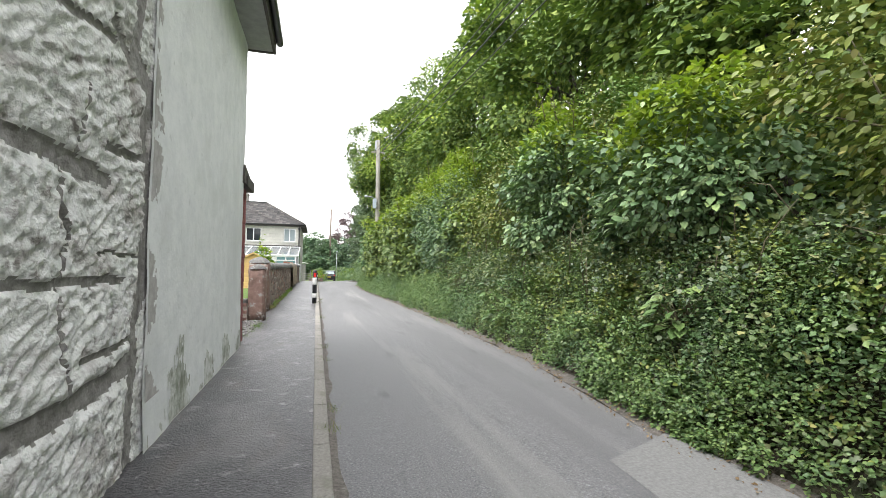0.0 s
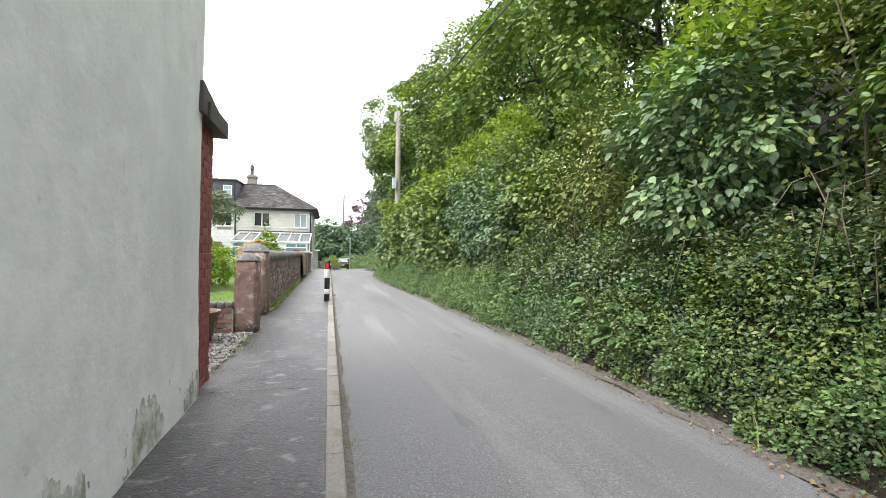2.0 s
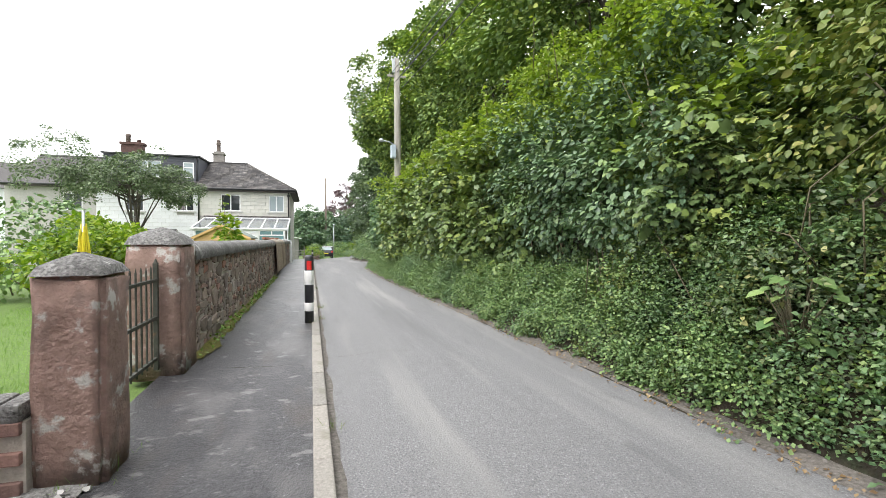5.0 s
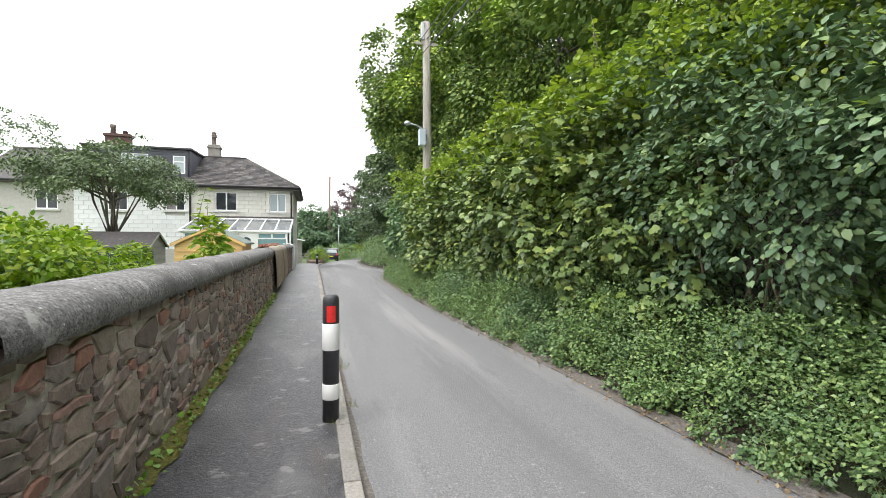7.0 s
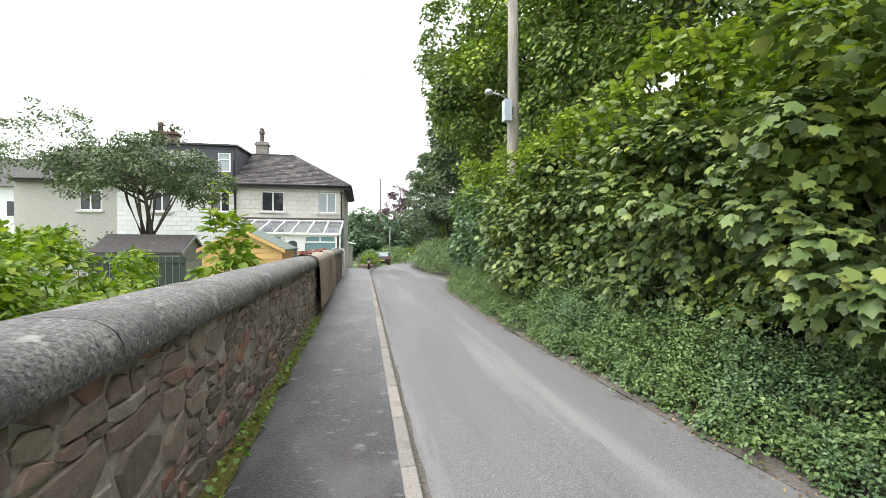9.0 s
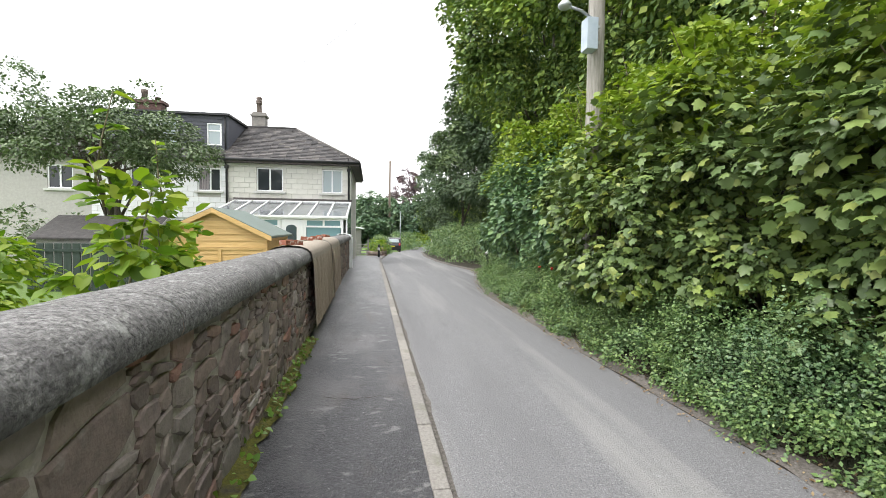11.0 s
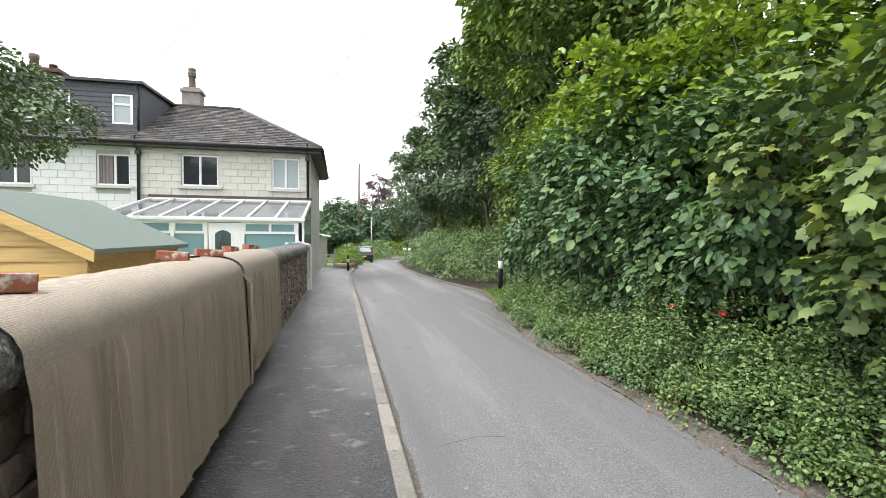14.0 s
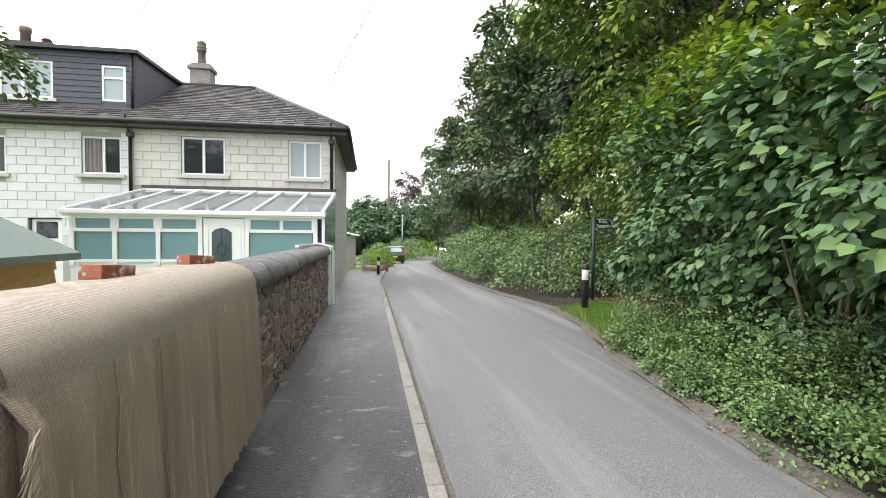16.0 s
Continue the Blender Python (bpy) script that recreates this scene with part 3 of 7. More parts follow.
def foliage(rng, c, r, clumps, per, spread, size, droop=0.35, bottom=-0.6, floor=None, back=2.0):
    """Leaves on flat domed boughs that overlap over the plant's outline, with dark gaps between the boughs, and a few leaves inside."""
    mean = sum(r) / 3
    rb = 0.34 * min(r) ** 0.75
    nb = max(6, int((5.5 if back < 1 else 3.4) * mean * mean / (rb * rb)))
    p, d = lumps(rng, c, [a - 0.55 * rb for a in r], nb, bottom, back)
    nb = len(p)
    br = rb * rng.uniform(0.55, 1.25, nb)
    n = clumps * per
    which = rng.choice(nb, n, p=br ** 2 / (br ** 2).sum())
    bd, bp, bz = d[which], p[which], br[which][:, None]
    u = rng.normal(size=(n, 3)) + 0.75 * bd + np.array([0, 0, 0.55])
    u /= np.linalg.norm(u, axis=1, keepdims=True)
    depth = (1.06 - 0.5 * rng.random(n) ** 2.2)[:, None]
    wob = 1 + 0.22 * np.sin(5 * u[:, :1] + which[:, None]) * np.sin(4 * u[:, 1:2] + 2.3 * which[:, None])
    pos = bp + u * bz * np.array([1.05, 1.05, 0.72]) * depth * wob
    tip = u * np.array([0.75, 0.75, 0.3]) + 0.35 * bd + rng.normal(size=(n, 3)) * 0.4 + np.array([0, 0, -droop - 0.1])
    nor = u * 0.75 + np.array([0, 0, 0.62]) + rng.normal(size=(n, 3)) * 0.3
    s = size * rng.uniform(0.55, 1.2, n)
    if floor is not None:
        ok = pos[:, 2] > floor
        pos, tip, nor, s = pos[ok], tip[ok], nor[ok], s[ok]
    return pos, tip, nor, s, p


def shrub(name, label, category, seed, c, r, kind, material, clumps, per, spread, size, stems=9, droop=0.35, group="", shoots=0):
    """A bush: stems from its foot to twig ends, and leaves in clumps round them, with some tall shoots."""
    rng = np.random.default_rng(seed)
    foot = min(ground_at(c[0] + 0.25, c[1]), ground_at(c[0] - 0.6 * r[0], c[1]))
    ob = thing(name, (c[0], c[1], foot), label, category, group)
    pos, tip, nor, s, p = foliage(rng, c, r, clumps, per, spread, size, droop, -0.9, foot + 0.02, 0.55 if group == 'hedge plants' else 2.0)
    for i in range(stems):
        e = p[rng.integers(len(p))]
        b = np.array([c[0] + rng.uniform(-0.3, 0.3) * r[0], c[1] + rng.uniform(-0.4, 0.4) * r[1], foot - 0.05])
        m = (b + e) / 2 + np.array([0, 0, 0.25 * r[2]]) + rng.normal(size=3) * 0.08
        part("stem", Bag().tube([b, (b + m) / 2 + rng.normal(size=3) * 0.03, m, e], [0.022, 0.018, 0.012, 0.004], 5), M_STEM, ob, smooth=True)
    for i in range(shoots):
        a = rng.uniform(-0.8, 0.8)
        b = np.array([c[0] - 0.1 + rng.uniform(-0.5, 0.2) * r[0], c[1] + a * r[1], c[2] + r[2] * math.sqrt(max(0.1, 1 - a * a)) * 0.85])
        h = rng.uniform(0.35, 0.8)
        e = b + np.array([rng.normal() * 0.12 - 0.08, rng.normal() * 0.12, h])
        part("shoot", Bag().tube([b, (b + e) / 2 + rng.normal(size=3) * 0.02, e], [0.01, 0.007, 0.003], 5), M_STEM, ob, smooth=True)
        k = 16
        q = b + (e - b) * rng.random((k, 1))
        pos = np.vstack([pos, q])
        t = rng.normal(size=(k, 3)) * np.array([1, 1, 0.25])
        tip = np.vstack([tip, t])
        nor = np.vstack([nor, np.array([[0, 0, 1.0]]) + rng.normal(size=(k, 3)) * 0.3])
        s = np.concatenate([s, size * rng.uniform(0.6, 1.1, k)])
    # leaves high on hedge plants take the lighter colour, as if lit from above
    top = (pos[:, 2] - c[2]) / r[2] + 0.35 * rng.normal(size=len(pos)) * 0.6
    lightened = (top > 0.5) if group == "hedge plants" and material in (L_SYC, L_ASH, L_HAZEL, L_DARK) else np.zeros(len(pos), bool)
    if lightened.any():
        leaves("young_foliage", kind, pos[lightened], tip[lightened], nor[lightened], s[lightened] * 0.85, L_LIT_TOP, ob, "yellow-green upper leaves, coloured lighter as if lit from above")
    leaves("foliage", kind, pos[~lightened], tip[~lightened], nor[~lightened], s[~lightened], material, ob)
    return ob


def tree(name, label, seed, foot, height, crown, r, kind, material, clumps, per, spread, size, trunk=0.22, group="", limbs=9, bottom=-0.7, bark=None, droop=0.35):
    """A tree: tapered trunk, limbs that reach into the crown, and a crown of leaf clumps with gaps."""
    rng = np.random.default_rng(seed)
    ob = thing(name, foot, label, "tree", group)
    pos, tip, nor, s, p = foliage(rng, crown, r, clumps, per, spread, size, droop, bottom)
    f, c = np.array(foot, float), np.array(crown, float)
    top = c + np.array([0, 0, r[2] * 0.5])
    mid = f * 0.45 + c * 0.55 + rng.normal(size=3) * 0.15
    bag = Bag().tube([f - (0, 0, 0.2), f + (0, 0, 0.3), (f + mid) / 2, mid, top], [trunk * 1.35, trunk, trunk * 0.82, trunk * 0.6, trunk * 0.12], 9)
    part("trunk", bag, bark or M_BARK, ob, smooth=True)
    for i in range(limbs):
        e = p[rng.integers(len(p))]
        k = rng.uniform(0.35, 0.9)
        b = f * (1 - k) + mid * k if rng.random() < 0.4 else mid * (1 - k) + top * k
        m = (b + e) / 2 + np.array([0, 0, 0.1 * r[2]]) + rng.normal(size=3) * 0.05 * r[0]
        part("limb", Bag().tube([b, m, e], [trunk * 0.34, trunk * 0.2, trunk * 0.05], 6), bark or M_BARK, ob, smooth=True)
    leaves("crown", kind, pos, tip, nor, s, material, ob)
    return ob


# ---- lie of the land ----
def road_z(y):
    """Height of the pavement along the walk: level, then gently downhill."""
    if y <= 24.5:
        return 0.0
    if y <= 41:
        return -0.0009 * (y - 24.5) ** 2
    if y <= 70:
        return -0.245 - 0.03 * (y - 41)
    return -1.115 - 0.012 * (y - 70)


EDGE_Y = [-12, -3, 0, 3, 7, 13.5, 17, 21.5, 26, 28.6, 31, 33, 36, 40, 48, 60, 80, 110]
EDGE_X = [2.6, 2.55, 2.5, 2.8, 2.8, 2.62, 2.45, 2.35, 2.4, 2.75, 3.35, 3.6, 3.25, 3.1, 3.4, 4.4, 8.5, 19]
LEFT_Y = [-12, 36, 42, 50, 60, 80, 110]
LEFT_X = [0.0, 0.0, 0.1, 0.55, 1.6, 5.4, 15.5]


def edge_x(y):
    return float(np.interp(y, EDGE_Y, EDGE_X))


def left_x(y):
    return float(np.interp(y, LEFT_Y, LEFT_X))


def ground_at(x, y):
    """The hill to one side of the lane, the gardens to the other."""
    z = road_z(y)
    d = x - edge_x(y)
    if d > 0:
        bank = float(np.interp(y, [-12, 8, 11, 26, 29.5, 33.5, 36, 60], [1.15, 1.15, 0.4, 0.3, 0.1, 0.1, 0.12, 0.12]))
        z += bank * min(1, max(0, (d - 0.12) / 0.55)) + 0.02 * min(d, 1) / 1
        e = float(np.interp(y, [0, 30, 35, 60], [1.3, 1.3, 3.2, 3.4]))
        z += 0.62 * max(0, d - e) * (1 if y < 40 else max(0.25, 1 - (y - 40) / 60))
        z = min(z, 16 + road_z(y))
        return z - 0.06
    if x < -1.9:
        return z - 0.08
    return z - 0.07

# ---- ground, lane, pavement ----
def spaced(a, b, step):
    return list(np.linspace(a, b, max(2, int(round((b - a) / step)) + 1)))


bag = Bag()
GY = spaced(-30, 60, 1.0) + spaced(62, 300, 8)
GX = [-200, -80, -40, -20, -12, -8, -5, -3, -1.9] + [0]
bag.grid(lambda x, y: (x if x < 0 else left_x(y) - 0.05, y, ground_at(x, y) - (0.04 if x < 0 else 0.1)), GX, GY)
solo("ground", bag, M_LAWN, kind="structure", smooth=True)
bag = Bag()
bag.grid(lambda d, y: (edge_x(y) + d, y, ground_at(edge_x(y) + d, y) + (0.1 * math.sin(y * 1.7 + d * 3) if 0.3 < d < 2 else 0)), [-0.1, 0.05, 0.2, 0.4, 0.7, 1.0, 1.4, 2, 3, 4.5, 7, 10, 14, 20, 30, 60], GY)
solo("hillside", bag, M_BANK, kind="structure", smooth=True)
bag = Bag()
RY = spaced(-12, 110, 0.5)
bag.grid(lambda k, y: (left_x(y) + 0.002 + k * (edge_x(y) - left_x(y)), y, road_z(y) - 0.075 + 0.03 * math.sin(math.pi * k)), spaced(0, 1, 0.1), RY)
solo("road", bag, M_ROAD, kind="structure", smooth=True)
bag = Bag()
bag.grid(lambda k, y: (edge_x(y) - 0.1 - 0.1 * noise.noise(Vector((y * 1.3, 3, 0))) + k * (0.2 + 0.1 * noise.noise(Vector((y * 1.3, 3, 0)))), y, road_z(y) - 0.066 + 0.035 * k + 0.012 * noise.noise(Vector((y * 5, k * 9, 0)))), spaced(0, 1, 0.25), spaced(-6, 60, 0.25))
solo("road_verge_grit", bag, M_ROAD_EDGE, kind="structure", smooth=True)
bag = Bag()
bag.grid(lambda k, y: (0.004 + k * (0.055 + 0.05 * noise.noise(Vector((y * 2.1, 8, 0)))), y, road_z(y) - 0.062 - 0.008 * k), [0, 0.5, 1], spaced(-6, 48, 0.25))
solo("gutter_grit", bag, M_ROAD_EDGE, kind="structure", smooth=True)
# pale patch at the lane's edge
solo("road_patch", Bag().prism([(1.62, -2.2), (2.52, -2.2), (2.5, 0.1), (1.75, -0.25)], "z", -0.075, -0.0485), M_PATCH, kind="structure")
bag = Bag()
bag.grid(lambda k, y: (-1.5 + k * (left_x(y) - 0.11 + 1.5), y, road_z(y) - 0.012 + 0.006 * noise.noise(Vector((k * 2, y, 0)))), spaced(0, 1, 0.2), spaced(-12, 48, 0.5))
pavement = solo("pavement", bag, M_PAVE, kind="structure", smooth=True)
# cracks across the pavement
bag = Bag()
crng = np.random.default_rng(5)
for x0, x1, y0 in ((-1.1, -0.35, 4.55), (-0.9, -0.2, 4.95), (-0.8, -0.25, 5.6), (-0.95, -0.2, 9.9), (-0.75, -0.3, 6.6), (-0.7, -0.15, 17.2), (-0.9, -0.3, 19.3)):
    n, y = 14, y0
    pts = []
    for i in range(n):
        y += crng.normal() * 0.022
        pts.append((x0 + (x1 - x0) * i / (n - 1), y))
    for (a, b), (c, d) in zip(pts, pts[1:]):
        w = 0.004 + 0.003 * crng.random()
        bag.add([(a, b - w, 0.001 + road_z(b)), (c, d - w, 0.001 + road_z(d)), (c, d + w, 0.001 + road_z(d)), (a, b + w, 0.001 + road_z(b))], [(0, 1, 2, 3)])
solo("pavement_cracks", bag, M_SOIL, kind="structure")
bag = Bag()
for pts in ([(0.02, 10.2), (0.3, 10.22), (0.55, 10.3), (0.8, 10.36), (1.02, 10.3), (1.05, 10.6)], [(1.2, 6.4), (1.5, 6.42), (1.7, 6.35)], [(0.3, 23.3), (0.6, 23.4), (0.8, 23.35)]):
    for (a, b), (c, d) in zip(pts, pts[1:]):
        bag.add([(a, b - 0.003, -0.0455), (c, d - 0.003, -0.0455), (c, d + 0.003, -0.0455), (a, b + 0.003, -0.0455)], [(0, 1, 2, 3)])
solo("road_cracks", bag, M_SOIL, kind="structure")

# gravel drive between the near house and the gate pillar
bag = Bag().grid(lambda x, y: (x, y, 0.004 + 0.012 * noise.noise(Vector((x * 6, y * 6, 0)))), spaced(-6, -1.24, 0.14), spaced(5.0, 7.7, 0.14))
solo("gravel_drive", bag, M_GRAVEL, kind="structure", smooth=True)
grng = np.random.default_rng(11)
n = 7000
gp = np.stack([grng.uniform(-3.2, -1.22, n), grng.uniform(5.0, 7.6, n), np.full(n, 0.008)], 1)
leaves("gravel_stones", "ivy", gp, grng.normal(size=(n, 3)) * (1, 1, 0.2), np.tile([0, 0, 1.0], (n, 1)) + grng.normal(size=(n, 3)) * 0.4, grng.uniform(0.02, 0.045, n), M_PEBBLE, label="loose pale grey gravel on the drive", category="gravel", tag="stuff")

# moss along the foot of the garden wall
bag = Bag()
bag.grid(lambda k, y: (-1.345 + k * (0.13 + 0.09 * noise.noise(Vector((y * 1.7, 1, 0))) + 0.05 * noise.noise(Vector((y * 6, 1, 4)))), y, road_z(y) + 0.004 + 0.035 * (1 - k) ** 2 + 0.012 * noise.noise(Vector((y * 9, k * 4, 2)))), [0, 0.3, 0.6, 0.85, 1], spaced(10.32, 21.6, 0.06))
solo("moss_strip", bag, M_MOSS, "bright green moss along the wall foot", "moss", "stuff", True)

# ---- near house: rough painted stone, then smooth render ----
WX = -1.15
bag = Bag().box(-8, WX - 0.06, -14, 4.45, -0.2, 4.75)
wall_near = solo("wall_near_house", bag, M_RENDER, kind="structure")


def render_face(y, z):
    k = min(1, max(0, (y + 0.5) / 5))
    x = WX - 0.03 * k + 0.012 * noise.noise(Vector((y * 1.3, z * 1.3, 0))) + 0.004 * noise.noise(Vector((y * 7, z * 7, 4)))
    x += 0.05 * max(0, 0.35 - z) * (1 - 0.5 * noise.noise(Vector((y * 3, z, 9))))
    return (x, y, z)


bag = Bag().grid(render_face, spaced(0.42, 4.45, 0.055), spaced(-0.05, 4.75, 0.06))
ys, zs = spaced(0.42, 4.45, 0.055), spaced(-0.05, 4.75, 0.06)
k = len(bag.v)
edge = [(-1.4, y, z) for (x, y, z) in bag.v[-len(zs):]]
bag.v += edge
bag.f += [(k - len(zs) + i, k - len(zs) + i + 1, k + i + 1, k + i) for i in range(len(zs) - 1)]
solo("render_coat", bag, M_RENDER, kind="structure", smooth=True)


# courses of rock-faced stone with raked, dark cement joints between them
JOINTS = [([(0.23, 2.8), (0.14, 2.41), (0.47, 2.27), (0.31, 2.01), (0.39, 1.77), (0.38, 1.29), (0.41, 1.04), (0.29, 0.81), (0.25, 0.0)], 0.062),
          ([(0.31, 0.61), (-0.03, 0.56), (-0.39, 0.54), (-0.74, 0.53), (-2.5, 0.5)], 0.058), ([(-2.5, 1.68), (-0.79, 1.64), (-0.17, 1.6)], 0.046), ([(-0.22, 1.78), (0.42, 1.82)], 0.023),
          ([(-2.5, 1.12), (-0.64, 1.1), (0.04, 1.09)], 0.023), ([(-0.24, 1.23), (0.42, 1.23)], 0.012), ([(-0.17, 2.45), (0.1, 2.33), (0.47, 2.27)], 0.033), ([(-0.4, 0.7), (0.25, 0.74)], 0.023),
          ([(-2.5, 2.3), (-0.6, 2.28), (-0.17, 2.36)], 0.020), ([(-0.62, 1.1), (-0.55, 1.3), (-0.63, 1.45), (-0.6, 1.64)], 0.009), ([(-0.5, 1.64), (-0.46, 1.95), (-0.42, 2.05)], 0.008), ([(-0.5, 0.56), (-0.56, 0.8), (-0.62, 1.1)], 0.009),
          ([(0.23, 2.8), (0.2, 4.8)], 0.040), ([(-2.5, 3.2), (0.2, 3.25)], 0.033), ([(-2.5, 3.9), (0.2, 3.95)], 0.033)]


def joint_at(y, z):
    """How deep in a joint a place of the wall lies: over 0 inside, most at its middle."""
    best = -1.0
    yw, zw = y + 0.03 * noise.noise(Vector((y * 5, z * 5, 1))), z + 0.03 * noise.noise(Vector((y * 5, z * 5, 7)))
    for pts, w in JOINTS:
        for (a, b), (c, d) in zip(pts, pts[1:]):
            k = max(0, min(1, ((yw - a) * (c - a) + (zw - b) * (d - b)) / ((c - a) ** 2 + (d - b) ** 2)))
            best = max(best, 1 - math.hypot(yw - a - k * (c - a), zw - b - k * (d - b)) / w)
    return best


def rubble_face(y, z):
    j = joint_at(y, z)
    tilt = 0.5 * noise.noise(Vector((y * 1.5, z * 1.5, 3)))
    p = Vector((y * 7.5 + z * 3.2 * tilt, z * 13.0 - y * 4.6, 0))
    crag = 0.0
    amp = 1.0
    for o in range(5):
        crag += amp * (1 - 2.4 * abs(noise.noise(p)))
        p, amp = p * 2.05 + Vector((3.1, 1.7, 0.4)), amp * 0.52
    swell = 0.5 + noise.noise(Vector((y * 2.2, z * 2.4, 8)))
    depth = min(1, max(0, -j * 1.6 + 0.25))
    fade = min(1, max(0, (0.5 - y) / 0.2))
    x = WX - 0.035 + depth * fade * (0.0145 * crag + 0.02 * swell + 0.006) + 0.02 * (1 - depth) * (0.4 + 0.5 * noise.noise(Vector((y * 16, z * 16, 0)))) * fade
    return (x + (0.035 * (1 - fade) - 0.012 if y > 0.42 else 0), y, z)


stone_bag, joint_bag = Bag(), Bag()
gy = spaced(-5.5, -1.5, 0.08)[:-1] + spaced(-1.5, 0.52, 0.011)
gz = spaced(-0.05, 3.0, 0.0135) + spaced(3.05, 4.75, 0.06)
pts = [rubble_face(y, z) for y in gy for z in gz]
nz = len(gz)
inside = [joint_at(p[1], p[2]) > 0.02 + 0.25 * noise.noise(Vector((p[1] * 22, p[2] * 22, 0))) for p in pts]
for b, want in ((stone_bag, False), (joint_bag, True)):
    b.v = list(pts)
    b.f = [(i * nz + k, (i + 1) * nz + k, (i + 1) * nz + k + 1, i * nz + k + 1) for i in range(len(gy) - 1) for k in range(nz - 1) if inside[i * nz + k] == want]
solo("rubble_face", stone_bag, M_RUBBLE, kind="structure", smooth=True)
solo("cement_joints", joint_bag, M_CEMENT, kind="structure", smooth=True)
def ragged_coat(name, material, y0, y1, z0, z1, step, wanted):
    """A thin ragged deposit on the render: small cells kept where wanted(y, z) says so."""
    ys_, zs_ = spaced(y0, y1, step), spaced(z0, z1, step)
    nz_ = len(zs_)
    bag_ = Bag()
    bag_.v = [(render_face(y, z)[0] + 0.004, y, z) for y in ys_ for z in zs_]
    bag_.f = [(i * nz_ + k, (i + 1) * nz_ + k, (i + 1) * nz_ + k + 1, i * nz_ + k + 1) for i in range(len(ys_) - 1) for k in range(nz_ - 1) if wanted(ys_[i], zs_[k])]
    solo(name, bag_, material, kind="structure", smooth=True)


def rough_noise(y, z, sd, a, b):
    return noise.noise(Vector((y * a, z * b, sd))) + 0.5 * noise.noise(Vector((y * a * 3, z * b * 3, sd))) + 0.3 * noise.noise(Vector((y * a * 9, z * b * 9, sd)))


ragged_coat("cement_smears", M_SMEAR, 0.45, 1.1, 0.3, 3.2, 0.014, lambda y, z: rough_noise(y, z, 2.0, 2.2, 2.4) > 2.6 * (y - 0.52))
ragged_coat("algae_stains", M_ALGAE, 0.5, 4.44, 0.0, 0.62, 0.016, lambda y, z: rough_noise(y, z, 6.0, 2.0, 1.5) + 0.35 * noise.noise(Vector((y * 26, z * 7, 1))) > 1.7 * z - 0.05)
roof = thing("near_house_roof", (-4, -4, 4.7), "dark eaves with gutter on a rendered house", "roof", kind="structure")
part("soffit", Bag().box(WX - 0.1, -0.83, -14, 4.5, 4.44, 4.47), M_SOFFIT, roof)
part("fascia", Bag().box(-0.83, -0.79, -14, 4.52, 4.42, 4.66, 0.004), M_FASCIA, roof)
part("slope", Bag().prism([(-0.72, 4.62), (-0.72, 4.69), (-4.5, 6.9), (-8.3, 4.69), (-8.3, 4.62), (-4.5, 6.8)], "y", -14.1, 4.6), M_SLATE, roof)
part("gutter", Bag().tube([(-0.74, -14, 4.63), (-0.74, 4.56, 4.61)], 0.055, 10), M_BLACKPIPE, roof, smooth=True)
part("end_board", Bag().box(WX - 0.05, -0.79, 4.5, 4.54, 4.42, 4.64), M_FASCIA, roof)
solo("wall_gable_near", Bag().prism([(-7.95, 4.7), (-1.2, 4.7), (-4.5, 6.7)], "y", 4.2, 4.44), M_RENDER, kind="structure")

# red-painted brick annex with a small overhanging roof
annex = thing("brick_annex", (-2.5, 4.8, 0), "low annex of bricks painted dull red", "wall", kind="structure")
part("core", Bag().box(-4.5, -1.23, 4.4, 5.04, -0.1, 2.42), M_RED, annex)
aroof = part("roof", Bag().prism([(4.35, 2.39), (5.2, 2.36), (5.22, 2.49), (4.35, 2.65)], "x", -4.6, -1.15), M_FASCIA, annex, "dark weathered roof board")
part("roof_edge", Bag().box(-1.15, -1.125, 4.5, 5.21, 2.36, 2.52, 0.01), M_FASCIA, annex)

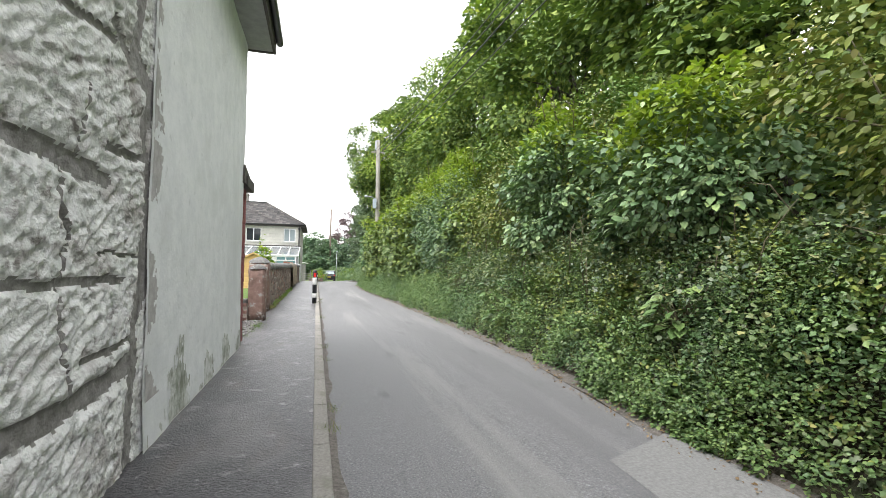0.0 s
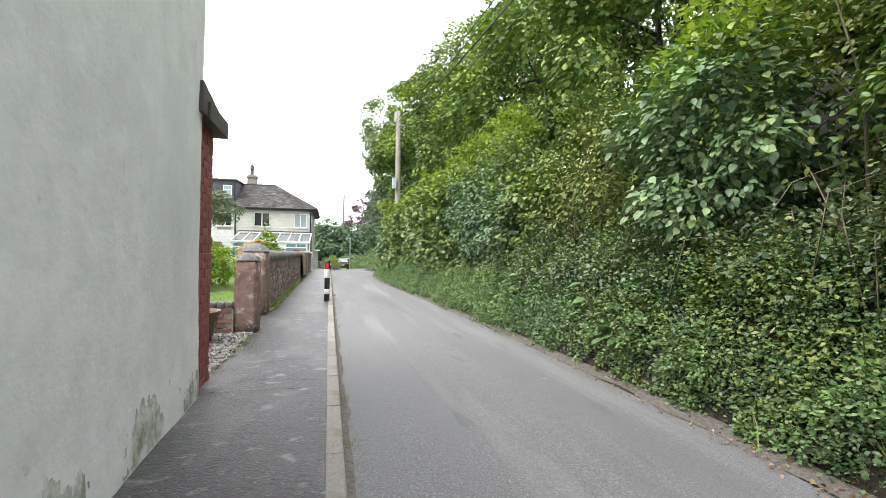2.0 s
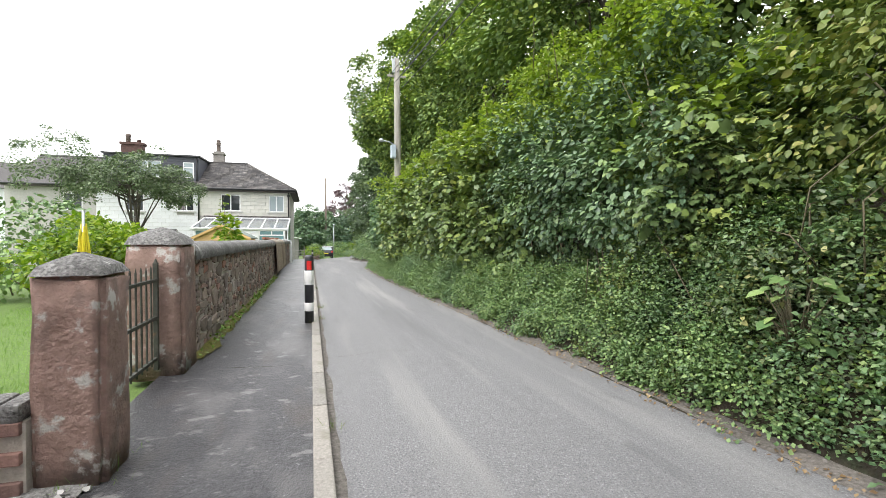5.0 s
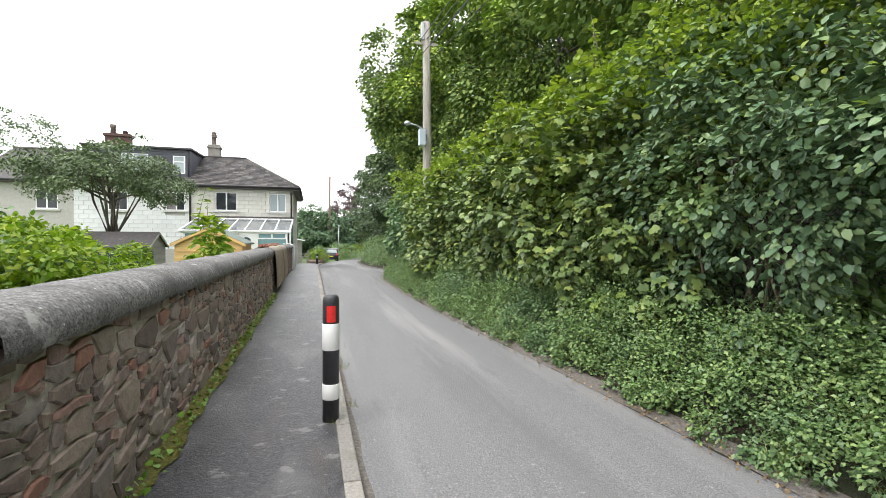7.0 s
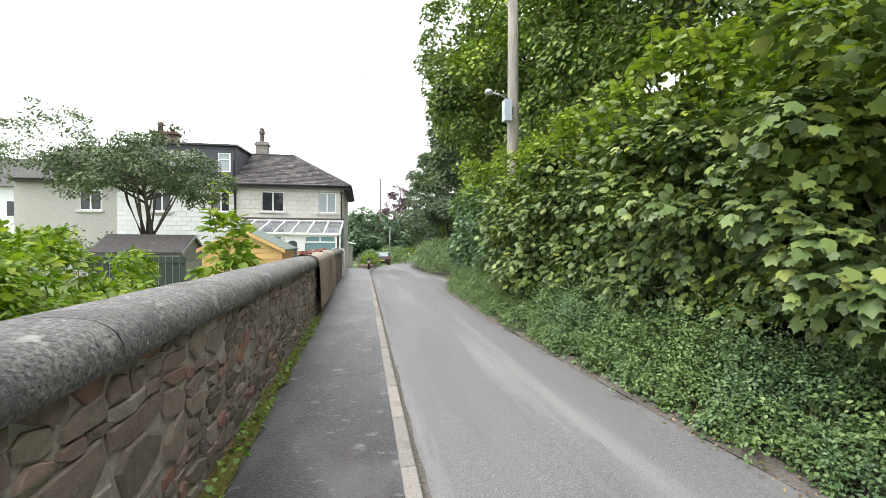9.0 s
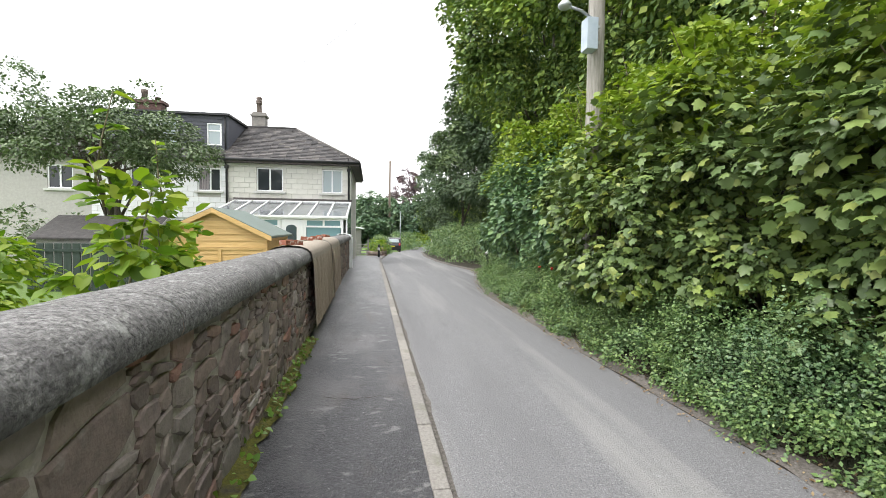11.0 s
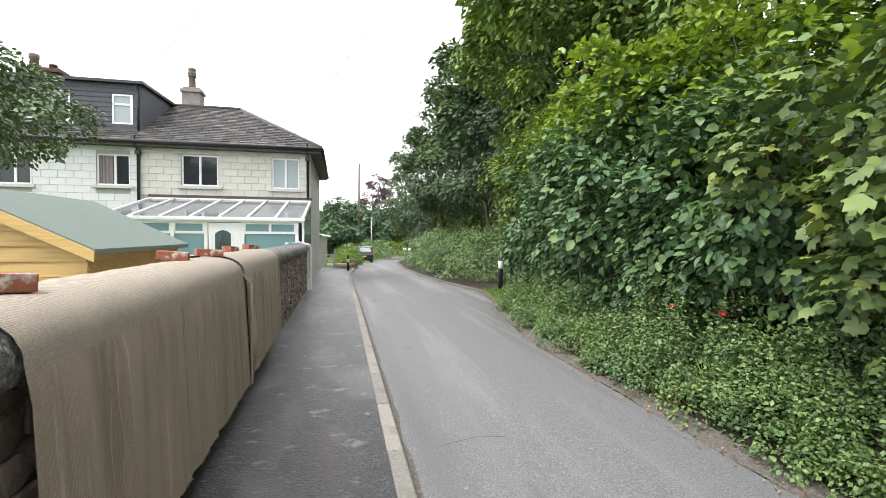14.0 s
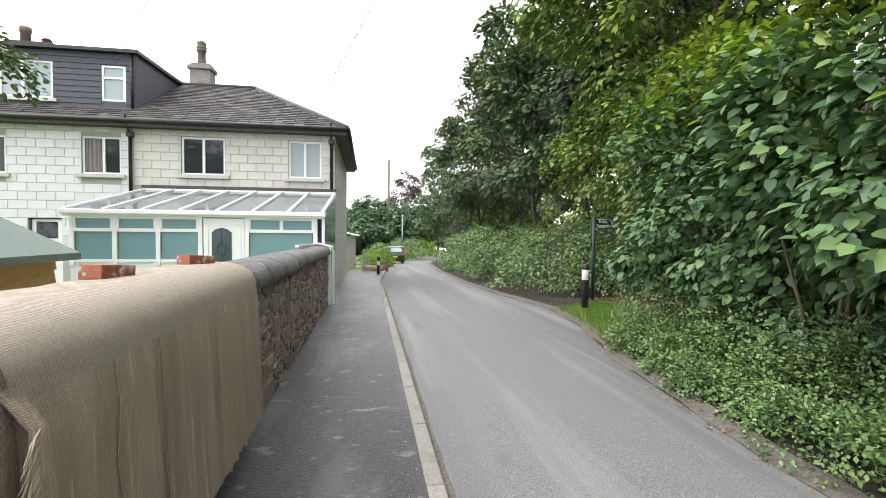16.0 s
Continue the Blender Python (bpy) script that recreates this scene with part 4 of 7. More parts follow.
# ---- gate pillars, iron gate, garden wall ----
def rough_pillar(name, label, x0, x1, y0, y1, h, cap, seed, material):
    rng = np.random.default_rng(seed)
    ob = thing(name, ((x0 + x1) / 2, (y0 + y1) / 2, 0), label, "pillar", "garden gate pillars")
    bm = bmesh.new()
    bmesh.ops.create_cube(bm, size=1, matrix=Matrix.Translation(((x0 + x1) / 2, (y0 + y1) / 2, h / 2 - 0.03)) @ Matrix.Diagonal((x1 - x0, y1 - y0, h + 0.06, 1)))
    bmesh.ops.bevel(bm, geom=bm.edges[:], offset=0.03, segments=2, affect="EDGES")
    bmesh.ops.subdivide_edges(bm, edges=bm.edges[:], cuts=5, use_grid_fill=True)
    for v in bm.verts:
        v.co += 0.018 * noise.noise_vector(v.co * 4.5 + Vector((seed, 0, 0))) + 0.008 * noise.noise_vector(v.co * 14)
    b = Bag()
    bm.verts.index_update()
    b.add([v.co[:] for v in bm.verts], [[v.index for v in f.verts] for f in bm.faces])
    bm.free()
    part("shaft", b, material, ob, smooth=True)
    b = Bag()
    cx, cy, e = (x0 + x1) / 2, (y0 + y1) / 2, 0.0
    rings = []
    for t in (0, 0.3, 0.6, 0.85, 1):
        w = 1 - 0.97 * t ** 1.5
        z = h - 0.01 + cap * t ** 0.75
        rings.append([(cx + sx * w * ((x1 - x0) / 2 + e) + rng.normal() * 0.008, cy + sy * w * ((y1 - y0) / 2 + e) + rng.normal() * 0.008, z) for sx, sy in ((-1, -1), (0, -1.03), (1, -1), (1.03, 0), (1, 1), (0, 1.03), (-1, 1), (-1.03, 0))])
    vs = [p for r in rings for p in r]
    fs = [(a * 8 + i, a * 8 + (i + 1) % 8, (a + 1) * 8 + (i + 1) % 8, (a + 1) * 8 + i) for a in range(4) for i in range(8)] + [tuple(range(32, 40))]
    b.add(vs, fs)
    part("cap", b, M_COPING, ob, "domed lichen-spotted cap", smooth=True)
    return ob


rough_pillar("gate_pillar", "reddish sandstone gate pillar with lichened domed top", -1.5, -1.16, 7.68, 8.04, 1.1, 0.12, 3, M_SANDSTONE)
rough_pillar("gate_pillar", "stout sandstone pillar ending the stone garden wall", -1.78, -1.29, 9.78, 10.3, 1.24, 0.17, 7, M_SANDSTONE)

gate = thing("iron_gate", (-1.5, 8.9, 0.05), "rusty dark green iron garden gate", "gate")
for y in (8.1, 9.74):
    part("upright", Bag().box(-1.53, -1.49, y - 0.022, y + 0.022, 0.06, 1.06, 0.004).tube([(-1.51, y, 1.06), (-1.51, y, 1.1)], [0.02, 0.004], 6), M_IRON, gate)
for z in (0.17, 0.55, 0.9):
    part("rail", Bag().box(-1.525, -1.495, 8.04, 9.8, z - 0.014, z + 0.014), M_IRON, gate)
for i in range(12):
    y = 8.22 + i * 0.126
    part("bar", Bag().tube([(-1.51, y, 0.12), (-1.51, y, 0.99 + 0.02 * (i % 2)), (-1.51, y, 1.04)], [0.009, 0.009, 0.001], 6), M_IRON, gate)

WALL_A, WALL_B, FACE, TOP = 10.3, 33.75, -1.335, 1.13
garden_wall = thing("wall_garden", (-1.55, 10.3, 0), "rubble stone garden wall with rounded coping", "wall", kind="structure")
bag = Bag()
wy = spaced(WALL_A - 0.1, WALL_B, 0.5)
bag.grid(lambda c, y: ((FACE - 0.018, -1.8)[c in (2, 3)], y, (road_z(y) - 0.3 if c in (0, 3) else TOP + 0.4 * road_z(y))), [0, 1, 2, 3], wy)
part("mortar_body", bag, M_MORTAR, garden_wall)


def coping_shape(c, y):
    a = math.pi * c
    w = 0.275 + 0.006 * noise.noise(Vector((y * 3, 0, 2)))
    z0 = TOP - 0.03 + 0.4 * road_z(y) + 0.008 * noise.noise(Vector((y * 1.1, 5, 0)))
    if c < 0:
        return (-1.56 + w - 0.012 + 0.0, y, z0 - 0.035)
    if c > 1:
        return (-1.56 - w, y, z0 - 0.03)
    return (-1.56 + w * math.copysign(abs(math.cos(a)) ** 0.7, math.cos(a)), y, z0 + 0.16 * math.sin(a) ** 0.8 + 0.006 * noise.noise(Vector((y * 6, c * 5, 0))))


cy0 = WALL_A
while cy0 < WALL_B - 0.2:
    cy1 = min(WALL_B, cy0 + 1.15)
    bag = Bag().grid(coping_shape, [-1] + spaced(0, 1, 0.08) + [2], [cy0 + 0.004] + spaced(cy0 + 0.02, cy1 - 0.02, 0.12) + [cy1 - 0.004])
    part("coping_stone", bag, M_COPING, garden_wall, smooth=True)
    cy0 = cy1

# hessian over the coping, in two lengths
cloth = thing("hessian_sheet", (-1.5, 24, 0.1), "beige hessian sacking draped over the garden wall", "cloth")


def drape(y0, y1, low, seed, lift=0.0):
    def fn(c, y):
        e = noise.noise(Vector((y * 5.5, seed, 0)))
        e2 = noise.noise(Vector((y * 14, seed, 3)))
        z0 = TOP + 0.4 * road_z(y)
        if c <= 1:
            a = math.pi * (1 - c)
            return (-1.56 + (0.3 + lift) * math.copysign(abs(math.cos(a)) ** 0.7, math.cos(a)), y, z0 - 0.03 + (0.185 + lift) * math.sin(a) ** 0.8 + 0.008 * e)
        d = c - 1
        zz = z0 - 0.04 - d * (z0 - 0.06 - low - road_z(y) - 0.05 * e - 0.015 * e2)
        e3 = noise.noise(Vector((y * 30, seed, 6)))
        return (-1.25 + lift + d * 0.04 + (0.016 + 0.03 * d) * e + (0.024 * e2 + 0.012 * e3) * min(1, 2 * d), y, zz)
    return fn


ys = spaced(21.5, 24.46, 0.025)
part("drop", Bag().grid(drape(21.5, 24.55, 0.15, 1.0), spaced(1, 2, 0.08), ys), M_HESSIAN, cloth, smooth=True)
part("top_fold", Bag().grid(drape(21.5, 24.55, 0.15, 1.0), spaced(-0.0, 1, 0.08), ys), M_HESSIAN_TOP, cloth, smooth=True)
cloth2 = thing("hessian_sheet", (-1.5, 25.6, 0.1), "second length of frayed beige hessian on the wall", "cloth")
ys = spaced(24.4, 26.7, 0.025)
part("drop", Bag().grid(drape(24.6, 26.7, 0.2, 5.0, 0.014), spaced(1, 2, 0.08), ys), M_HESSIAN, cloth2, smooth=True)
part("top_fold", Bag().grid(drape(24.6, 26.7, 0.2, 5.0, 0.014), spaced(0, 1, 0.08), ys), M_HESSIAN_TOP, cloth2, smooth=True)
bag = Bag()
for i in range(5):
    o = 0.02 * i
    bag.tube([(-1.6 + o, 24.38 + o * 0.6, 1.29), (-1.34, 24.4 + o * 0.5, 1.23), (-1.205, 24.4 + o * 0.4, 1.05), (-1.2 + 0.01 * i, 24.42 + o * 0.3, 0.6), (-1.185, 24.4 + o, 0.16 + 0.04 * i)], 0.009, 6)
part("rolled_hem", bag, M_HESSIAN, cloth2, "rolled and frayed hem", smooth=True)
# frayed threads along the hem and pale threads pulled loose down the cloth
frng = np.random.default_rng(19)
bag = Bag()
for i in range(150):
    z = 1.05 - 0.85 * (i + frng.random()) / 150
    a, l = frng.normal() * 0.5, frng.uniform(0.03, 0.09)
    bag.tube([(-1.2, 24.42, z), (-1.185, 24.4 - 0.5 * l, z - 0.2 * l), (-1.182 + 0.01 * a, 24.39 - 0.8 * l, z - 0.7 * l + 0.01 * a)], [0.003, 0.0025, 0.0012], 4)
part("fringe", bag, M_THREAD, cloth2, "pale frayed thread ends", kind="stuff")
for cloth_, fn, ya, yb, n in ((cloth2, drape(24.6, 26.7, 0.2, 5.0, 0.014), 24.7, 26.65, 13), (cloth, drape(21.5, 24.55, 0.15, 1.0), 21.6, 24.3, 9)):
    for i in range(n):
        y, q = frng.uniform(ya, yb), frng.uniform(0.6, 1.0)
        pts_ = [fn(1 + q * k / 14, y + 0.006 * math.sin(k * 1.3 + i)) for k in range(15)]
        part("loose_thread", Bag().tube([(x + 0.002, yy_, z) for x, yy_, z in pts_], 0.0019, 4), M_THREAD, cloth_)
# ragged lower fringe of both lengths
for cloth_, fn, ya, yb in ((cloth2, drape(24.6, 26.7, 0.2, 5.0, 0.014), 24.42, 26.7), (cloth, drape(21.5, 24.55, 0.15, 1.0), 21.5, 24.42)):
    bag = Bag()
    for y in np.arange(ya, yb, 0.012):
        x, yy_, z = fn(2, float(y))
        l = frng.uniform(0.002, 0.02)
        bag.tube([(x, yy_, z + 0.004), (x + frng.normal() * 0.006, yy_ + frng.normal() * 0.008, z - l)], [0.003, 0.001], 4)
    part("lower_fringe", bag, M_THREAD, cloth_, "ragged lower edge", kind="stuff")


def loose_brick(x, y, z, turn, tilt=0.0, label="loose red brick weighing down the hessian"):
    ob = new("brick", mesh_of("brick", Bag().box(-0.107, 0.107, -0.051, 0.051, -0.0325, 0.0325, 0.006), M_BRICK))
    ob.matrix_world = pose(x, y, z, 0, tilt, turn)
    return tagged(ob, label, "brick", "bricks on the wall")


for x, y, turn in ((-1.62, 21.62, 70), (-1.55, 21.85, 50), (-1.55, 24.45, 25), (-1.6, 25.5, 80), (-1.56, 26.45, 65), (-1.66, 23.9, 10)):
    loose_brick(x, y, TOP + 0.155 + 0.035 + 0.4 * road_z(y), turn, 4)

# low brick wall beside the drive, with a rounded coping course
low_wall = thing("low_wall", (-2.4, 7.75, 0), "low purple-brown brick wall with rounded coping", "wall")
part("mortar_body", Bag().box(-4.2, -1.5, 7.66, 7.86, -0.05, 0.36), M_MORTAR, low_wall)
bm_ = mesh_of("brick", Bag().box(-0.107, 0.107, -0.02, 0.02, -0.0325, 0.0325, 0.006), M_LOWBRICK)
for row in range(5):
    for i in range(11):
        piece("brick", bm_, low_wall, pose(-1.62 - 0.225 * i - (0.11 if row % 2 else 0), 7.65, 0.035 + 0.075 * row))
bm_ = mesh_of("coping_brick", Bag().box(-0.05, 0.05, -0.13, 0.13, -0.05, 0.05, 0.03), M_COPING)
for i in range(22):
    piece("coping_brick", bm_, low_wall, pose(-1.56 - 0.112 * i, 7.76, 0.41, 0, 0, 1.5 * math.sin(i * 7)))

pot = thing("plant_pot", (-1.86, 6.95, 0.01), "large glazed brown plant pot half full of soil", "plant pot")
part("body", Bag().lathe(-1.86, 6.95, [(0.2, 0.01), (0.23, 0.03), (0.28, 0.2), (0.31, 0.34), (0.33, 0.37), (0.345, 0.39), (0.345, 0.42), (0.32, 0.425), (0.3, 0.38), (0.29, 0.33)], 28), M_TERRACOTTA, pot, smooth=True)
part("soil", Bag().lathe(-1.86, 6.95, [(0.285, 0.31), (0.292, 0.34), (0.1, 0.35)], 20), M_SOIL, pot, "dark soil")

# ---- bollards and posts ----
def bollard(x, y, h, r, label, reflector, bands, base=None, tilt=0.0):
    z = road_z(y) if base is None else base
    ob = thing("bollard", (x, y, z), label, "bollard", "roadside bollards")
    part("shaft", Bag().lathe(x, y, [(r, z - 0.03), (r, z + h - 0.1), (r, z + h - 0.06), (r * 0.93, z + h - 0.025), (r * 0.7, z + h - 0.006), (r * 0.3, z + h)], 24), M_BLACK, ob, smooth=True)
    for a, b in bands:
        part("white_band", Bag().lathe(x, y, [(r + 0.001, z + a), (r + 0.003, z + a + 0.004), (r + 0.003, z + b - 0.004), (r + 0.001, z + b)], 24), M_WHITE, ob, "scuffed white band", smooth=True)
    if reflector:
        bag = Bag()
        f = []
        for i in range(9):
            a = radians(-90 - 30 + 60 * i / 8)
            for zz in (z + h - 0.225, z + h - 0.09):
                f.append((x + (r + 0.004) * math.cos(a), y + (r + 0.004) * math.sin(a), zz))
        bag.add(f, [(2 * i, 2 * i + 2, 2 * i + 3, 2 * i + 1) for i in range(8)])
        part("reflector", bag, M_REDREF, ob, "rectangular red reflector")
    return ob


bollard(-0.148, 12.37, 1.04, 0.068, "black and white plastic bollard with red reflector on the kerb", True, [(0.17, 0.3), (0.58, 0.8)])
bollard(0.0, 44.9, 0.8, 0.07, "black and white bollard at the pavement end", False, [(0.42, 0.6)])
bollard(3.8, 31.85, 0.84, 0.065, "black verge post with a white band", False, [(0.52, 0.72)], base=0.1)

signpost = thing("footpath_sign", (4.55, 33.0, 0.15), "dark green finger post sign pointing to a footpath", "signpost")
part("post", Bag().tube([(4.55, 33, 0.0), (4.55, 33, 1.92)], 0.035, 12), M_SIGN, signpost, smooth=True)
plate = part("finger", Bag().prism([(4.56, 1.66), (4.93, 1.66), (5.02, 1.77), (4.93, 1.88), (4.56, 1.88)], "y", 32.94, 32.965), M_SIGN, signpost)
for z in (1.675, 1.855):
    part("border", Bag().box(4.6, 4.9, 32.935, 32.939, z, z + 0.01), M_WHITE, signpost)
part("arrow", Bag().prism([(4.9, 1.69), (4.92, 1.69), (4.985, 1.77), (4.92, 1.85), (4.9, 1.85), (4.96, 1.77)], "y", 32.934, 32.939), M_WHITE, signpost, "white arrow head")


def lettering(name, text, at, size, material, parent, rx=90, rz=0):
    cu = bpy.data.curves.new(name, "FONT")
    cu.body, cu.size, cu.extrude, cu.align_x = text, size, 0.001, "CENTER"
    cu.materials.append(material)
    ob = new(name, cu)
    ob.parent = parent
    b = BASE[parent.name]
    ob.matrix_local = pose(at[0] - b[0], at[1] - b[1], at[2] - b[2], rx, 0, rz)
    return ob


lettering("lettering", "Public\nFootpath", (4.74, 32.937, 1.785), 0.085, M_WHITE, signpost)

# ---- telegraph pole, lamp, cables ----
PX, PY = 3.06, 22.1
pole = thing("telegraph_pole", (PX, PY, 0.4), "weathered timber telegraph pole with street lamp arm", "telegraph pole")
part("shaft", Bag().tube([(PX, PY, 0.2), (PX - 0.02, PY, 3), (PX - 0.06, PY - 0.05, 6), (PX - 0.1, PY - 0.1, 8.0)], [0.145, 0.135, 0.12, 0.105], 16), M_POLE, pole, smooth=True)
part("lamp_box", Bag().box(PX - 0.33, PX - 0.15, PY - 0.32, PY - 0.1, 4.3, 4.78, 0.015), M_BOX, pole, "pale blue-grey metal box")
for z in (4.4, 4.64):
    part("bracket", Bag().box(PX - 0.16, PX - 0.1, PY - 0.26, PY - 0.05, z, z + 0.04), M_GALV, pole)
part("lamp_arm", Bag().tube([(PX - 0.2, PY - 0.2, 4.8), (PX - 0.4, PY - 0.25, 4.88), (PX - 0.62, PY - 0.3, 4.9)], 0.022, 8), M_GALV, pole, smooth=True)
part("lantern", Bag().lathe(PX - 0.7, PY - 0.32, [(0.02, 4.97), (0.06, 4.96), (0.1, 4.91), (0.1, 4.88), (0.07, 4.85), (0.02, 4.84)], 14), M_GALV, pole, "round grey lantern", smooth=True)
part("top_box", Bag().box(PX - 0.27, PX - 0.17, PY - 0.2, PY - 0.1, 7.45, 7.95, 0.01), M_GALV, pole)
part("crossarm", Bag().box(PX - 0.45, PX + 0.25, PY - 0.16, PY - 0.11, 7.3, 7.38, 0.006), M_POLE, pole)
part("stay_wire", Bag().tube([(PX, PY + 0.1, 5.6), (PX + 0.55, PY + 0.6, 3.2)], 0.006, 5), M_WIRE, pole)


def cable(a, b, sag, r, label):
    a, b = Vector(a), Vector(b)
    pts = [a.lerp(b, i / 24) - Vector((0, 0, sag * 4 * (i / 24) * (1 - i / 24))) for i in range(25)]
    return solo("cable", Bag().tube(pts, r, 5), M_WIRE, label, "cable", smooth=True, group="overhead cables")


for dx, dz in ((-0.3, 0.0), (-0.1, 0.05), (0.12, 0.02), (-0.2, -0.35), (0.05, -0.55)):
    cable((PX + dx, PY - 0.13, 7.42 + dz), (PX + 2.0 + dx, -26, 7.6 + dz), 0.9, 0.012, "thin black overhead cable from the telegraph pole")
cable((PX - 0.15, PY, 7.7), (7.0, 78, 14.3), 0.7, 0.02, "black overhead cable running along the lane")
cable((PX - 0.2, PY, 7.6), (-2.2, 37.1, 4.7), 0.15, 0.006, "thin cable from the pole to the house eaves")
cable((PX - 0.2, PY, 7.65), (-7.5, 37.7, 6.2), 0.2, 0.006, "thin cable from the pole to the dormer")
pole2 = thing("telegraph_pole", (2.55, 96, -1.5), "distant dark timber telegraph pole", "telegraph pole")
part("shaft", Bag().tube([(2.55, 96, -1.6), (2.65, 96, 13)], [0.22, 0.16], 10), M_POLE_DARK, pole2, smooth=True)
post = thing("lamp_post", (2.9, 70, -1.2), "slim grey lamp post beyond the parked car", "lamp post")
part("shaft", Bag().tube([(2.9, 70, -1.3), (2.9, 70, 3.2)], [0.06, 0.045], 8), M_GALV, post, smooth=True)
part("lantern", Bag().lathe(2.9, 70, [(0.05, 3.2), (0.12, 3.26), (0.12, 3.35), (0.05, 3.4)], 10), M_GALV, post)

# ---- the white terrace with its conservatory ----
HY, HX1, HXM, HX0, EAVE = 37.3, -1.45, -6.93, -17.0, 4.52
HB = 45.0
house = thing("terraced_house", (-5, 41, -0.2), "cream block end-of-terrace house with hipped slate roof", "house")
neighbour = thing("terraced_house", (-12, 41, -0.2), "white-painted neighbouring house with a dark dormer", "house")


def wall_with_holes(x0, x1, z0, z1, holes, y0, y1):
    """Front wall in strips round its windows; holes: (xa, xb, za, zb)."""
    bag = Bag()
    xs = sorted({x0, x1, *[h[0] for h in holes], *[h[1] for h in holes]})
    for a, b in zip(xs, xs[1:]):
        cuts = sorted([(h[2], h[3]) for h in holes if h[0] <= a and h[1] >= b])
        z = z0
        for za, zb in cuts:
            bag.box(a, b, y0, y1, z, za)
            z = zb
        bag.box(a, b, y0, y1, z, z1)
    return bag


W_MAIN = [(-5.66, -4.5, 3.12, 4.18), (-2.76, -1.83, 3.1, 4.18)]
W_NEXT = [(-8.18, -7.2, 3.07, 4.1), (-10.95, -10.0, 3.03, 4.05), (-14.2, -13.2, 3.03, 4.05), (-9.5, -8.68, -0.25, 1.87)]
part("front_wall", wall_with_holes(HXM, HX1, -0.6, EAVE, W_MAIN, HY + 0.02, HY + 0.3), M_JOINT, house)
part("side_wall", Bag().box(HX1 - 0.3, HX1 - 0.02, HY + 0.3, HB, -0.9, EAVE), M_JOINT, house)
part("back_wall", Bag().box(HX0, HX1 - 0.3, HB - 0.3, HB, -0.9, EAVE), M_CREAM, house)
part("room_floor", Bag().box(HX0, HX1 - 0.3, HY + 0.3, HB - 0.3, 2.5, 2.6), M_CURTAIN, house)
part("front_wall", wall_with_holes(HX0, HXM, -0.6, EAVE, W_NEXT, HY + 0.02, HY + 0.3), M_JOINT, neighbour)
part("party_wall", Bag().box(HXM - 0.1, HXM + 0.1, HY + 0.3, HB - 0.3, -0.6, EAVE), M_CREAM, neighbour)
part("far_side_wall", Bag().box(HX0, HX0 + 0.3, HY + 0.3, HB, -0.6, EAVE), M_WHITEBLOCK, neighbour)

BW, BH = 0.46, 0.237


def blocks(parent, x0, x1, z0, z1, holes, material):
    """Painted blocks in stretcher bond, cut round the windows."""
    full = {}
    row = 0
    z = z0
    while z < z1 - 0.02:
        zt = min(z + BH, z1)
        x = x0 - (BW / 2 if row % 2 else 0)
        while x < x1 - 0.01:
            a, b = max(x, x0), min(x + BW, x1)
            spans = [(a, b)]
            for h in holes:
                if zt > h[2] + 0.05 and z < h[3] - 0.05:
                    spans = [s for p, q in spans for s in ((p, min(q, h[0])), (max(p, h[1]), q)) if s[1] - s[0] > 0.03]
            for p, q in spans:
                w, hh = q - p - 0.008, zt - z - 0.008
                key = (round(w, 2), round(hh, 2))
                if key not in full:
                    e = 0.008
                    full[key] = mesh_of("block", Bag().add(
                        [(-w / 2, 0, -hh / 2), (w / 2, 0, -hh / 2), (w / 2, 0, hh / 2), (-w / 2, 0, hh / 2), (-w / 2 + e, -0.014, -hh / 2 + e), (w / 2 - e, -0.014, -hh / 2 + e), (w / 2 - e, -0.014, hh / 2 - e), (-w / 2 + e, -0.014, hh / 2 - e)],
                        [(4, 5, 6, 7), (0, 1, 5, 4), (1, 2, 6, 5), (2, 3, 7, 6), (3, 0, 4, 7)]), material)
                piece("block", full[key], parent, pose((p + q) / 2, HY + 0.021, (z + zt) / 2))
            x += BW
        z += BH
        row += 1


def side_blocks(parent, y0, y1, z0, z1, material):
    bag = Bag()
    row, z = 0, z0
    while z < z1 - 0.02:
        zt = min(z + BH, z1)
        y = y0 - (BW / 2 if row % 2 else 0)
        while y < y1:
            a, b = max(y, y0), min(y + BW, y1)
            if b - a > 0.03:
                bag.box(HX1 - 0.02, HX1 - 0.003, a + 0.006, b - 0.006, z + 0.006, zt - 0.006)
            y += BW
        z += BH
        row += 1
    part("side_blocks", bag, material, parent, kind="stuff")


def window(parent, x0, x1, z0, z1, y, split, pane_material, curtain=False, bars=()):
    """A casement window: frame, mullion, panes and sill."""
    f = 0.055
    w = part("window", Bag().box(x0, x1, y, y + 0.07, z0, z0 + f).box(x0, x1, y, y + 0.07, z1 - f, z1).box(x0, x0 + f, y, y + 0.07, z0 + f, z1 - f).box(x1 - f, x1, y, y + 0.07, z0 + f, z1 - f)
             .box(split - 0.035, split + 0.035, y - 0.004, y + 0.07, z0 + f, z1 - f), M_PVC, parent)
    for a, b in ((x0 + f, split - 0.035), (split + 0.035, x1 - f)):
        part("pane", Bag().box(a, b, y + 0.035, y + 0.045, z0 + f, z1 - f), pane_material, w)
    for a, b, c in bars:
        part("glazing_bar", Bag().box(a, b, y + 0.0, y + 0.06, c - 0.03, c + 0.03), M_PVC, w)
    return w


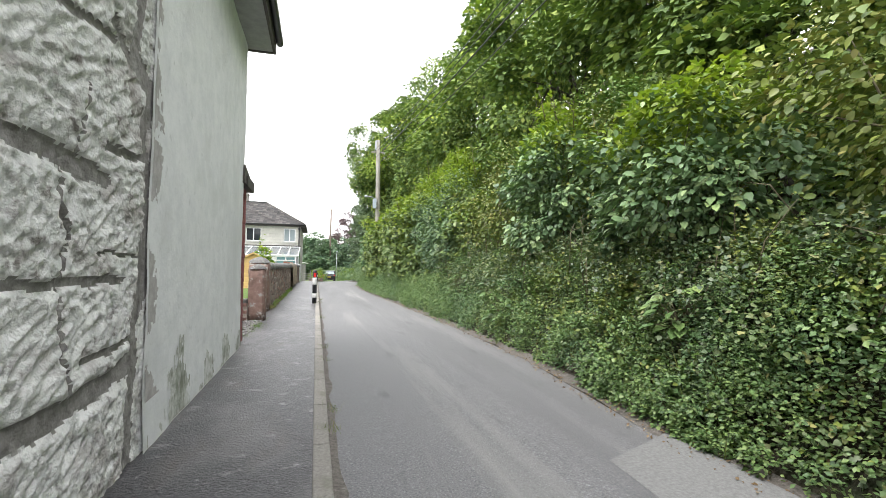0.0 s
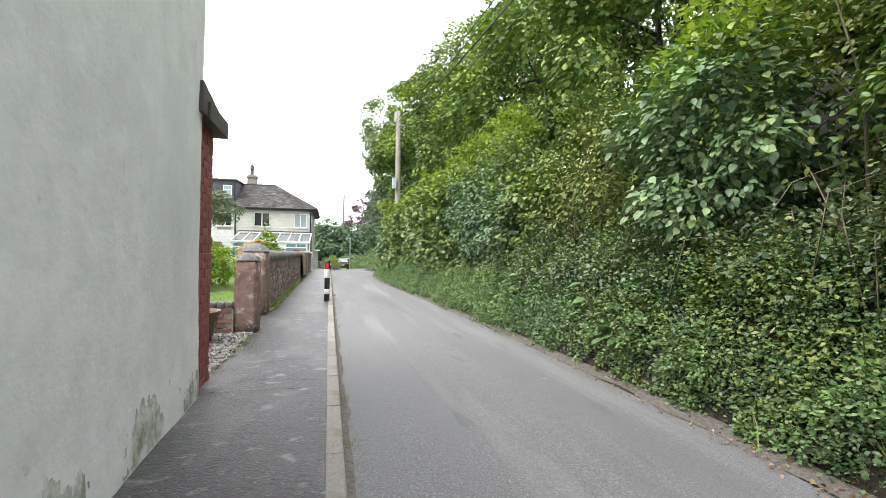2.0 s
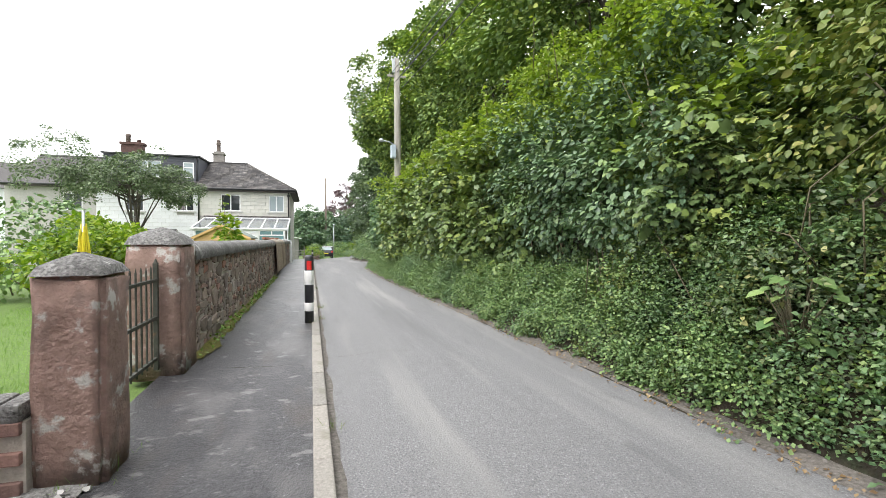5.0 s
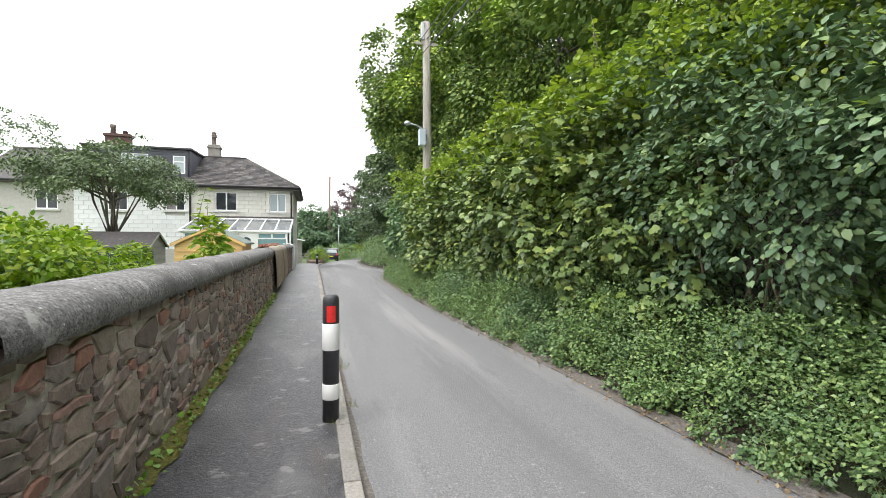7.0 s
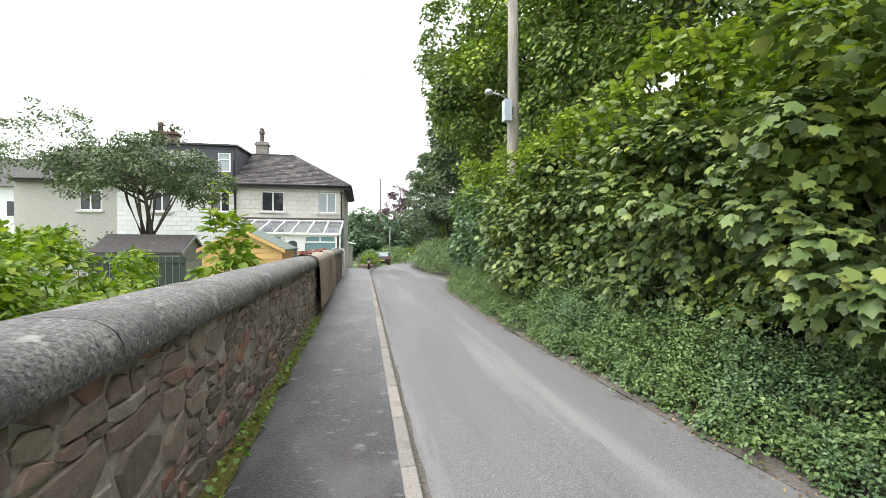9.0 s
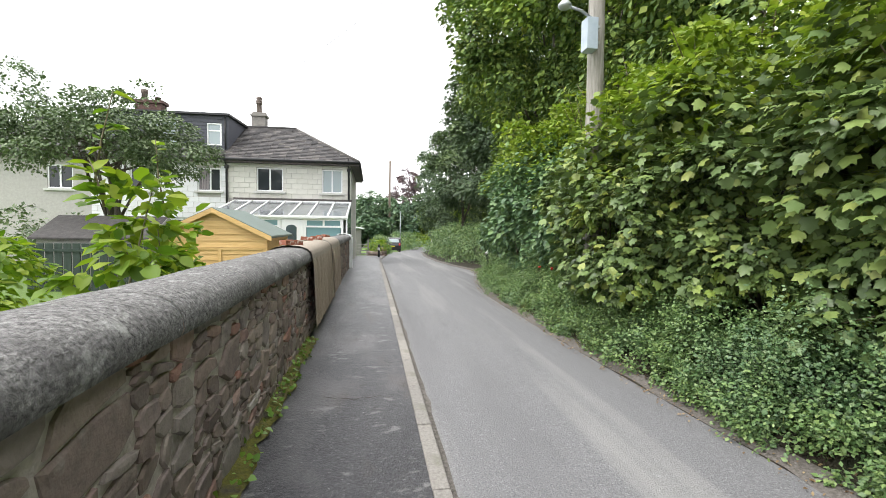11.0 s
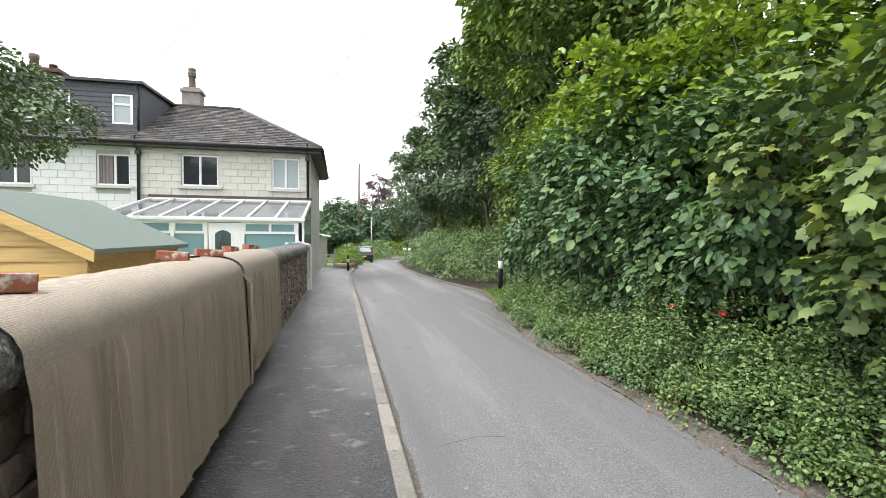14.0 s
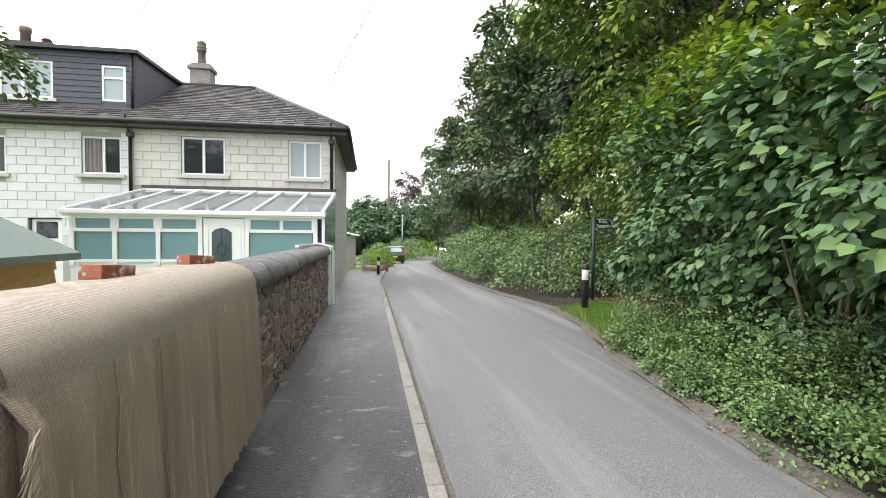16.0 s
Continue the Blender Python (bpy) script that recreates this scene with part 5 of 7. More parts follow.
def sill(parent, x0, x1, z, y=None):
    y = HY if y is None else y
    part("window_sill", Bag().box(x0 - 0.12, x1 + 0.12, y - 0.07, y + 0.05, z - 0.1, z - 0.002, 0.01), M_SILL, parent)


for h, split, mat_ in ((W_MAIN[0], -5.08, M_PANE), (W_MAIN[1], -2.3, M_PANE_PALE)):
    window(house, *h, HY + 0.06, split, mat_)
    sill(house, h[0], h[1], h[2])
for h, split, mat_ in ((W_NEXT[0], -7.65, M_PANE), (W_NEXT[1], -10.45, M_PANE), (W_NEXT[2], -13.7, M_PANE)):
    window(neighbour, *h, HY + 0.06, split, mat_)
    sill(neighbour, h[0], h[1], h[2])
part("curtain", Bag().grid(lambda x, z: (x, HY + 0.085 + 0.012 * math.sin(x * 60), z), spaced(-8.1, -7.72, 0.02), [3.14, 4.04]), M_CURTAIN, neighbour, "grey curtain behind the glass")
part("door", Bag().box(-9.46, -8.72, HY + 0.1, HY + 0.15, -0.25, 1.83, 0.01), M_PVC, neighbour, "white door")
part("door_light", Bag().box(-9.35, -8.83, HY + 0.092, HY + 0.1, 1.3, 1.75), M_PANE, neighbour)

# roof: main hip, slates laid in courses
RZ, RY0, RX = 6.72, 41.1, -4.5
E0, EX = 36.98, -1.08
roofbag = Bag().add([(HX0, E0, EAVE), (EX, E0, EAVE), (EX, HB + 0.3, EAVE), (HX0, HB + 0.3, EAVE), (HX0, RY0, RZ), (RX, RY0, RZ)], [(0, 1, 5, 4), (1, 2, 5), (2, 3, 4, 5), (0, 4, 3), (0, 3, 2, 1)])
part("roof", roofbag, M_SLATE, house)
part("gutter", Bag().tube([(HX0, E0 - 0.05, EAVE - 0.03), (EX + 0.05, E0 - 0.05, EAVE - 0.03)], 0.06, 8).tube([(EX + 0.04, E0 - 0.05, EAVE - 0.03), (EX + 0.04, HB + 0.3, EAVE - 0.03)], 0.06, 8), M_BLACKPIPE, house, smooth=True)
part("fascia", Bag().box(HX0, EX - 0.02, E0 + 0.0, E0 + 0.03, EAVE - 0.17, EAVE - 0.004).box(EX - 0.03, EX, E0, HB + 0.3, EAVE - 0.17, EAVE - 0.004), M_FASCIA, house)
part("soffit", Bag().box(HX0, EX - 0.03, E0 + 0.03, HY + 0.02, EAVE - 0.16, EAVE - 0.14).box(HX1 - 0.03, EX - 0.03, HY, HB + 0.27, EAVE - 0.16, EAVE - 0.14), M_FASCIA, house)
for x, zb, who in ((HX1 - 0.09, -0.35, house), (HXM, 2.35, neighbour)):
    part("downpipe", Bag().tube([(x, E0 - 0.02, EAVE + 0.14), (x, E0 - 0.0, EAVE - 0.12), (x, HY - 0.06, EAVE - 0.34), (x, HY - 0.06, zb)], 0.045, 10).box(x - 0.08, x + 0.08, HY - 0.14, HY - 0.01, EAVE - 0.42, EAVE - 0.28, 0.01), M_BLACKPIPE, who, "black cast downpipe", smooth=True)
part("ridge_tiles", Bag().tube([(HX0, RY0, RZ + 0.01), (RX, RY0, RZ + 0.01)], 0.09, 8).tube([(RX, RY0, RZ + 0.01), (EX, E0, EAVE + 0.03)], 0.075, 8), M_SLATE, house, smooth=True)
chim = part("chimney", Bag().box(-6.8, -6.1, 41.2, 41.8, 6.3, 7.35, 0.02).box(-6.86, -6.04, 41.14, 41.86, 7.35, 7.48, 0.02).box(-6.78, -6.12, 41.22, 41.78, 7.48, 7.58, 0.02), M_CHIMNEY, house, "rendered chimney stack")
part("chimney_pot", Bag().lathe(-6.48, 41.5, [(0.15, 7.56), (0.14, 7.7), (0.13, 8.05), (0.17, 8.07), (0.17, 8.12), (0.14, 8.14), (0.17, 8.18), (0.17, 8.24), (0.12, 8.26), (0.15, 8.32), (0.15, 8.4), (0.08, 8.44)], 14), M_POT, chim, smooth=True)
chim = part("chimney", Bag().box(-12.5, -11.2, 41.2, 41.8, 6.3, 7.75, 0.02).box(-12.58, -11.12, 41.12, 41.88, 7.75, 7.92, 0.02), M_CHIMBRICK, neighbour, "sooty red brick chimney stack")
part("chimney_pot", Bag().lathe(-12.15, 41.5, [(0.16, 7.9), (0.14, 8.3), (0.17, 8.32), (0.17, 8.5), (0.1, 8.52)], 12), M_POT, chim, smooth=True)
part("chimney_pot", Bag().lathe(-11.5, 41.5, [(0.14, 7.9), (0.13, 8.08), (0.16, 8.1), (0.1, 8.15)], 12), M_CHIMBRICK, chim, smooth=True)

# flat-roofed dormer in dark cladding
DX0, DX1, DY, DZ0, DZ1 = -12.3, -7.03, 37.85, 4.95, 6.55
W_D = [(-10.5, -9.17, 5.2, 6.24), (-7.94, -7.31, 5.2, 6.2)]
dorm = part("dormer", wall_with_holes(DX0, DX1, DZ0, DZ1, W_D, DY + 0.02, DY + 0.15).prism([(DY + 0.15, DZ0), (DY + 0.15, DZ1), (RY0 + 0.2, DZ1 + 0.1), (RY0 + 0.2, RZ - 0.1)], "x", DX1 - 0.12, DX1).prism([(DY + 0.15, DZ0), (DY + 0.15, DZ1), (RY0 + 0.2, DZ1 + 0.1), (RY0 + 0.2, RZ - 0.1)], "x", DX0, DX0 + 0.12), M_DORMER, neighbour, "dormer clad in dark slate-blue boards")
for i in range(10):
    z = DZ0 + 0.16 * i
    for a, b in ((DX0, W_D[0][0]), (W_D[0][1], W_D[1][0]), (W_D[1][1], DX1)) if 5.1 < z + 0.1 < 6.25 else ((DX0, DX1),):
        part("cladding_board", Bag().prism([(DY + 0.022, z), (DY - 0.004, z), (DY + 0.012, z + 0.152), (DY + 0.022, z + 0.152)], "x", a + 0.002, b - 0.002), M_DORMER, neighbour)
part("dormer_roof", Bag().prism([(DY - 0.16, DZ1), (DY - 0.16, DZ1 + 0.09), (RY0 + 0.2, DZ1 + 0.22), (RY0 + 0.2, DZ1 + 0.12)], "x", DX0 - 0.1, DX1 + 0.1), M_BLACKPIPE, neighbour)
window(neighbour, *W_D[0], DY + 0.02, -9.92, M_PANE_PALE)
window(neighbour, *W_D[1], DY + 0.02, -7.35, M_PANE_PALE, bars=((-7.9, -7.36, 5.86),))
sill(neighbour, W_D[0][0], W_D[0][1], W_D[0][2], DY)
part("dormer_downpipe", Bag().tube([(DX1 - 0.12, DY - 0.04, DZ1), (DX1 - 0.1, DY - 0.04, DZ0 + 0.05)], 0.035, 8), M_BLACKPIPE, neighbour, smooth=True)

# conservatory
CY, CX0, CX1 = 33.8, -6.6, -1.42
con = thing("conservatory", (-4, 35, -0.2), "white plastic lean-to conservatory with frosted panes", "conservatory")
part("sole_wall", Bag().box(CX0 + 0.1, CX1 - 0.1, CY + 0.02, CY + 0.14, -0.4, 0.86), M_PVC, con)
part("gutter_beam", Bag().box(CX0 - 0.02, CX1, CY - 0.06, CY + 0.1, 1.82, 1.9, 0.012).box(CX0 - 0.04, CX1 + 0.03, CY - 0.12, CY - 0.03, 1.86, 1.96, 0.02), M_PVC, con)
for x in (CX0 + 0.14, -5.66, -4.83, -4.0, -3.06, -1.62):
    part("mullion", Bag().box(x - 0.045, x + 0.045, CY - 0.01, CY + 0.1, 0.8, 1.82, 0.008), M_PVC, con)
for a, b in ((CX0 + 0.185, -5.705), (-5.615, -4.875), (-4.785, -4.045), (-3.015, -1.665)):
    part("top_rail", Bag().box(a, b, CY, CY + 0.07, 1.77, 1.82), M_PVC, con)
    part("bottom_rail", Bag().box(a, b, CY, CY + 0.07, 0.86, 0.92), M_PVC, con)
    fr = part("transom", Bag().box(a, b, CY, CY + 0.07, 1.5, 1.57), M_PVC, con)
    mids = [a, (a + b) / 2, b] if b - a > 1 else [a, b]
    for p, q in zip(mids, mids[1:]):
        part("frosted_pane", Bag().box(p + 0.03, q - 0.03, CY + 0.03, CY + 0.045, 1.57, 1.77), M_FROST, fr)
        for e in (p, q - 0.035):
            part("sash", Bag().box(e, e + 0.035, CY - 0.01, CY + 0.05, 1.57, 1.77), M_PVC, fr)
    part("frosted_pane", Bag().box(a + 0.02, b - 0.02, CY + 0.03, CY + 0.045, 0.92, 1.5), M_FROST, fr)
door = part("door", Bag().box(-3.93, -3.1, CY - 0.02, CY + 0.05, -0.15, 1.8, 0.01), M_PVC, con, "white panelled door with oval leaded glass")
part("door_glass", Bag().prism([(-3.76, 0.75), (-3.36, 0.75), (-3.36, 1.5), (-3.44, 1.57), (-3.56, 1.6), (-3.68, 1.57), (-3.76, 1.5)], "y", CY - 0.032, CY - 0.022), M_DOORGLASS, door)
part("door_lead", Bag().tube([(-3.56 + 0.09 * math.cos(a * 0.5236), CY - 0.036, 1.15 + 0.12 * math.sin(a * 0.5236)) for a in range(13)], 0.008, 5).tube([(-3.56, CY - 0.036, 0.8), (-3.56, CY - 0.036, 1.55)], 0.005, 5), M_BLACKPIPE, door)
part("door_moulding", Bag().box(-3.86, -3.17, CY - 0.03, CY - 0.02, 1.66, 1.69).box(-3.86, -3.83, CY - 0.03, CY - 0.02, 0.3, 1.69).box(-3.2, -3.17, CY - 0.03, CY - 0.02, 0.3, 1.69), M_PVC, door)
part("roof_panel", Bag().add([(CX0, CY - 0.03, 1.93), (CX1, CY - 0.03, 1.93), (CX1, HY + 0.0, 2.66), (CX0, HY + 0.0, 2.66), (CX0, CY - 0.03, 1.945), (CX1, CY - 0.03, 1.945), (CX1, HY, 2.675), (CX0, HY, 2.675)], [(0, 1, 2, 3), (7, 6, 5, 4), (0, 4, 5, 1), (1, 5, 6, 2), (3, 7, 4, 0)]), M_ROOFGLASS, con, "grubby clear roof panels")
for i in range(8):
    x = CX0 + 0.03 + i * (CX1 - CX0 - 0.06) / 7
    part("rafter", Bag().prism([(CY - 0.06, 1.91), (CY - 0.06, 1.985), (HY, 2.72), (HY, 2.62)], "x", x - 0.035, x + 0.035), M_PVC, con)
part("ridge_flashing", Bag().box(CX0 - 0.05, CX1 + 0.02, HY - 0.1, HY + 0.015, 2.68, 2.8, 0.02), M_FASCIA, con, "dark lead flashing")
part("ridge_bar", Bag().box(CX0, CX1, HY - 0.14, HY - 0.1, 2.62, 2.7), M_PVC, con)
part("side_frame", Bag().box(CX1 - 0.06, CX1, CY - 0.02, CY + 0.06, -0.4, 1.9).prism([(CY + 0.06, 1.86), (CY + 0.06, 1.93), (HY, 2.66), (HY, 2.58)], "x", CX1 - 0.06, CX1), M_PVC, con)
part("side_panel", Bag().prism([(CY + 0.06, -0.4), (CY + 0.06, 1.86), (HY, 2.6), (HY, -0.6)], "x", CX1 - 0.05, CX1 - 0.01), M_PANE_PALE, con)
part("end_flashing", Bag().prism([(30.9, 1.27), (30.9, 1.31), (33.9, 1.27), (33.95, 1.2)], "x", -1.62, -1.56).tube([(-1.6, 33.7, 1.28), (-1.28, 33.82, 1.2)], 0.03, 8), M_PVC, con, "white plastic flashing strip")
part("waste_pipe", Bag().tube([(-1.27, 33.85, 1.2), (-1.24, 33.87, 1.1), (-1.24, 33.87, -0.12), (-1.2, 33.84, -0.15)], 0.034, 10).box(-1.37, -1.28, 33.76, 33.84, -0.1, 1.17), M_PVC, con, "white plastic waste pipe", smooth=False)

# ---- garden sheds ----
def shed(name, label, x0, x1, y0, y1, zf, ze, zp, wall_m, roof_m, over=0.1):
    ob = thing(name, ((x0 + x1) / 2, (y0 + y1) / 2, zf), label, "shed", "garden sheds")
    xm = (x0 + x1) / 2
    part("frame", Bag().prism([(x0 + 0.02, zf), (x1 - 0.02, zf), (x1 - 0.02, ze), (xm, zp - 0.02), (x0 + 0.02, ze)], "y", y0 + 0.02, y1 - 0.02), wall_m, ob)
    bh, z, i = 0.125, zf, 0
    while z < zp - 0.04:
        zt = z + bh
        def half(zz):
            return (x1 - x0) / 2 if zz <= ze else max(0.0, (x1 - x0) / 2 * (zp - zz) / (zp - ze))
        a, b = half(z), half(zt)
        if a > 0.05:
            bag = Bag().add([(xm - a, y0 + 0.019, z), (xm + a, y0 + 0.019, z), (xm + b, y0 + 0.019, zt), (xm - b, y0 + 0.019, zt), (xm - a, y0 - 0.012, z), (xm + a, y0 - 0.012, z), (xm + b, y0 + 0.006, zt), (xm - b, y0 + 0.006, zt)],
                            [(0, 3, 2, 1), (4, 5, 6, 7), (0, 1, 5, 4), (1, 2, 6, 5), (2, 3, 7, 6), (3, 0, 4, 7)])
            part("board", bag, wall_m, ob)
        if z < ze - 0.05:
            part("board", Bag().add([(x1 - 0.019, y0 + 0.02, z), (x1 - 0.019, y1, z), (x1 - 0.019, y1, zt), (x1 - 0.019, y0 + 0.02, zt), (x1 + 0.012, y0 + 0.02, z), (x1 + 0.012, y1, z), (x1 - 0.005, y1, zt), (x1 - 0.005, y0 + 0.02, zt)],
                           [(0, 3, 2, 1), (4, 5, 6, 7), (0, 1, 5, 4), (1, 2, 6, 5), (2, 3, 7, 6), (3, 0, 4, 7)]), wall_m, ob)
        z = zt
        i += 1
    s = (zp - ze) / ((x1 - x0) / 2)
    for sx, xe in ((-1, x0 - over), (1, x1 + over)):
        zz = ze - s * over
        part("roof_slope", Bag().prism([(xe, zz), (xm, zp), (xm, zp + 0.045), (xe, zz + 0.045)], "y", y0 - over, y1 + over), roof_m, ob)
        part("bargeboard", Bag().prism([(xe, zz - 0.06), (xm, zp - 0.06), (xm, zp + 0.03), (xe, zz + 0.03)], "y", y0 - over - 0.02, y0 - over), wall_m, ob)
    return ob


sh = shed("garden_shed", "new yellow pine garden shed with green felt roof", -4.42, -2.47, 24.42, 26.6, -0.25, 1.36, 1.84, M_PINE, M_GREENFELT)
part("brace", Bag().box(-3.36, -3.3, 24.39, 24.42, -0.2, 1.12).box(-4.35, -2.55, 24.392, 24.412, 1.08, 1.12), M_PINE, sh)
old_shed = shed("garden_shed", "old silvered grey timber shed with slate roof", -8.7, -6.5, 28.0, 30.6, -0.3, 1.18, 1.72, M_GREYBOARD, M_SLATE)
old_shed.rotation_euler = (0, 0, radians(90))
fence = thing("trellis_fence", (-7.3, 27.6, -0.1), "dark green slatted fence panel beside the shed", "fence")
for i in range(14):
    x = -8.7 + i * 0.2
    part("slat", Bag().box(x, x + 0.17, 27.6, 27.63, -0.2, 1.05, 0.006), M_GREENFENCE, fence)
for z in (0.1, 0.85):
    part("rail", Bag().box(-8.7, -5.93, 27.57, 27.6, z, z + 0.07), M_GREENFENCE, fence)

# folded yellow rotary clothes line
dryer = thing("rotary_clothes_line", (-3.75, 13.9, 0.0), "folded rotary clothes line with bright yellow cords", "clothes line")
part("pole", Bag().tube([(-3.75, 13.9, -0.1), (-3.75, 13.9, 1.75)], 0.022, 8), M_GALV, dryer, smooth=True)
bag = Bag()
yr = np.random.default_rng(3)
for i in range(26):
    a, r = yr.uniform(0, 6.28), yr.uniform(0.02, 0.06)
    z0, z1 = yr.uniform(0.3, 0.55), yr.uniform(1.25, 1.55)
    part("cord", Bag().tube([(-3.75 + r * math.cos(a), 13.9 + r * math.sin(a), z1), (-3.75 + 2.2 * r * math.cos(a), 13.9 + 2.2 * r * math.sin(a), (z0 * 2 + z1) / 3), (-3.75 + 1.2 * r * math.cos(a), 13.9 + 1.2 * r * math.sin(a), z0)], 0.011, 4), M_YELLOW, dryer)

# ---- beyond the house: gate, stone planter, parked car, greenhouse ----
fg = thing("garden_gate", (-1.0, 48.5, -0.5), "grey timber five-bar garden gate across the path", "gate")
for x in (-1.55, -0.7):
    part("gate_post", Bag().box(x - 0.05, x + 0.05, 48.4, 48.5, -0.7, 0.65, 0.01), M_GREYBOARD, fg)
for i in range(4):
    part("bar", Bag().box(-1.5, -0.75, 48.43, 48.46, -0.4 + 0.22 * i, -0.33 + 0.22 * i), M_GREYBOARD, fg)
part("brace", Bag().tube([(-1.48, 48.42, -0.35), (-0.78, 48.42, 0.35)], 0.025, 6), M_GREYBOARD, fg)
planter = thing("stone_planter", (0.0, 49, -0.6), "low rubble stone bed overgrown with plants", "planter")
prng = np.random.default_rng(21)
for i in range(34):
    a = i * 0.42
    row = i // 15
    x, y = -0.1 + 0.58 * math.cos(a), 49.2 + 1.3 * math.sin(a)
    bag = Bag().box(x - 0.17, x + 0.17, y - 0.15, y + 0.15, -0.62 + 0.22 * row, -0.41 + 0.22 * row, 0.05)
    part("stone", bag, M_STONE_ONE, planter)
gh = thing("greenhouse", (-1.9, 53, -0.7), "small grey lean-to shed with a white roof edge", "greenhouse")
part("wall", Bag().box(-2.9, -1.3, 52.5, 54.5, -0.9, 1.35), M_GREYBOARD, gh)
part("roof", Bag().prism([(-3.0, 1.75), (-1.05, 1.35), (-1.05, 1.42), (-3.0, 1.83)], "y", 52.3, 54.7), M_PVC, gh)

car = thing("parked_car", (1.15, 62.5, -0.95), "dark parked hatchback seen from behind", "car")
cz = road_z(62) - 0.07
body = [(60.6, 0.25), (60.55, 0.7), (60.75, 0.95), (61.0, 1.38), (61.5, 1.45), (62.8, 1.42), (63.6, 0.98), (64.6, 0.82), (64.7, 0.3)]
part("body", Bag().prism([(y, z + cz) for y, z in body], "x", 0.75, 2.4), M_CARPAINT, car)
part("rear_window", Bag().add([(0.9, 60.76, cz + 1.0), (2.25, 60.76, cz + 1.0), (2.15, 60.97, cz + 1.34), (1.0, 60.97, cz + 1.34)], [(0, 1, 2, 3)]), M_PANE_PALE, car)
for x in (0.82, 2.18):
    part("tail_light", Bag().box(x, x + 0.16, 60.52, 60.6, cz + 0.72, cz + 0.9, 0.02), M_REDREF, car)
part("number_plate", Bag().box(1.33, 1.83, 60.53, 60.56, cz + 0.55, cz + 0.66), M_YELLOW, car)
for x in (0.85, 2.3):
    for y in (61.2, 63.9):
        w = part("tyre", Bag().tube([(x - 0.1, y, cz + 0.31), (x + 0.1, y, cz + 0.31)], 0.31, 18), M_TYRE, car)
        part("rim", Bag().tube([(x - 0.105, y, cz + 0.31), (x + 0.105, y, cz + 0.31)], 0.19, 12), M_GALV, w)

# ---- hillside planting along the lane ----
def bank_cover(name, label, seed, y0, y1, n, kind, material, size, d0, d1, lift, category, upright=0.4, loose=0.0):
    """Low leaves that cover the bank or the verge: spread along y0..y1, d0..d1 metres in from the lane's edge."""
    rng = np.random.default_rng(seed)
    y = rng.uniform(y0, y1, n)
    d = d0 + (d1 - d0) * rng.random(n)
    x = np.array([edge_x(a) for a in y]) + d
    g = np.array([ground_at(a, b) for a, b in zip(x, y)])
    bumpy = np.array([0.5 + 0.6 * noise.noise(Vector((a * 0.9, b * 1.6, seed))) + 0.3 * noise.noise(Vector((a * 3.1, b * 3, seed))) for a, b in zip(y, d)])
    h = np.clip(bumpy, 0.08, 1.2) * lift * rng.random(n) ** 0.6 + 0.02
    pos = np.stack([x, y, g + h], 1)
    tip = np.stack([-0.7 + rng.normal(size=n) * (0.6 + loose), rng.normal(size=n) * (0.6 + loose), rng.normal(size=n) * 0.4 - 0.25 + 0.7 * loose], 1)
    nor = np.stack([-0.55 + rng.normal(size=n) * (0.35 + 0.5 * loose), rng.normal(size=n) * (0.35 + 0.5 * loose), upright + rng.random(n)], 1)
    s = size * rng.uniform(0.5, 1.25, n)
    return leaves(name, kind, pos, tip, nor, s, material, label=label, category=category, tag="stuff")


bank_cover("ivy_bank", "glossy green ivy covering the earth bank", 31, -5, 9.5, 34000, "ivy", L_IVY, 0.038, 0.12, 1.0, 0.4, "ivy")
bank_cover("bramble_bank", "yellowing brambles over the bank", 32, -5, 9, 5000, "flat", L_OLIVE, 0.055, 0.1, 1.0, 0.6, "bramble", 0.4, 0.4)
bank_cover("bank_herbs", "pale green herbs and goosegrass on the bank", 38, -5, 10, 14000, "flat", L_NETTLE, 0.05, 0.15, 1.0, 0.5, "weeds", 0.4, 0.6)
bank_cover("ivy_bank", "dark ivy under the hedge", 33, 11, 31, 7000, "ivy", L_IVY, 0.06, 0.85, 1.6, 0.35, "ivy")


def mounds(name, label, category, seed, y0, y1, step, d0, d1, r, kind, material, n, size):
    """Low rounded mounds of small leaves that crowd along the lane's edge."""
    rng = np.random.default_rng(seed)
    got = []
    y = y0
    while y < y1:
        x = edge_x(y) + rng.uniform(d0, d1)
        k = rng.uniform(0.6, 1.25)
        rr = [a * k for a in r]
        got.append(foliage(rng, (x, y, ground_at(x, y) + 0.35 * rr[2]), rr, n, 1, 0, size, 0.2, -0.5)[:4])
        y += step * rng.uniform(0.5, 1.5)
    pos, tip, nor, s = (np.concatenate([g[i] for g in got]) for i in range(4))
    return leaves(name, kind, pos, tip, nor + rng.normal(size=nor.shape) * 0.25, s, material, label=label, category=category, tag="stuff")


mounds("verge_weeds", "rounded mounds of green weeds on the lane verge", "weeds", 34, 7.4, 29.3, 0.17, 0.1, 0.45, (0.24, 0.34, 0.3), "flat", L_NETTLE, 620, 0.042)
mounds("verge_weeds", "taller green weeds under the hedge", "weeds", 39, 7.6, 29.3, 0.24, 0.5, 1.0, (0.3, 0.4, 0.45), "flat", L_NETTLE, 700, 0.048)
mounds("bank_herbs", "grey-green herbs in mounds on the bank", "weeds", 81, -4.5, 8.5, 0.26, 0.16, 0.7, (0.3, 0.4, 0.4), "flat", L_NETTLE, 620, 0.045)
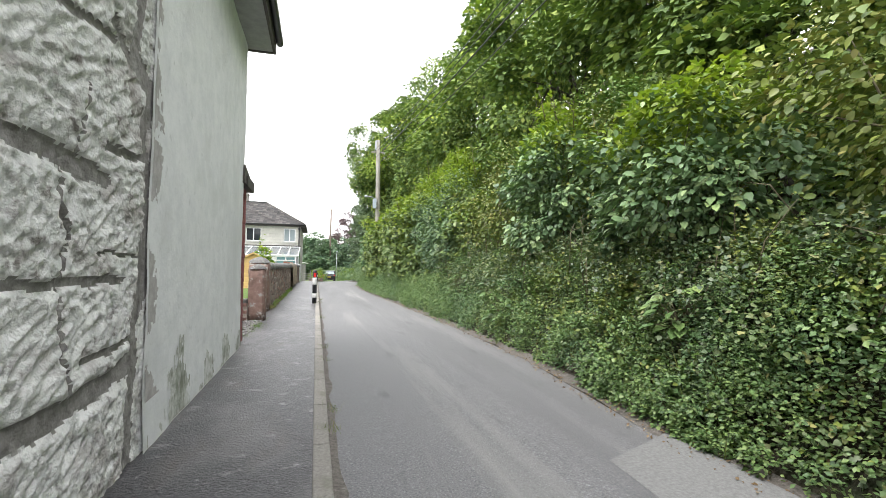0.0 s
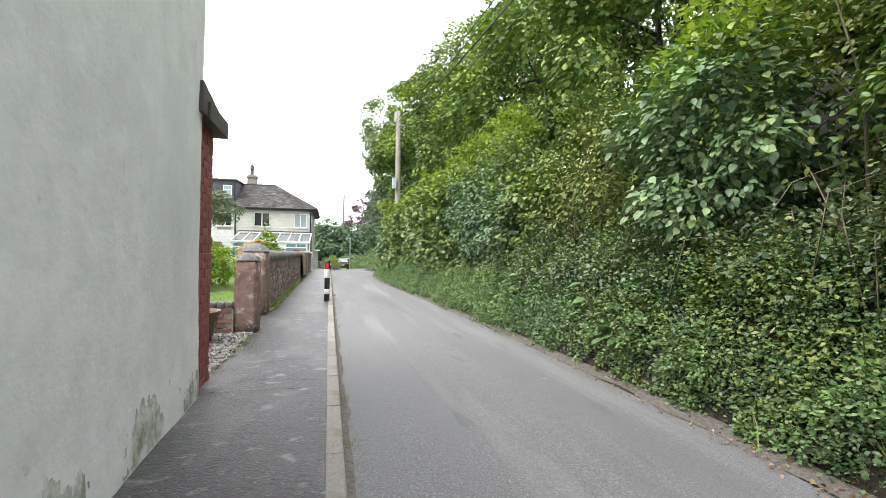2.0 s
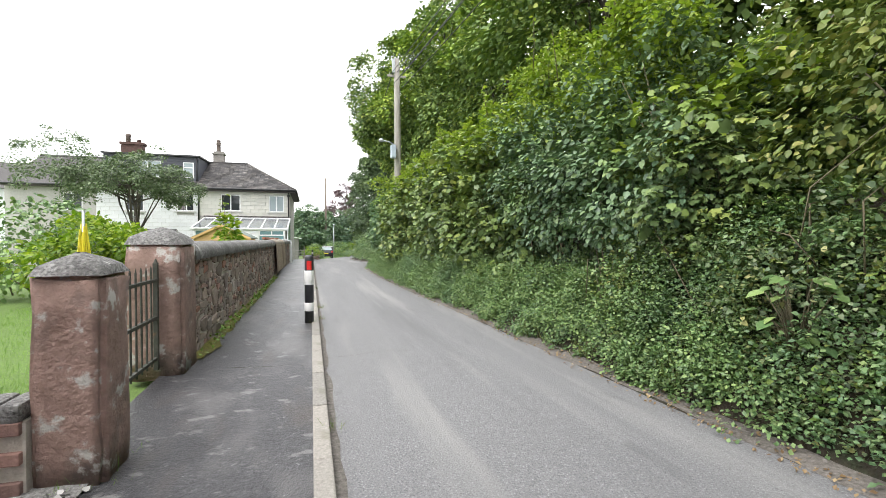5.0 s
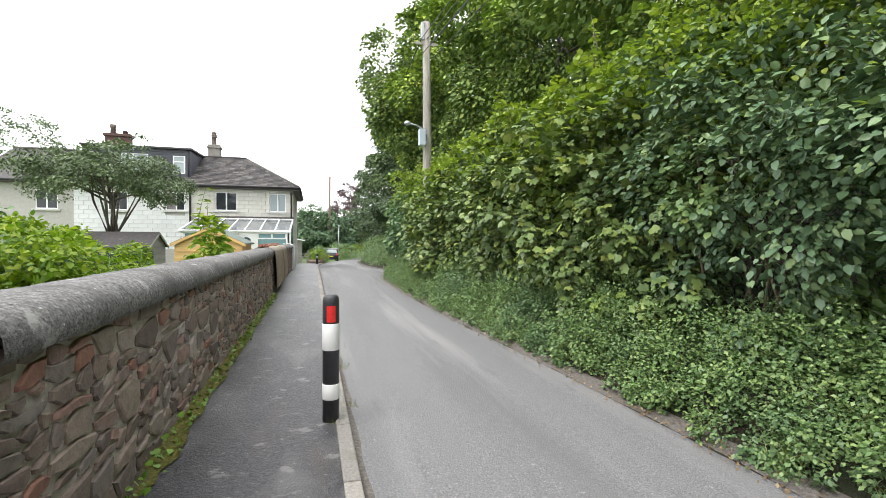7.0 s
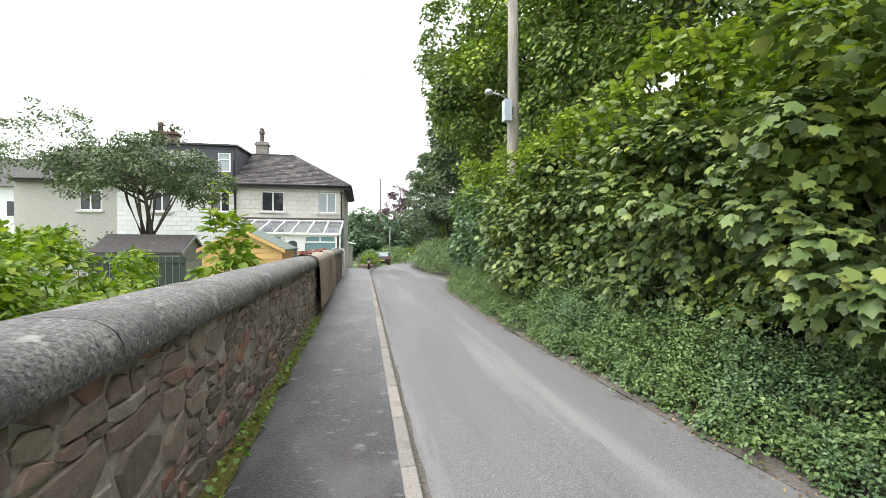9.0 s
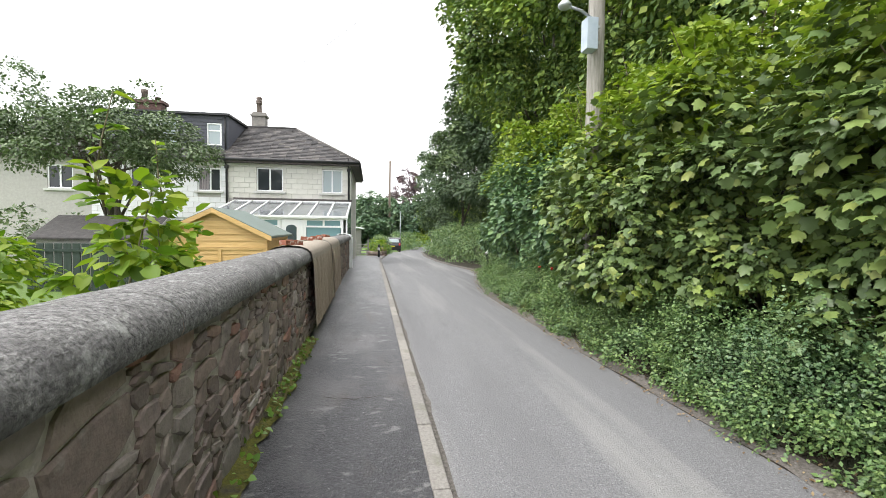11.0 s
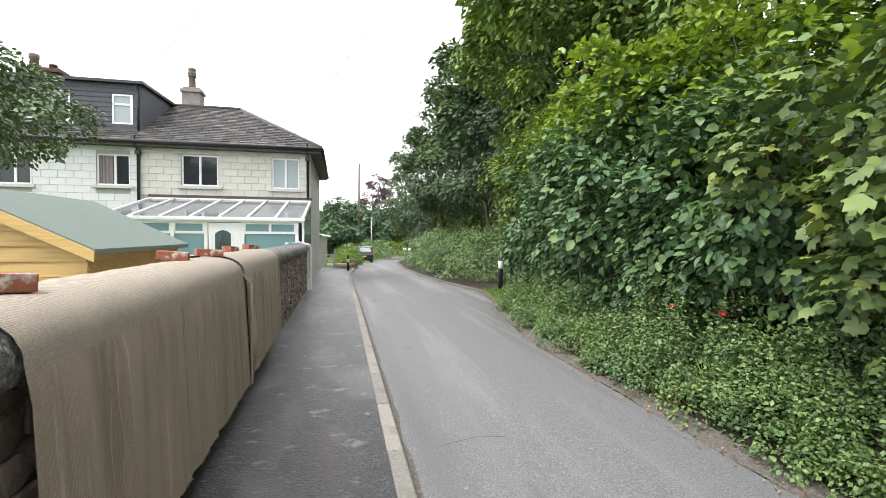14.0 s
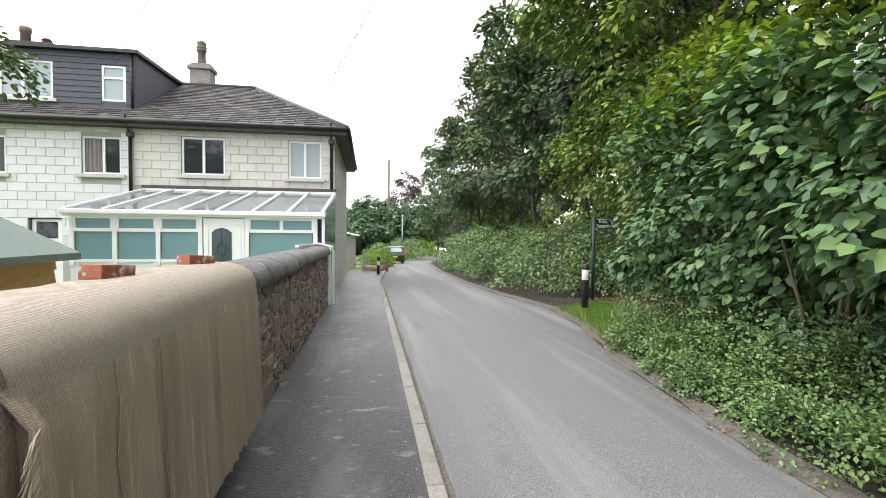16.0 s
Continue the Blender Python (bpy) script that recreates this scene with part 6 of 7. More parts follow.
mounds("ivy_bank", "mounds of glossy ivy on the bank", "ivy", 82, -4.5, 9.0, 0.2, 0.45, 0.95, (0.35, 0.45, 0.5), "ivy", L_IVY, 420, 0.046)
mounds("bramble_bank", "olive bramble sprays on the bank", "bramble", 83, -4.5, 8.5, 0.5, 0.35, 0.9, (0.3, 0.45, 0.5), "flat", L_OLIVE, 420, 0.05)



def herb_bed(name, label, seed, y0, y1, plants, per, d0, d1, h0, h1, size, material):
    """Nettles and tall herbs: each plant an upright stem with leaves set all round it."""
    rng = np.random.default_rng(seed)
    spot = rng.integers(0, max(1, plants // 9), plants)
    cy, cd = rng.uniform(y0, y1, plants), rng.uniform(d0, d1, plants)
    y = cy[spot] + rng.normal(size=plants) * 0.13
    d = np.clip(cd[spot] + rng.normal(size=plants) * 0.12, d0 * 0.5, d1 + 0.2)
    grow = rng.uniform(0.55, 1.25, plants)[spot]
    tall = np.clip(0.72 + 1.1 * np.array([noise.noise(Vector((a * 0.8, b * 2, seed))) for a, b in zip(y, d)]), 0.22, 1.3)
    h = (h0 + (h1 - h0) * rng.random(plants)) * tall * grow * np.clip(0.5 + d / 0.55, 0.45, 1.2)
    x = np.array([edge_x(a) for a in y]) + d
    z = np.array([ground_at(a, b) for a, b in zip(x, y)])
    k = rng.random((plants, per)) ** 0.75
    a = rng.uniform(0, 6.28, (plants, per))
    r = 0.015 + 0.05 * (1.1 - k) * rng.random((plants, per))
    lean = rng.normal(size=(plants, 2)) * 0.12 + np.array([-0.1, 0])
    pos = np.stack([x[:, None] + lean[:, :1] * k * h[:, None] + r * np.cos(a), y[:, None] + lean[:, 1:] * k * h[:, None] + r * np.sin(a), z[:, None] + k * h[:, None]], 2).reshape(-1, 3)
    n = len(pos)
    tip = np.stack([np.cos(a).ravel(), np.sin(a).ravel(), rng.normal(size=n) * 0.3 - 0.15], 1)
    nor = np.stack([-0.4 + rng.normal(size=n) * 0.6, rng.normal(size=n) * 0.6, np.ones(n)], 1)
    s = (size * (1.25 - 0.6 * k)).ravel() * rng.uniform(0.7, 1.2, n)
    return leaves(name, "flat", pos, tip, nor, s, material, label=label, category="weeds", tag="stuff")


herb_bed("nettle_bed", "nettles and tall herbs along the lane verge", 71, 7.6, 29.5, 2400, 44, 0.05, 1.0, 0.3, 0.85, 0.045, L_NETTLE)
herb_bed("nettle_bed", "tall pale herbs at the foot of the bank", 72, -4, 9.3, 900, 44, 0.05, 0.55, 0.25, 0.75, 0.045, L_NETTLE)
herb_bed("bank_plants", "mixed leafy plants growing out of the ivy", 73, -4, 9.5, 700, 30, 0.4, 1.1, 0.25, 0.7, 0.055, L_OLIVE)
bank_cover("verge_weeds", "straggling green weeds at the bank foot", 35, -5, 9.5, 12000, "flat", L_NETTLE, 0.038, 0.02, 0.4, 0.5, "weeds", 0.4, 0.6)
bank_cover("fallen_leaves", "brown fallen leaves along the lane edge", 36, -5, 34, 4200, "flat", L_DRY, 0.032, -0.22, 0.25, 0.02, "leaf litter", 1.2)
bank_cover("path_litter", "brown leaf litter on the footpath mouth", 37, 31.5, 33.6, 1500, "flat", L_DRY, 0.07, 0.7, 2.6, 0.03, "leaf litter", 1.2)


def grass_tufts(name, label, seed, spots, blades, h, material, spread=0.12, category="grass"):
    rng = np.random.default_rng(seed)
    c = np.array([(x, y, ground_at(x, y) if x > 1.5 or x < -1.9 else road_z(y) - 0.02) for x, y in spots])
    p = np.repeat(c, blades, 0) + np.concatenate([rng.normal(size=(len(c) * blades, 2)) * spread, np.zeros((len(c) * blades, 1))], 1)
    n = len(p)
    tip = np.stack([rng.normal(size=n) * 0.45, rng.normal(size=n) * 0.45, np.ones(n)], 1)
    return leaves(name, "blade", p, tip, rng.normal(size=(n, 3)), h * rng.uniform(0.5, 1.2, n), material, label=label, category=category, tag="stuff")


trng = np.random.default_rng(77)
grass_tufts("verge_grass", "long green grass on the verge", 41, [(edge_x(y) + trng.uniform(0.1, 0.5), y) for y in trng.uniform(-3, 32, 90)], 26, 0.3, L_GRASS, 0.07)
grass_tufts("path_grass", "short bright grass at the footpath mouth", 42, [(edge_x(y) + trng.uniform(0.1, 1.2), y) for y in trng.uniform(29.2, 32.6, 420)], 40, 0.12, L_LAWN)
grass_tufts("kerb_weeds", "tufts of grass growing beside the kerb", 43, [(0.03, 4.1), (0.04, 3.2), (0.04, 1.1), (-0.1, 12.3), (-0.05, 12.7), (0.05, 12.65), (0.05, 13.9), (0.06, 13.98), (0.03, 8.1), (0.03, 17.5), (0.03, 0.6)], 26, 0.09, L_GRASS, 0.035)
grass_tufts("lawn", "bright green lawn in the garden", 44, [(trng.uniform(-5.5, -1.9), trng.uniform(8.0, 16)) for i in range(1300)], 26, 0.07, L_LAWN, 0.11)
grass_tufts("drive_weeds", "small weeds at the edge of the drive", 45, [(-1.24 + 0.05 * trng.normal(), y) for y in trng.uniform(5.2, 8.4, 24)], 22, 0.08, L_LAWN, 0.05)
wrng = np.random.default_rng(51)
n = 420
wy_ = 10.4 + 11.0 * wrng.random(n) ** 0.8
pos = np.stack([-1.33 + 0.14 * wrng.random(n), wy_, 0.02 + 0.1 * wrng.random(n) ** 2], 1)
leaves("wall_foot_weeds", "ivy", pos, wrng.normal(size=(n, 3)) + (0.5, 0, 0.2), np.tile([0.3, 0, 1.0], (n, 1)) + wrng.normal(size=(n, 3)) * 0.4, 0.045 * wrng.uniform(0.5, 1.2, n), L_LAWN, label="small weeds growing along the wall foot", category="weeds", tag="stuff")

SHRUBS = [
    ("dogwood_shrub", "dense dark green dogwood bush on the bank", 101, (3.85, 1.2, 2.10), (0.95, 1.4, 1.05), "oval", L_DARK, 780, 9, 0.1, 0.105, 10, 0),
    ("bramble_shrub", "straggly yellow-green bramble thicket", 102, (3.95, -1.2, 2.40), (1.0, 1.5, 1.20), "oval", L_OLIVE, 630, 9, 0.13, 0.075, 14, 3),
    ("oak_sapling", "young oak with upright leafy shoots", 103, (3.90, 4.2, 2.60), (0.9, 1.1, 1.25), "oval", L_DARK, 630, 9, 0.12, 0.11, 8, 7),
    ("bramble_shrub", "yellowing bramble and clematis thicket on the bank", 104, (3.90, 6.4, 2.55), (0.95, 1.5, 1.10), "oval", L_OLIVE, 780, 9, 0.12, 0.07, 16, 2),
    ("bramble_shrub", "olive green bramble thicket with dead stems", 105, (4.55, 2.9, 3.00), (1.0, 1.6, 1.00), "oval", L_OLIVE, 570, 9, 0.13, 0.075, 12, 2),
    ("dogwood_shrub", "broad-leaved dark shrub above the ivy", 106, (3.85, 8.6, 2.00), (0.8, 1.0, 1.10), "maple", L_SYC, 431, 8, 0.13, 0.112, 6, 0),
    ("ash_sapling", "young ash with feathery bright green leaves", 107, (4.03, 9.6, 2.35), (1.1, 1.5, 2.05), "oval", L_ASH, 1300, 13, 0.13, 0.09, 10, 6),
    ("ash_sapling", "blue-green ash growth in the hedge", 108, (3.98, 12.2, 2.35), (1.05, 1.6, 2.05), "oval", L_ASH, 1200, 13, 0.13, 0.095, 8, 5),
    ("sycamore_hedge", "sycamore hedge with broad lobed leaves", 109, (3.83, 14.4, 2.23), (1.05, 1.8, 1.93), "maple", L_SYC, 1050, 10, 0.15, 0.125, 8, 6),
    ("sycamore_hedge", "sycamore hedge with yellow-green upper leaves", 110, (3.78, 17.3, 2.20), (1.1, 1.9, 1.90), "maple", L_SYC, 1125, 10, 0.15, 0.125, 8, 7),
    ("sycamore_hedge", "tall sycamore hedge with broad lobed leaves", 111, (3.78, 20.2, 2.15), (1.1, 1.9, 1.85), "maple", L_SYC, 1050, 10, 0.15, 0.120, 8, 5),
    ("elm_shrub", "young elm growth beside the telegraph pole", 112, (3.8, 23.9, 2.1), (1.1, 1.5, 1.85), "oval", L_HAZEL, 862, 10, 0.15, 0.120, 8, 4),
    ("elm_shrub", "bright green elm with drooping pointed leaves", 113, (3.73, 26.2, 2.25), (1.15, 1.7, 1.95), "oval", L_HAZEL, 1100, 10, 0.14, 0.145, 8, 5),
    ("elm_shrub", "elm bush leaning over the verge", 114, (4.08, 28.7, 2.20), (1.15, 1.4, 1.90), "oval", L_HAZEL, 950, 10, 0.14, 0.125, 8, 4),
    ("sycamore_hedge", "sycamore leaves beside the footpath", 115, (5.08, 30.2, 2.35), (1.2, 1.4, 2.05), "maple", L_SYC, 712, 9, 0.15, 0.112, 6, 3),
    ("sycamore_hedge", "sycamore leaves hiding the foot of the pole", 120, (3.42, 21.3, 1.95), (1.1, 1.8, 1.85), "maple", L_SYC, 875, 10, 0.14, 0.120, 8, 5),
    ("elm_shrub", "low elm growth over the verge", 121, (3.9, 25.0, 1.6), (0.95, 1.4, 1.4), "oval", L_HAZEL, 600, 10, 0.14, 0.13, 8, 4),
    ("bramble_hedge", "bramble thicket behind the footpath post", 122, (6.2, 34.2, 0.7), (1.6, 1.5, 1.5), "oval", L_NETTLE, 600, 9, 0.14, 0.09, 6, 0),
    ("bramble_hedge", "rounded bramble hedge beside the lane", 116, (5.25, 36.6, 0.55), (1.85, 2.6, 1.4), "oval", L_NETTLE, 1040, 8, 0.14, 0.085, 10, 0),
    ("bramble_hedge", "clipped green bramble hedge", 117, (4.95, 41.5, 0.45), (1.75, 3.3, 1.50), "oval", L_NETTLE, 1105, 8, 0.15, 0.095, 8, 0),
    ("bramble_hedge", "green hedge along the bend", 118, (5.25, 47.5, 0.20), (1.75, 3.6, 1.45), "oval", L_NETTLE, 1040, 8, 0.16, 0.11, 8, 0),
    ("bramble_hedge", "leafy hedge at the bend of the lane", 119, (6.40, 54.0, 0.10), (1.9, 4.0, 1.40), "oval", L_NETTLE, 910, 7, 0.18, 0.13, 8, 0),
]
for name, label, seed, c, r, kind, mat_, clumps, per, spread, size, stems, shoots in SHRUBS:
    shrub(name, label, "shrub", seed, c, r, kind, mat_, clumps, per, spread, size, stems, group="hedge plants", shoots=shoots)

# tall wild plants at the bank foot
def dock(x, y, seed, size, n, material, label, kind="ivy"):
    rng = np.random.default_rng(seed)
    z = ground_at(x, y)
    ob = thing("wild_plant", (x, y, z), label, "plant", "wild plants at the bank foot")
    bag = Bag()
    P, T = [], []
    for i in range(n):
        a = rng.uniform(0, 6.28)
        e = np.array([x + math.cos(a) * rng.uniform(0.08, 0.3), y + math.sin(a) * rng.uniform(0.08, 0.3), z + rng.uniform(0.12, 0.6)])
        part("stalk", Bag().tube([(x, y, z), ((x + e[0]) / 2, (y + e[1]) / 2, (z + e[2]) / 2 + 0.06), e], [0.008, 0.006, 0.003], 5), M_STEM, ob, smooth=True)
        P.append(e)
        T.append((math.cos(a), math.sin(a), -0.3))
    leaves("foliage", kind, np.array(P), np.array(T), np.tile([-0.2, 0, 1.0], (n, 1)) + rng.normal(size=(n, 3)) * 0.25, size * rng.uniform(0.6, 1.2, n), material, ob)


for i, (x, y, s, n, lab) in enumerate(((2.95, 0.4, 0.2, 26, "broad-leaved plant at the bank foot"), (3.05, 4.6, 0.24, 24, "large-leaved burdock at the bank foot"), (3.1, 5.2, 0.26, 16, "burdock with a yellowing leaf"), (3.15, 7.3, 0.2, 20, "leafy herb against the ivy"), (2.75, -1.6, 0.22, 24, "broad-leaved weed beside the lane"))):
    dock(x, y, 200 + i, s * 0.72, n + 14, L_NETTLE, lab, "oval")

def red_flower(x, y, h):
    z = ground_at(x, y)
    ob = thing("red_flower", (x, y, z), "single red flower on a thin stem in the weeds", "flower", "red flowers on the verge")
    part("stem", Bag().tube([(x, y, z), (x - 0.01, y, z + h)], [0.005, 0.003], 5), M_STEM, ob)
    part("petals", Bag().lathe(x - 0.01, y, [(0.006, z + h - 0.005), (0.028, z + h + 0.01), (0.04, z + h + 0.035), (0.034, z + h + 0.05), (0.012, z + h + 0.03)], 8), M_POPPY, ob, "bright red petals", smooth=True)


red_flower(3.0, 24.25, 0.5)
red_flower(3.0, 23.6, 0.52)

# climbing bare stems on the bank
bag = Bag()
brng = np.random.default_rng(66)
for i in range(70):
    y = brng.uniform(-4, 10)
    x = edge_x(y) + brng.uniform(0.35, 0.7)
    z = ground_at(x, y)
    e = (x + brng.uniform(-0.1, 0.7), y + brng.normal() * 0.7, z + brng.uniform(0.5, 1.4))
    m = ((x + e[0]) / 2 - brng.uniform(0, 0.25), (y + e[1]) / 2, (z + e[2]) / 2 + brng.uniform(0.1, 0.5))
    bag.tube([(x, y, z), m, e], [0.008, 0.006, 0.002], 4)
solo("bare_stems", bag, M_STEM, "bare brown bramble stems on the bank", "bramble", "stuff", True)

# woodland on the hill
TREES = [
    ((7.5, -3, 0), (7.6, -2.5, 6.6), (3.2, 3.6, 3.3), 800), ((7.2, 3, 0), (7.2, 3.2, 6.4), (3.0, 3.4, 3.0), 800), ((7.0, 9, 0), (7.0, 9.3, 6.6), (2.9, 3.4, 3.2), 800),
    ((7.2, 15, 0), (7.0, 15.2, 7.0), (3.0, 3.5, 3.4), 800), ((7.0, 21, 0), (6.9, 21.2, 7.4), (2.9, 3.5, 3.6), 850), ((6.9, 27, 0), (6.3, 26.5, 8.2), (2.9, 3.6, 4.2), 1000),
    ((6.8, 32, 0), (5.7, 31.0, 8.5), (3.5, 4.2, 4.3), 1500), ((11, 2, 0), (11, 2, 11.5), (4.2, 4.8, 4.6), 700), ((11, 11, 0), (11, 11, 12), (4.2, 4.8, 4.8), 700),
    ((11, 20, 0), (11, 20, 12.5), (4.2, 4.8, 5.0), 700), ((11, 30, 0), (10.6, 30, 12.5), (4.2, 5.0, 5.4), 750), ((8.0, 40, 0), (7.4, 39.5, 7.2), (3.1, 4.4, 4.8), 1000),
    ((9.0, 48, 0), (8.4, 48, 7.6), (3.8, 4.8, 5.4), 900), ((8.4, 60, 0), (8.2, 60, 6.5), (3.6, 5.0, 6.0), 900), ((8.5, 75, 0), (8.3, 75, 6.2), (3.2, 5.0, 6.2), 800), ((12, 60, 0), (12, 60, 9), (4.5, 5, 6), 600), ((13, 42, 0), (13, 42, 12), (4.5, 5.5, 6), 600),
    ((16, -4, 0), (16, -4, 14), (5, 5, 5), 500), ((11, -8, 0), (11, -8, 11), (4.2, 4.6, 4.6), 600),
]
for i, (foot, c, r, clumps) in enumerate(TREES):
    f = (foot[0], foot[1], ground_at(foot[0], foot[1]) - 0.1)
    # trees beyond y = 35 get the leaf colour with shade painted in
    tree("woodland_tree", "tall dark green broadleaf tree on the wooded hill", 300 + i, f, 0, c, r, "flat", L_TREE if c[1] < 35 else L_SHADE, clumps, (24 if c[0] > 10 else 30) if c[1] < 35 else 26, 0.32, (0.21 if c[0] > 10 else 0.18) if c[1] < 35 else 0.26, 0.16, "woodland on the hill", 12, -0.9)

# dense undergrowth between the hedge and the wood
for i in range(13):
    y = -5 + i * 3.3
    shrub("undergrowth", "dark leafy undergrowth on the wooded slope", "shrub", 600 + i, (5.9 + 0.25 * math.sin(i * 2.1), y, 3.4 + 0.35 * math.sin(i * 1.3)), (1.3, 2.3, 1.7), "flat", L_TREE, 520, 16, 0.22, 0.15, 3, group="hedge plants")

# garden tree, bushes and a sapling
apple = tree("apple_tree", "old spreading garden apple tree with grey-green leaves", 401, (-8.6, 30.8, -0.15), 0, (-8.5, 30.4, 3.9), (2.6, 2.0, 1.35), "oval", L_APPLE, 620, 13, 0.2, 0.1, 0.15, limbs=30, bottom=-0.6)
for k, (c, r, n) in enumerate((((-11.4, 30.2, 4.9), (1.7, 1.5, 1.4), 330), ((-6.7, 30.1, 3.5), (1.35, 1.3, 0.9), 330), ((-10.0, 30.6, 4.2), (1.6, 1.4, 1.1), 300), ((-7.6, 30.0, 4.6), (1.3, 1.3, 0.9), 240))):
    pos, tip, nor, sz, p = foliage(np.random.default_rng(450 + k), c, r, n, 13, 0.2, 0.1, 0.3, -0.8)
    leaves("crown", "oval", pos, tip, nor, sz, L_APPLE, apple)
shrub("garden_bush", "bright lime-green leafy garden bush", "shrub", 402, (-5.15, 19.4, 0.75), (1.6, 1.6, 1.1), "oval", L_LIME, 700, 10, 0.16, 0.125, 6)
shrub("garden_bush", "lime-green bush beside the lawn", "shrub", 403, (-4.9, 16.9, 0.7), (1.3, 1.3, 1.0), "oval", L_LIME, 360, 9, 0.16, 0.13, 5)
shrub("garden_sapling", "young pale green sapling in front of the shed", "shrub", 404, (-2.4, 19.1, 1.25), (0.4, 0.4, 0.7), "oval", L_LIME, 60, 7, 0.12, 0.17, 5, shoots=2)
shrub("garden_sapling", "slender pale green sapling behind the garden wall", "shrub", 411, (-2.5, 20.3, 1.2), (0.22, 0.22, 0.55), "oval", L_LIME, 22, 6, 0.1, 0.15, 2, shoots=1)
shrub("pampas_bush", "grey-white flowering shrub behind the garden", "shrub", 405, (-12, 33, 1.0), (2.0, 1.5, 1.2), "flat", L_APPLE, 260, 8, 0.2, 0.15, 5)
shrub("garden_bush", "dark shrub behind the clothes line", "shrub", 407, (-7.0, 18.5, 0.9), (2.0, 1.8, 1.3), "oval", L_DARK, 380, 8, 0.18, 0.13, 5)
shrub("planter_bush", "golden green plants in the stone bed", "shrub", 406, (0.0, 49.3, 0.1), (0.7, 1.3, 0.55), "slim", L_LIME, 160, 9, 0.1, 0.16, 0)
shrub("far_hedge", "rounded clipped dark hedge by the parked car", "shrub", 408, (3.6, 72, -0.2), (2.2, 3.5, 1.3), "flat", L_NETTLE, 300, 8, 0.2, 0.2, 0)
shrub("far_hedge", "round garden shrub beyond the planter", "shrub", 409, (0.3, 55, 0.0), (0.9, 1.6, 0.95), "flat", L_NETTLE, 260, 8, 0.16, 0.16, 0)
shrub("far_hedge", "bright green hedge at the far bend", "shrub", 410, (6.3, 84, -0.6), (2.6, 4, 1.3), "flat", L_LIME, 260, 8, 0.25, 0.25, 0)

# distant trees that close the lane
FAR = [((1.5, 100), 8.0, 5.0, L_FAR), ((-6, 96), 6.6, 5.0, L_FAR), ((-14, 90), 6, 5, L_FAR), ((9, 112), 9, 6, L_FAR), ((4.0, 88), 5.0, 4.0, L_FAR), ((-1, 84), 4.2, 3.6, L_FAR), ((9.5, 150), 18.5, 6.5, L_COPPER), ((9.5, 90), 7.5, 4.2, L_TREE), ((15, 100), 11, 6, L_TREE),
       ((-24, 100), 6, 6, L_FAR), ((-36, 95), 7, 7, L_FAR), ((20, 80), 10, 6, L_TREE), ((-5, 70), 2.6, 2.6, L_FAR), ((14, 72), 9, 5, L_TREE), ((-30, 60), 6, 5, L_FAR), ((0, 140), 12, 8, L_FAR), ((4.5, 118), 9.5, 7, L_FAR), ((-3, 112), 8.0, 7, L_FAR), ((-16, 140), 11, 9, L_FAR)]
for i, ((x, y), h, r, m) in enumerate(FAR):
    z = road_z(y) - 0.3
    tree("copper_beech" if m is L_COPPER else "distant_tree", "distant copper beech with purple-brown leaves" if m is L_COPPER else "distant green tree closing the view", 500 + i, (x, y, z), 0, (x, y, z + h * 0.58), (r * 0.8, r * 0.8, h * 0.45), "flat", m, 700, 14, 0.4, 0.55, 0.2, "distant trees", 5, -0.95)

# far terrace behind the gardens
fh = thing("distant_house", (-22, 50, -0.4), "pale rendered house with a slate roof behind the gardens", "house")
part("wall", Bag().box(-30, -17.5, 46, 54, -0.8, 5.0), M_WHITEBLOCK, fh)
part("roof", Bag().prism([(45.6, 4.95), (50, 7.4), (54.4, 4.95)], "x", -30.3, -17.2), M_SLATE, fh)
for x in (-19.6, -22.6, -26):
    w = part("window", Bag().box(x - 0.5, x + 0.5, 45.96, 45.99, 3.0, 4.1), M_PVC, fh)
    part("pane", Bag().box(x - 0.42, x + 0.42, 45.93, 45.955, 3.08, 4.02), M_PANE, w)

# ---- counted pieces: kerb stones, bricks, wall stones, blocks, slates ----
kerb = thing("kerb", (0, 0, 0), "row of weathered kerb stones", "kerb", kind="structure")
kerb_mesh = mesh_of("kerb_stone", Bag().box(-0.055, 0.055, -0.453, 0.453, -0.16, 0.003, 0.012), M_KERB)
y = -7.0
krng = np.random.default_rng(9)
while y < 49:
    ym = y + 0.4575
    dz = road_z(y + 0.915) - road_z(y)
    dx = left_x(y + 0.915) - left_x(y)
    piece("kerb_stone", kerb_mesh, kerb, pose(left_x(ym) - 0.056, ym, road_z(ym) + krng.normal() * 0.002, math.degrees(math.atan2(dz, 0.915)), krng.normal() * 0.5, -math.degrees(math.atan2(dx, 0.915))))
    y += 0.915

# red annex bricks
red_full = mesh_of("brick", Bag().box(-0.014, 0.014, -0.109, 0.109, -0.0375, 0.0375, 0.011), M_RED)
red_half = mesh_of("brick", Bag().box(-0.014, 0.014, -0.052, 0.052, -0.0375, 0.0375, 0.011), M_RED)
rrng = np.random.default_rng(13)
for row in range(31):
    z = 0.02 + row * 0.077
    spans = [(4.46, 4.565, red_half), (4.575, 4.79, red_full), (4.8, 5.03, red_full)] if row % 2 else [(4.46, 4.68, red_full), (4.69, 4.91, red_full), (4.925, 5.03, red_half)]
    for a, b, me in spans:
        piece("brick", me, annex, pose(-1.234 + rrng.normal() * 0.0018, (a + b) / 2, z + 0.006 * math.sin(a * 9), rrng.normal() * 0.8, 0, rrng.normal() * 0.4))


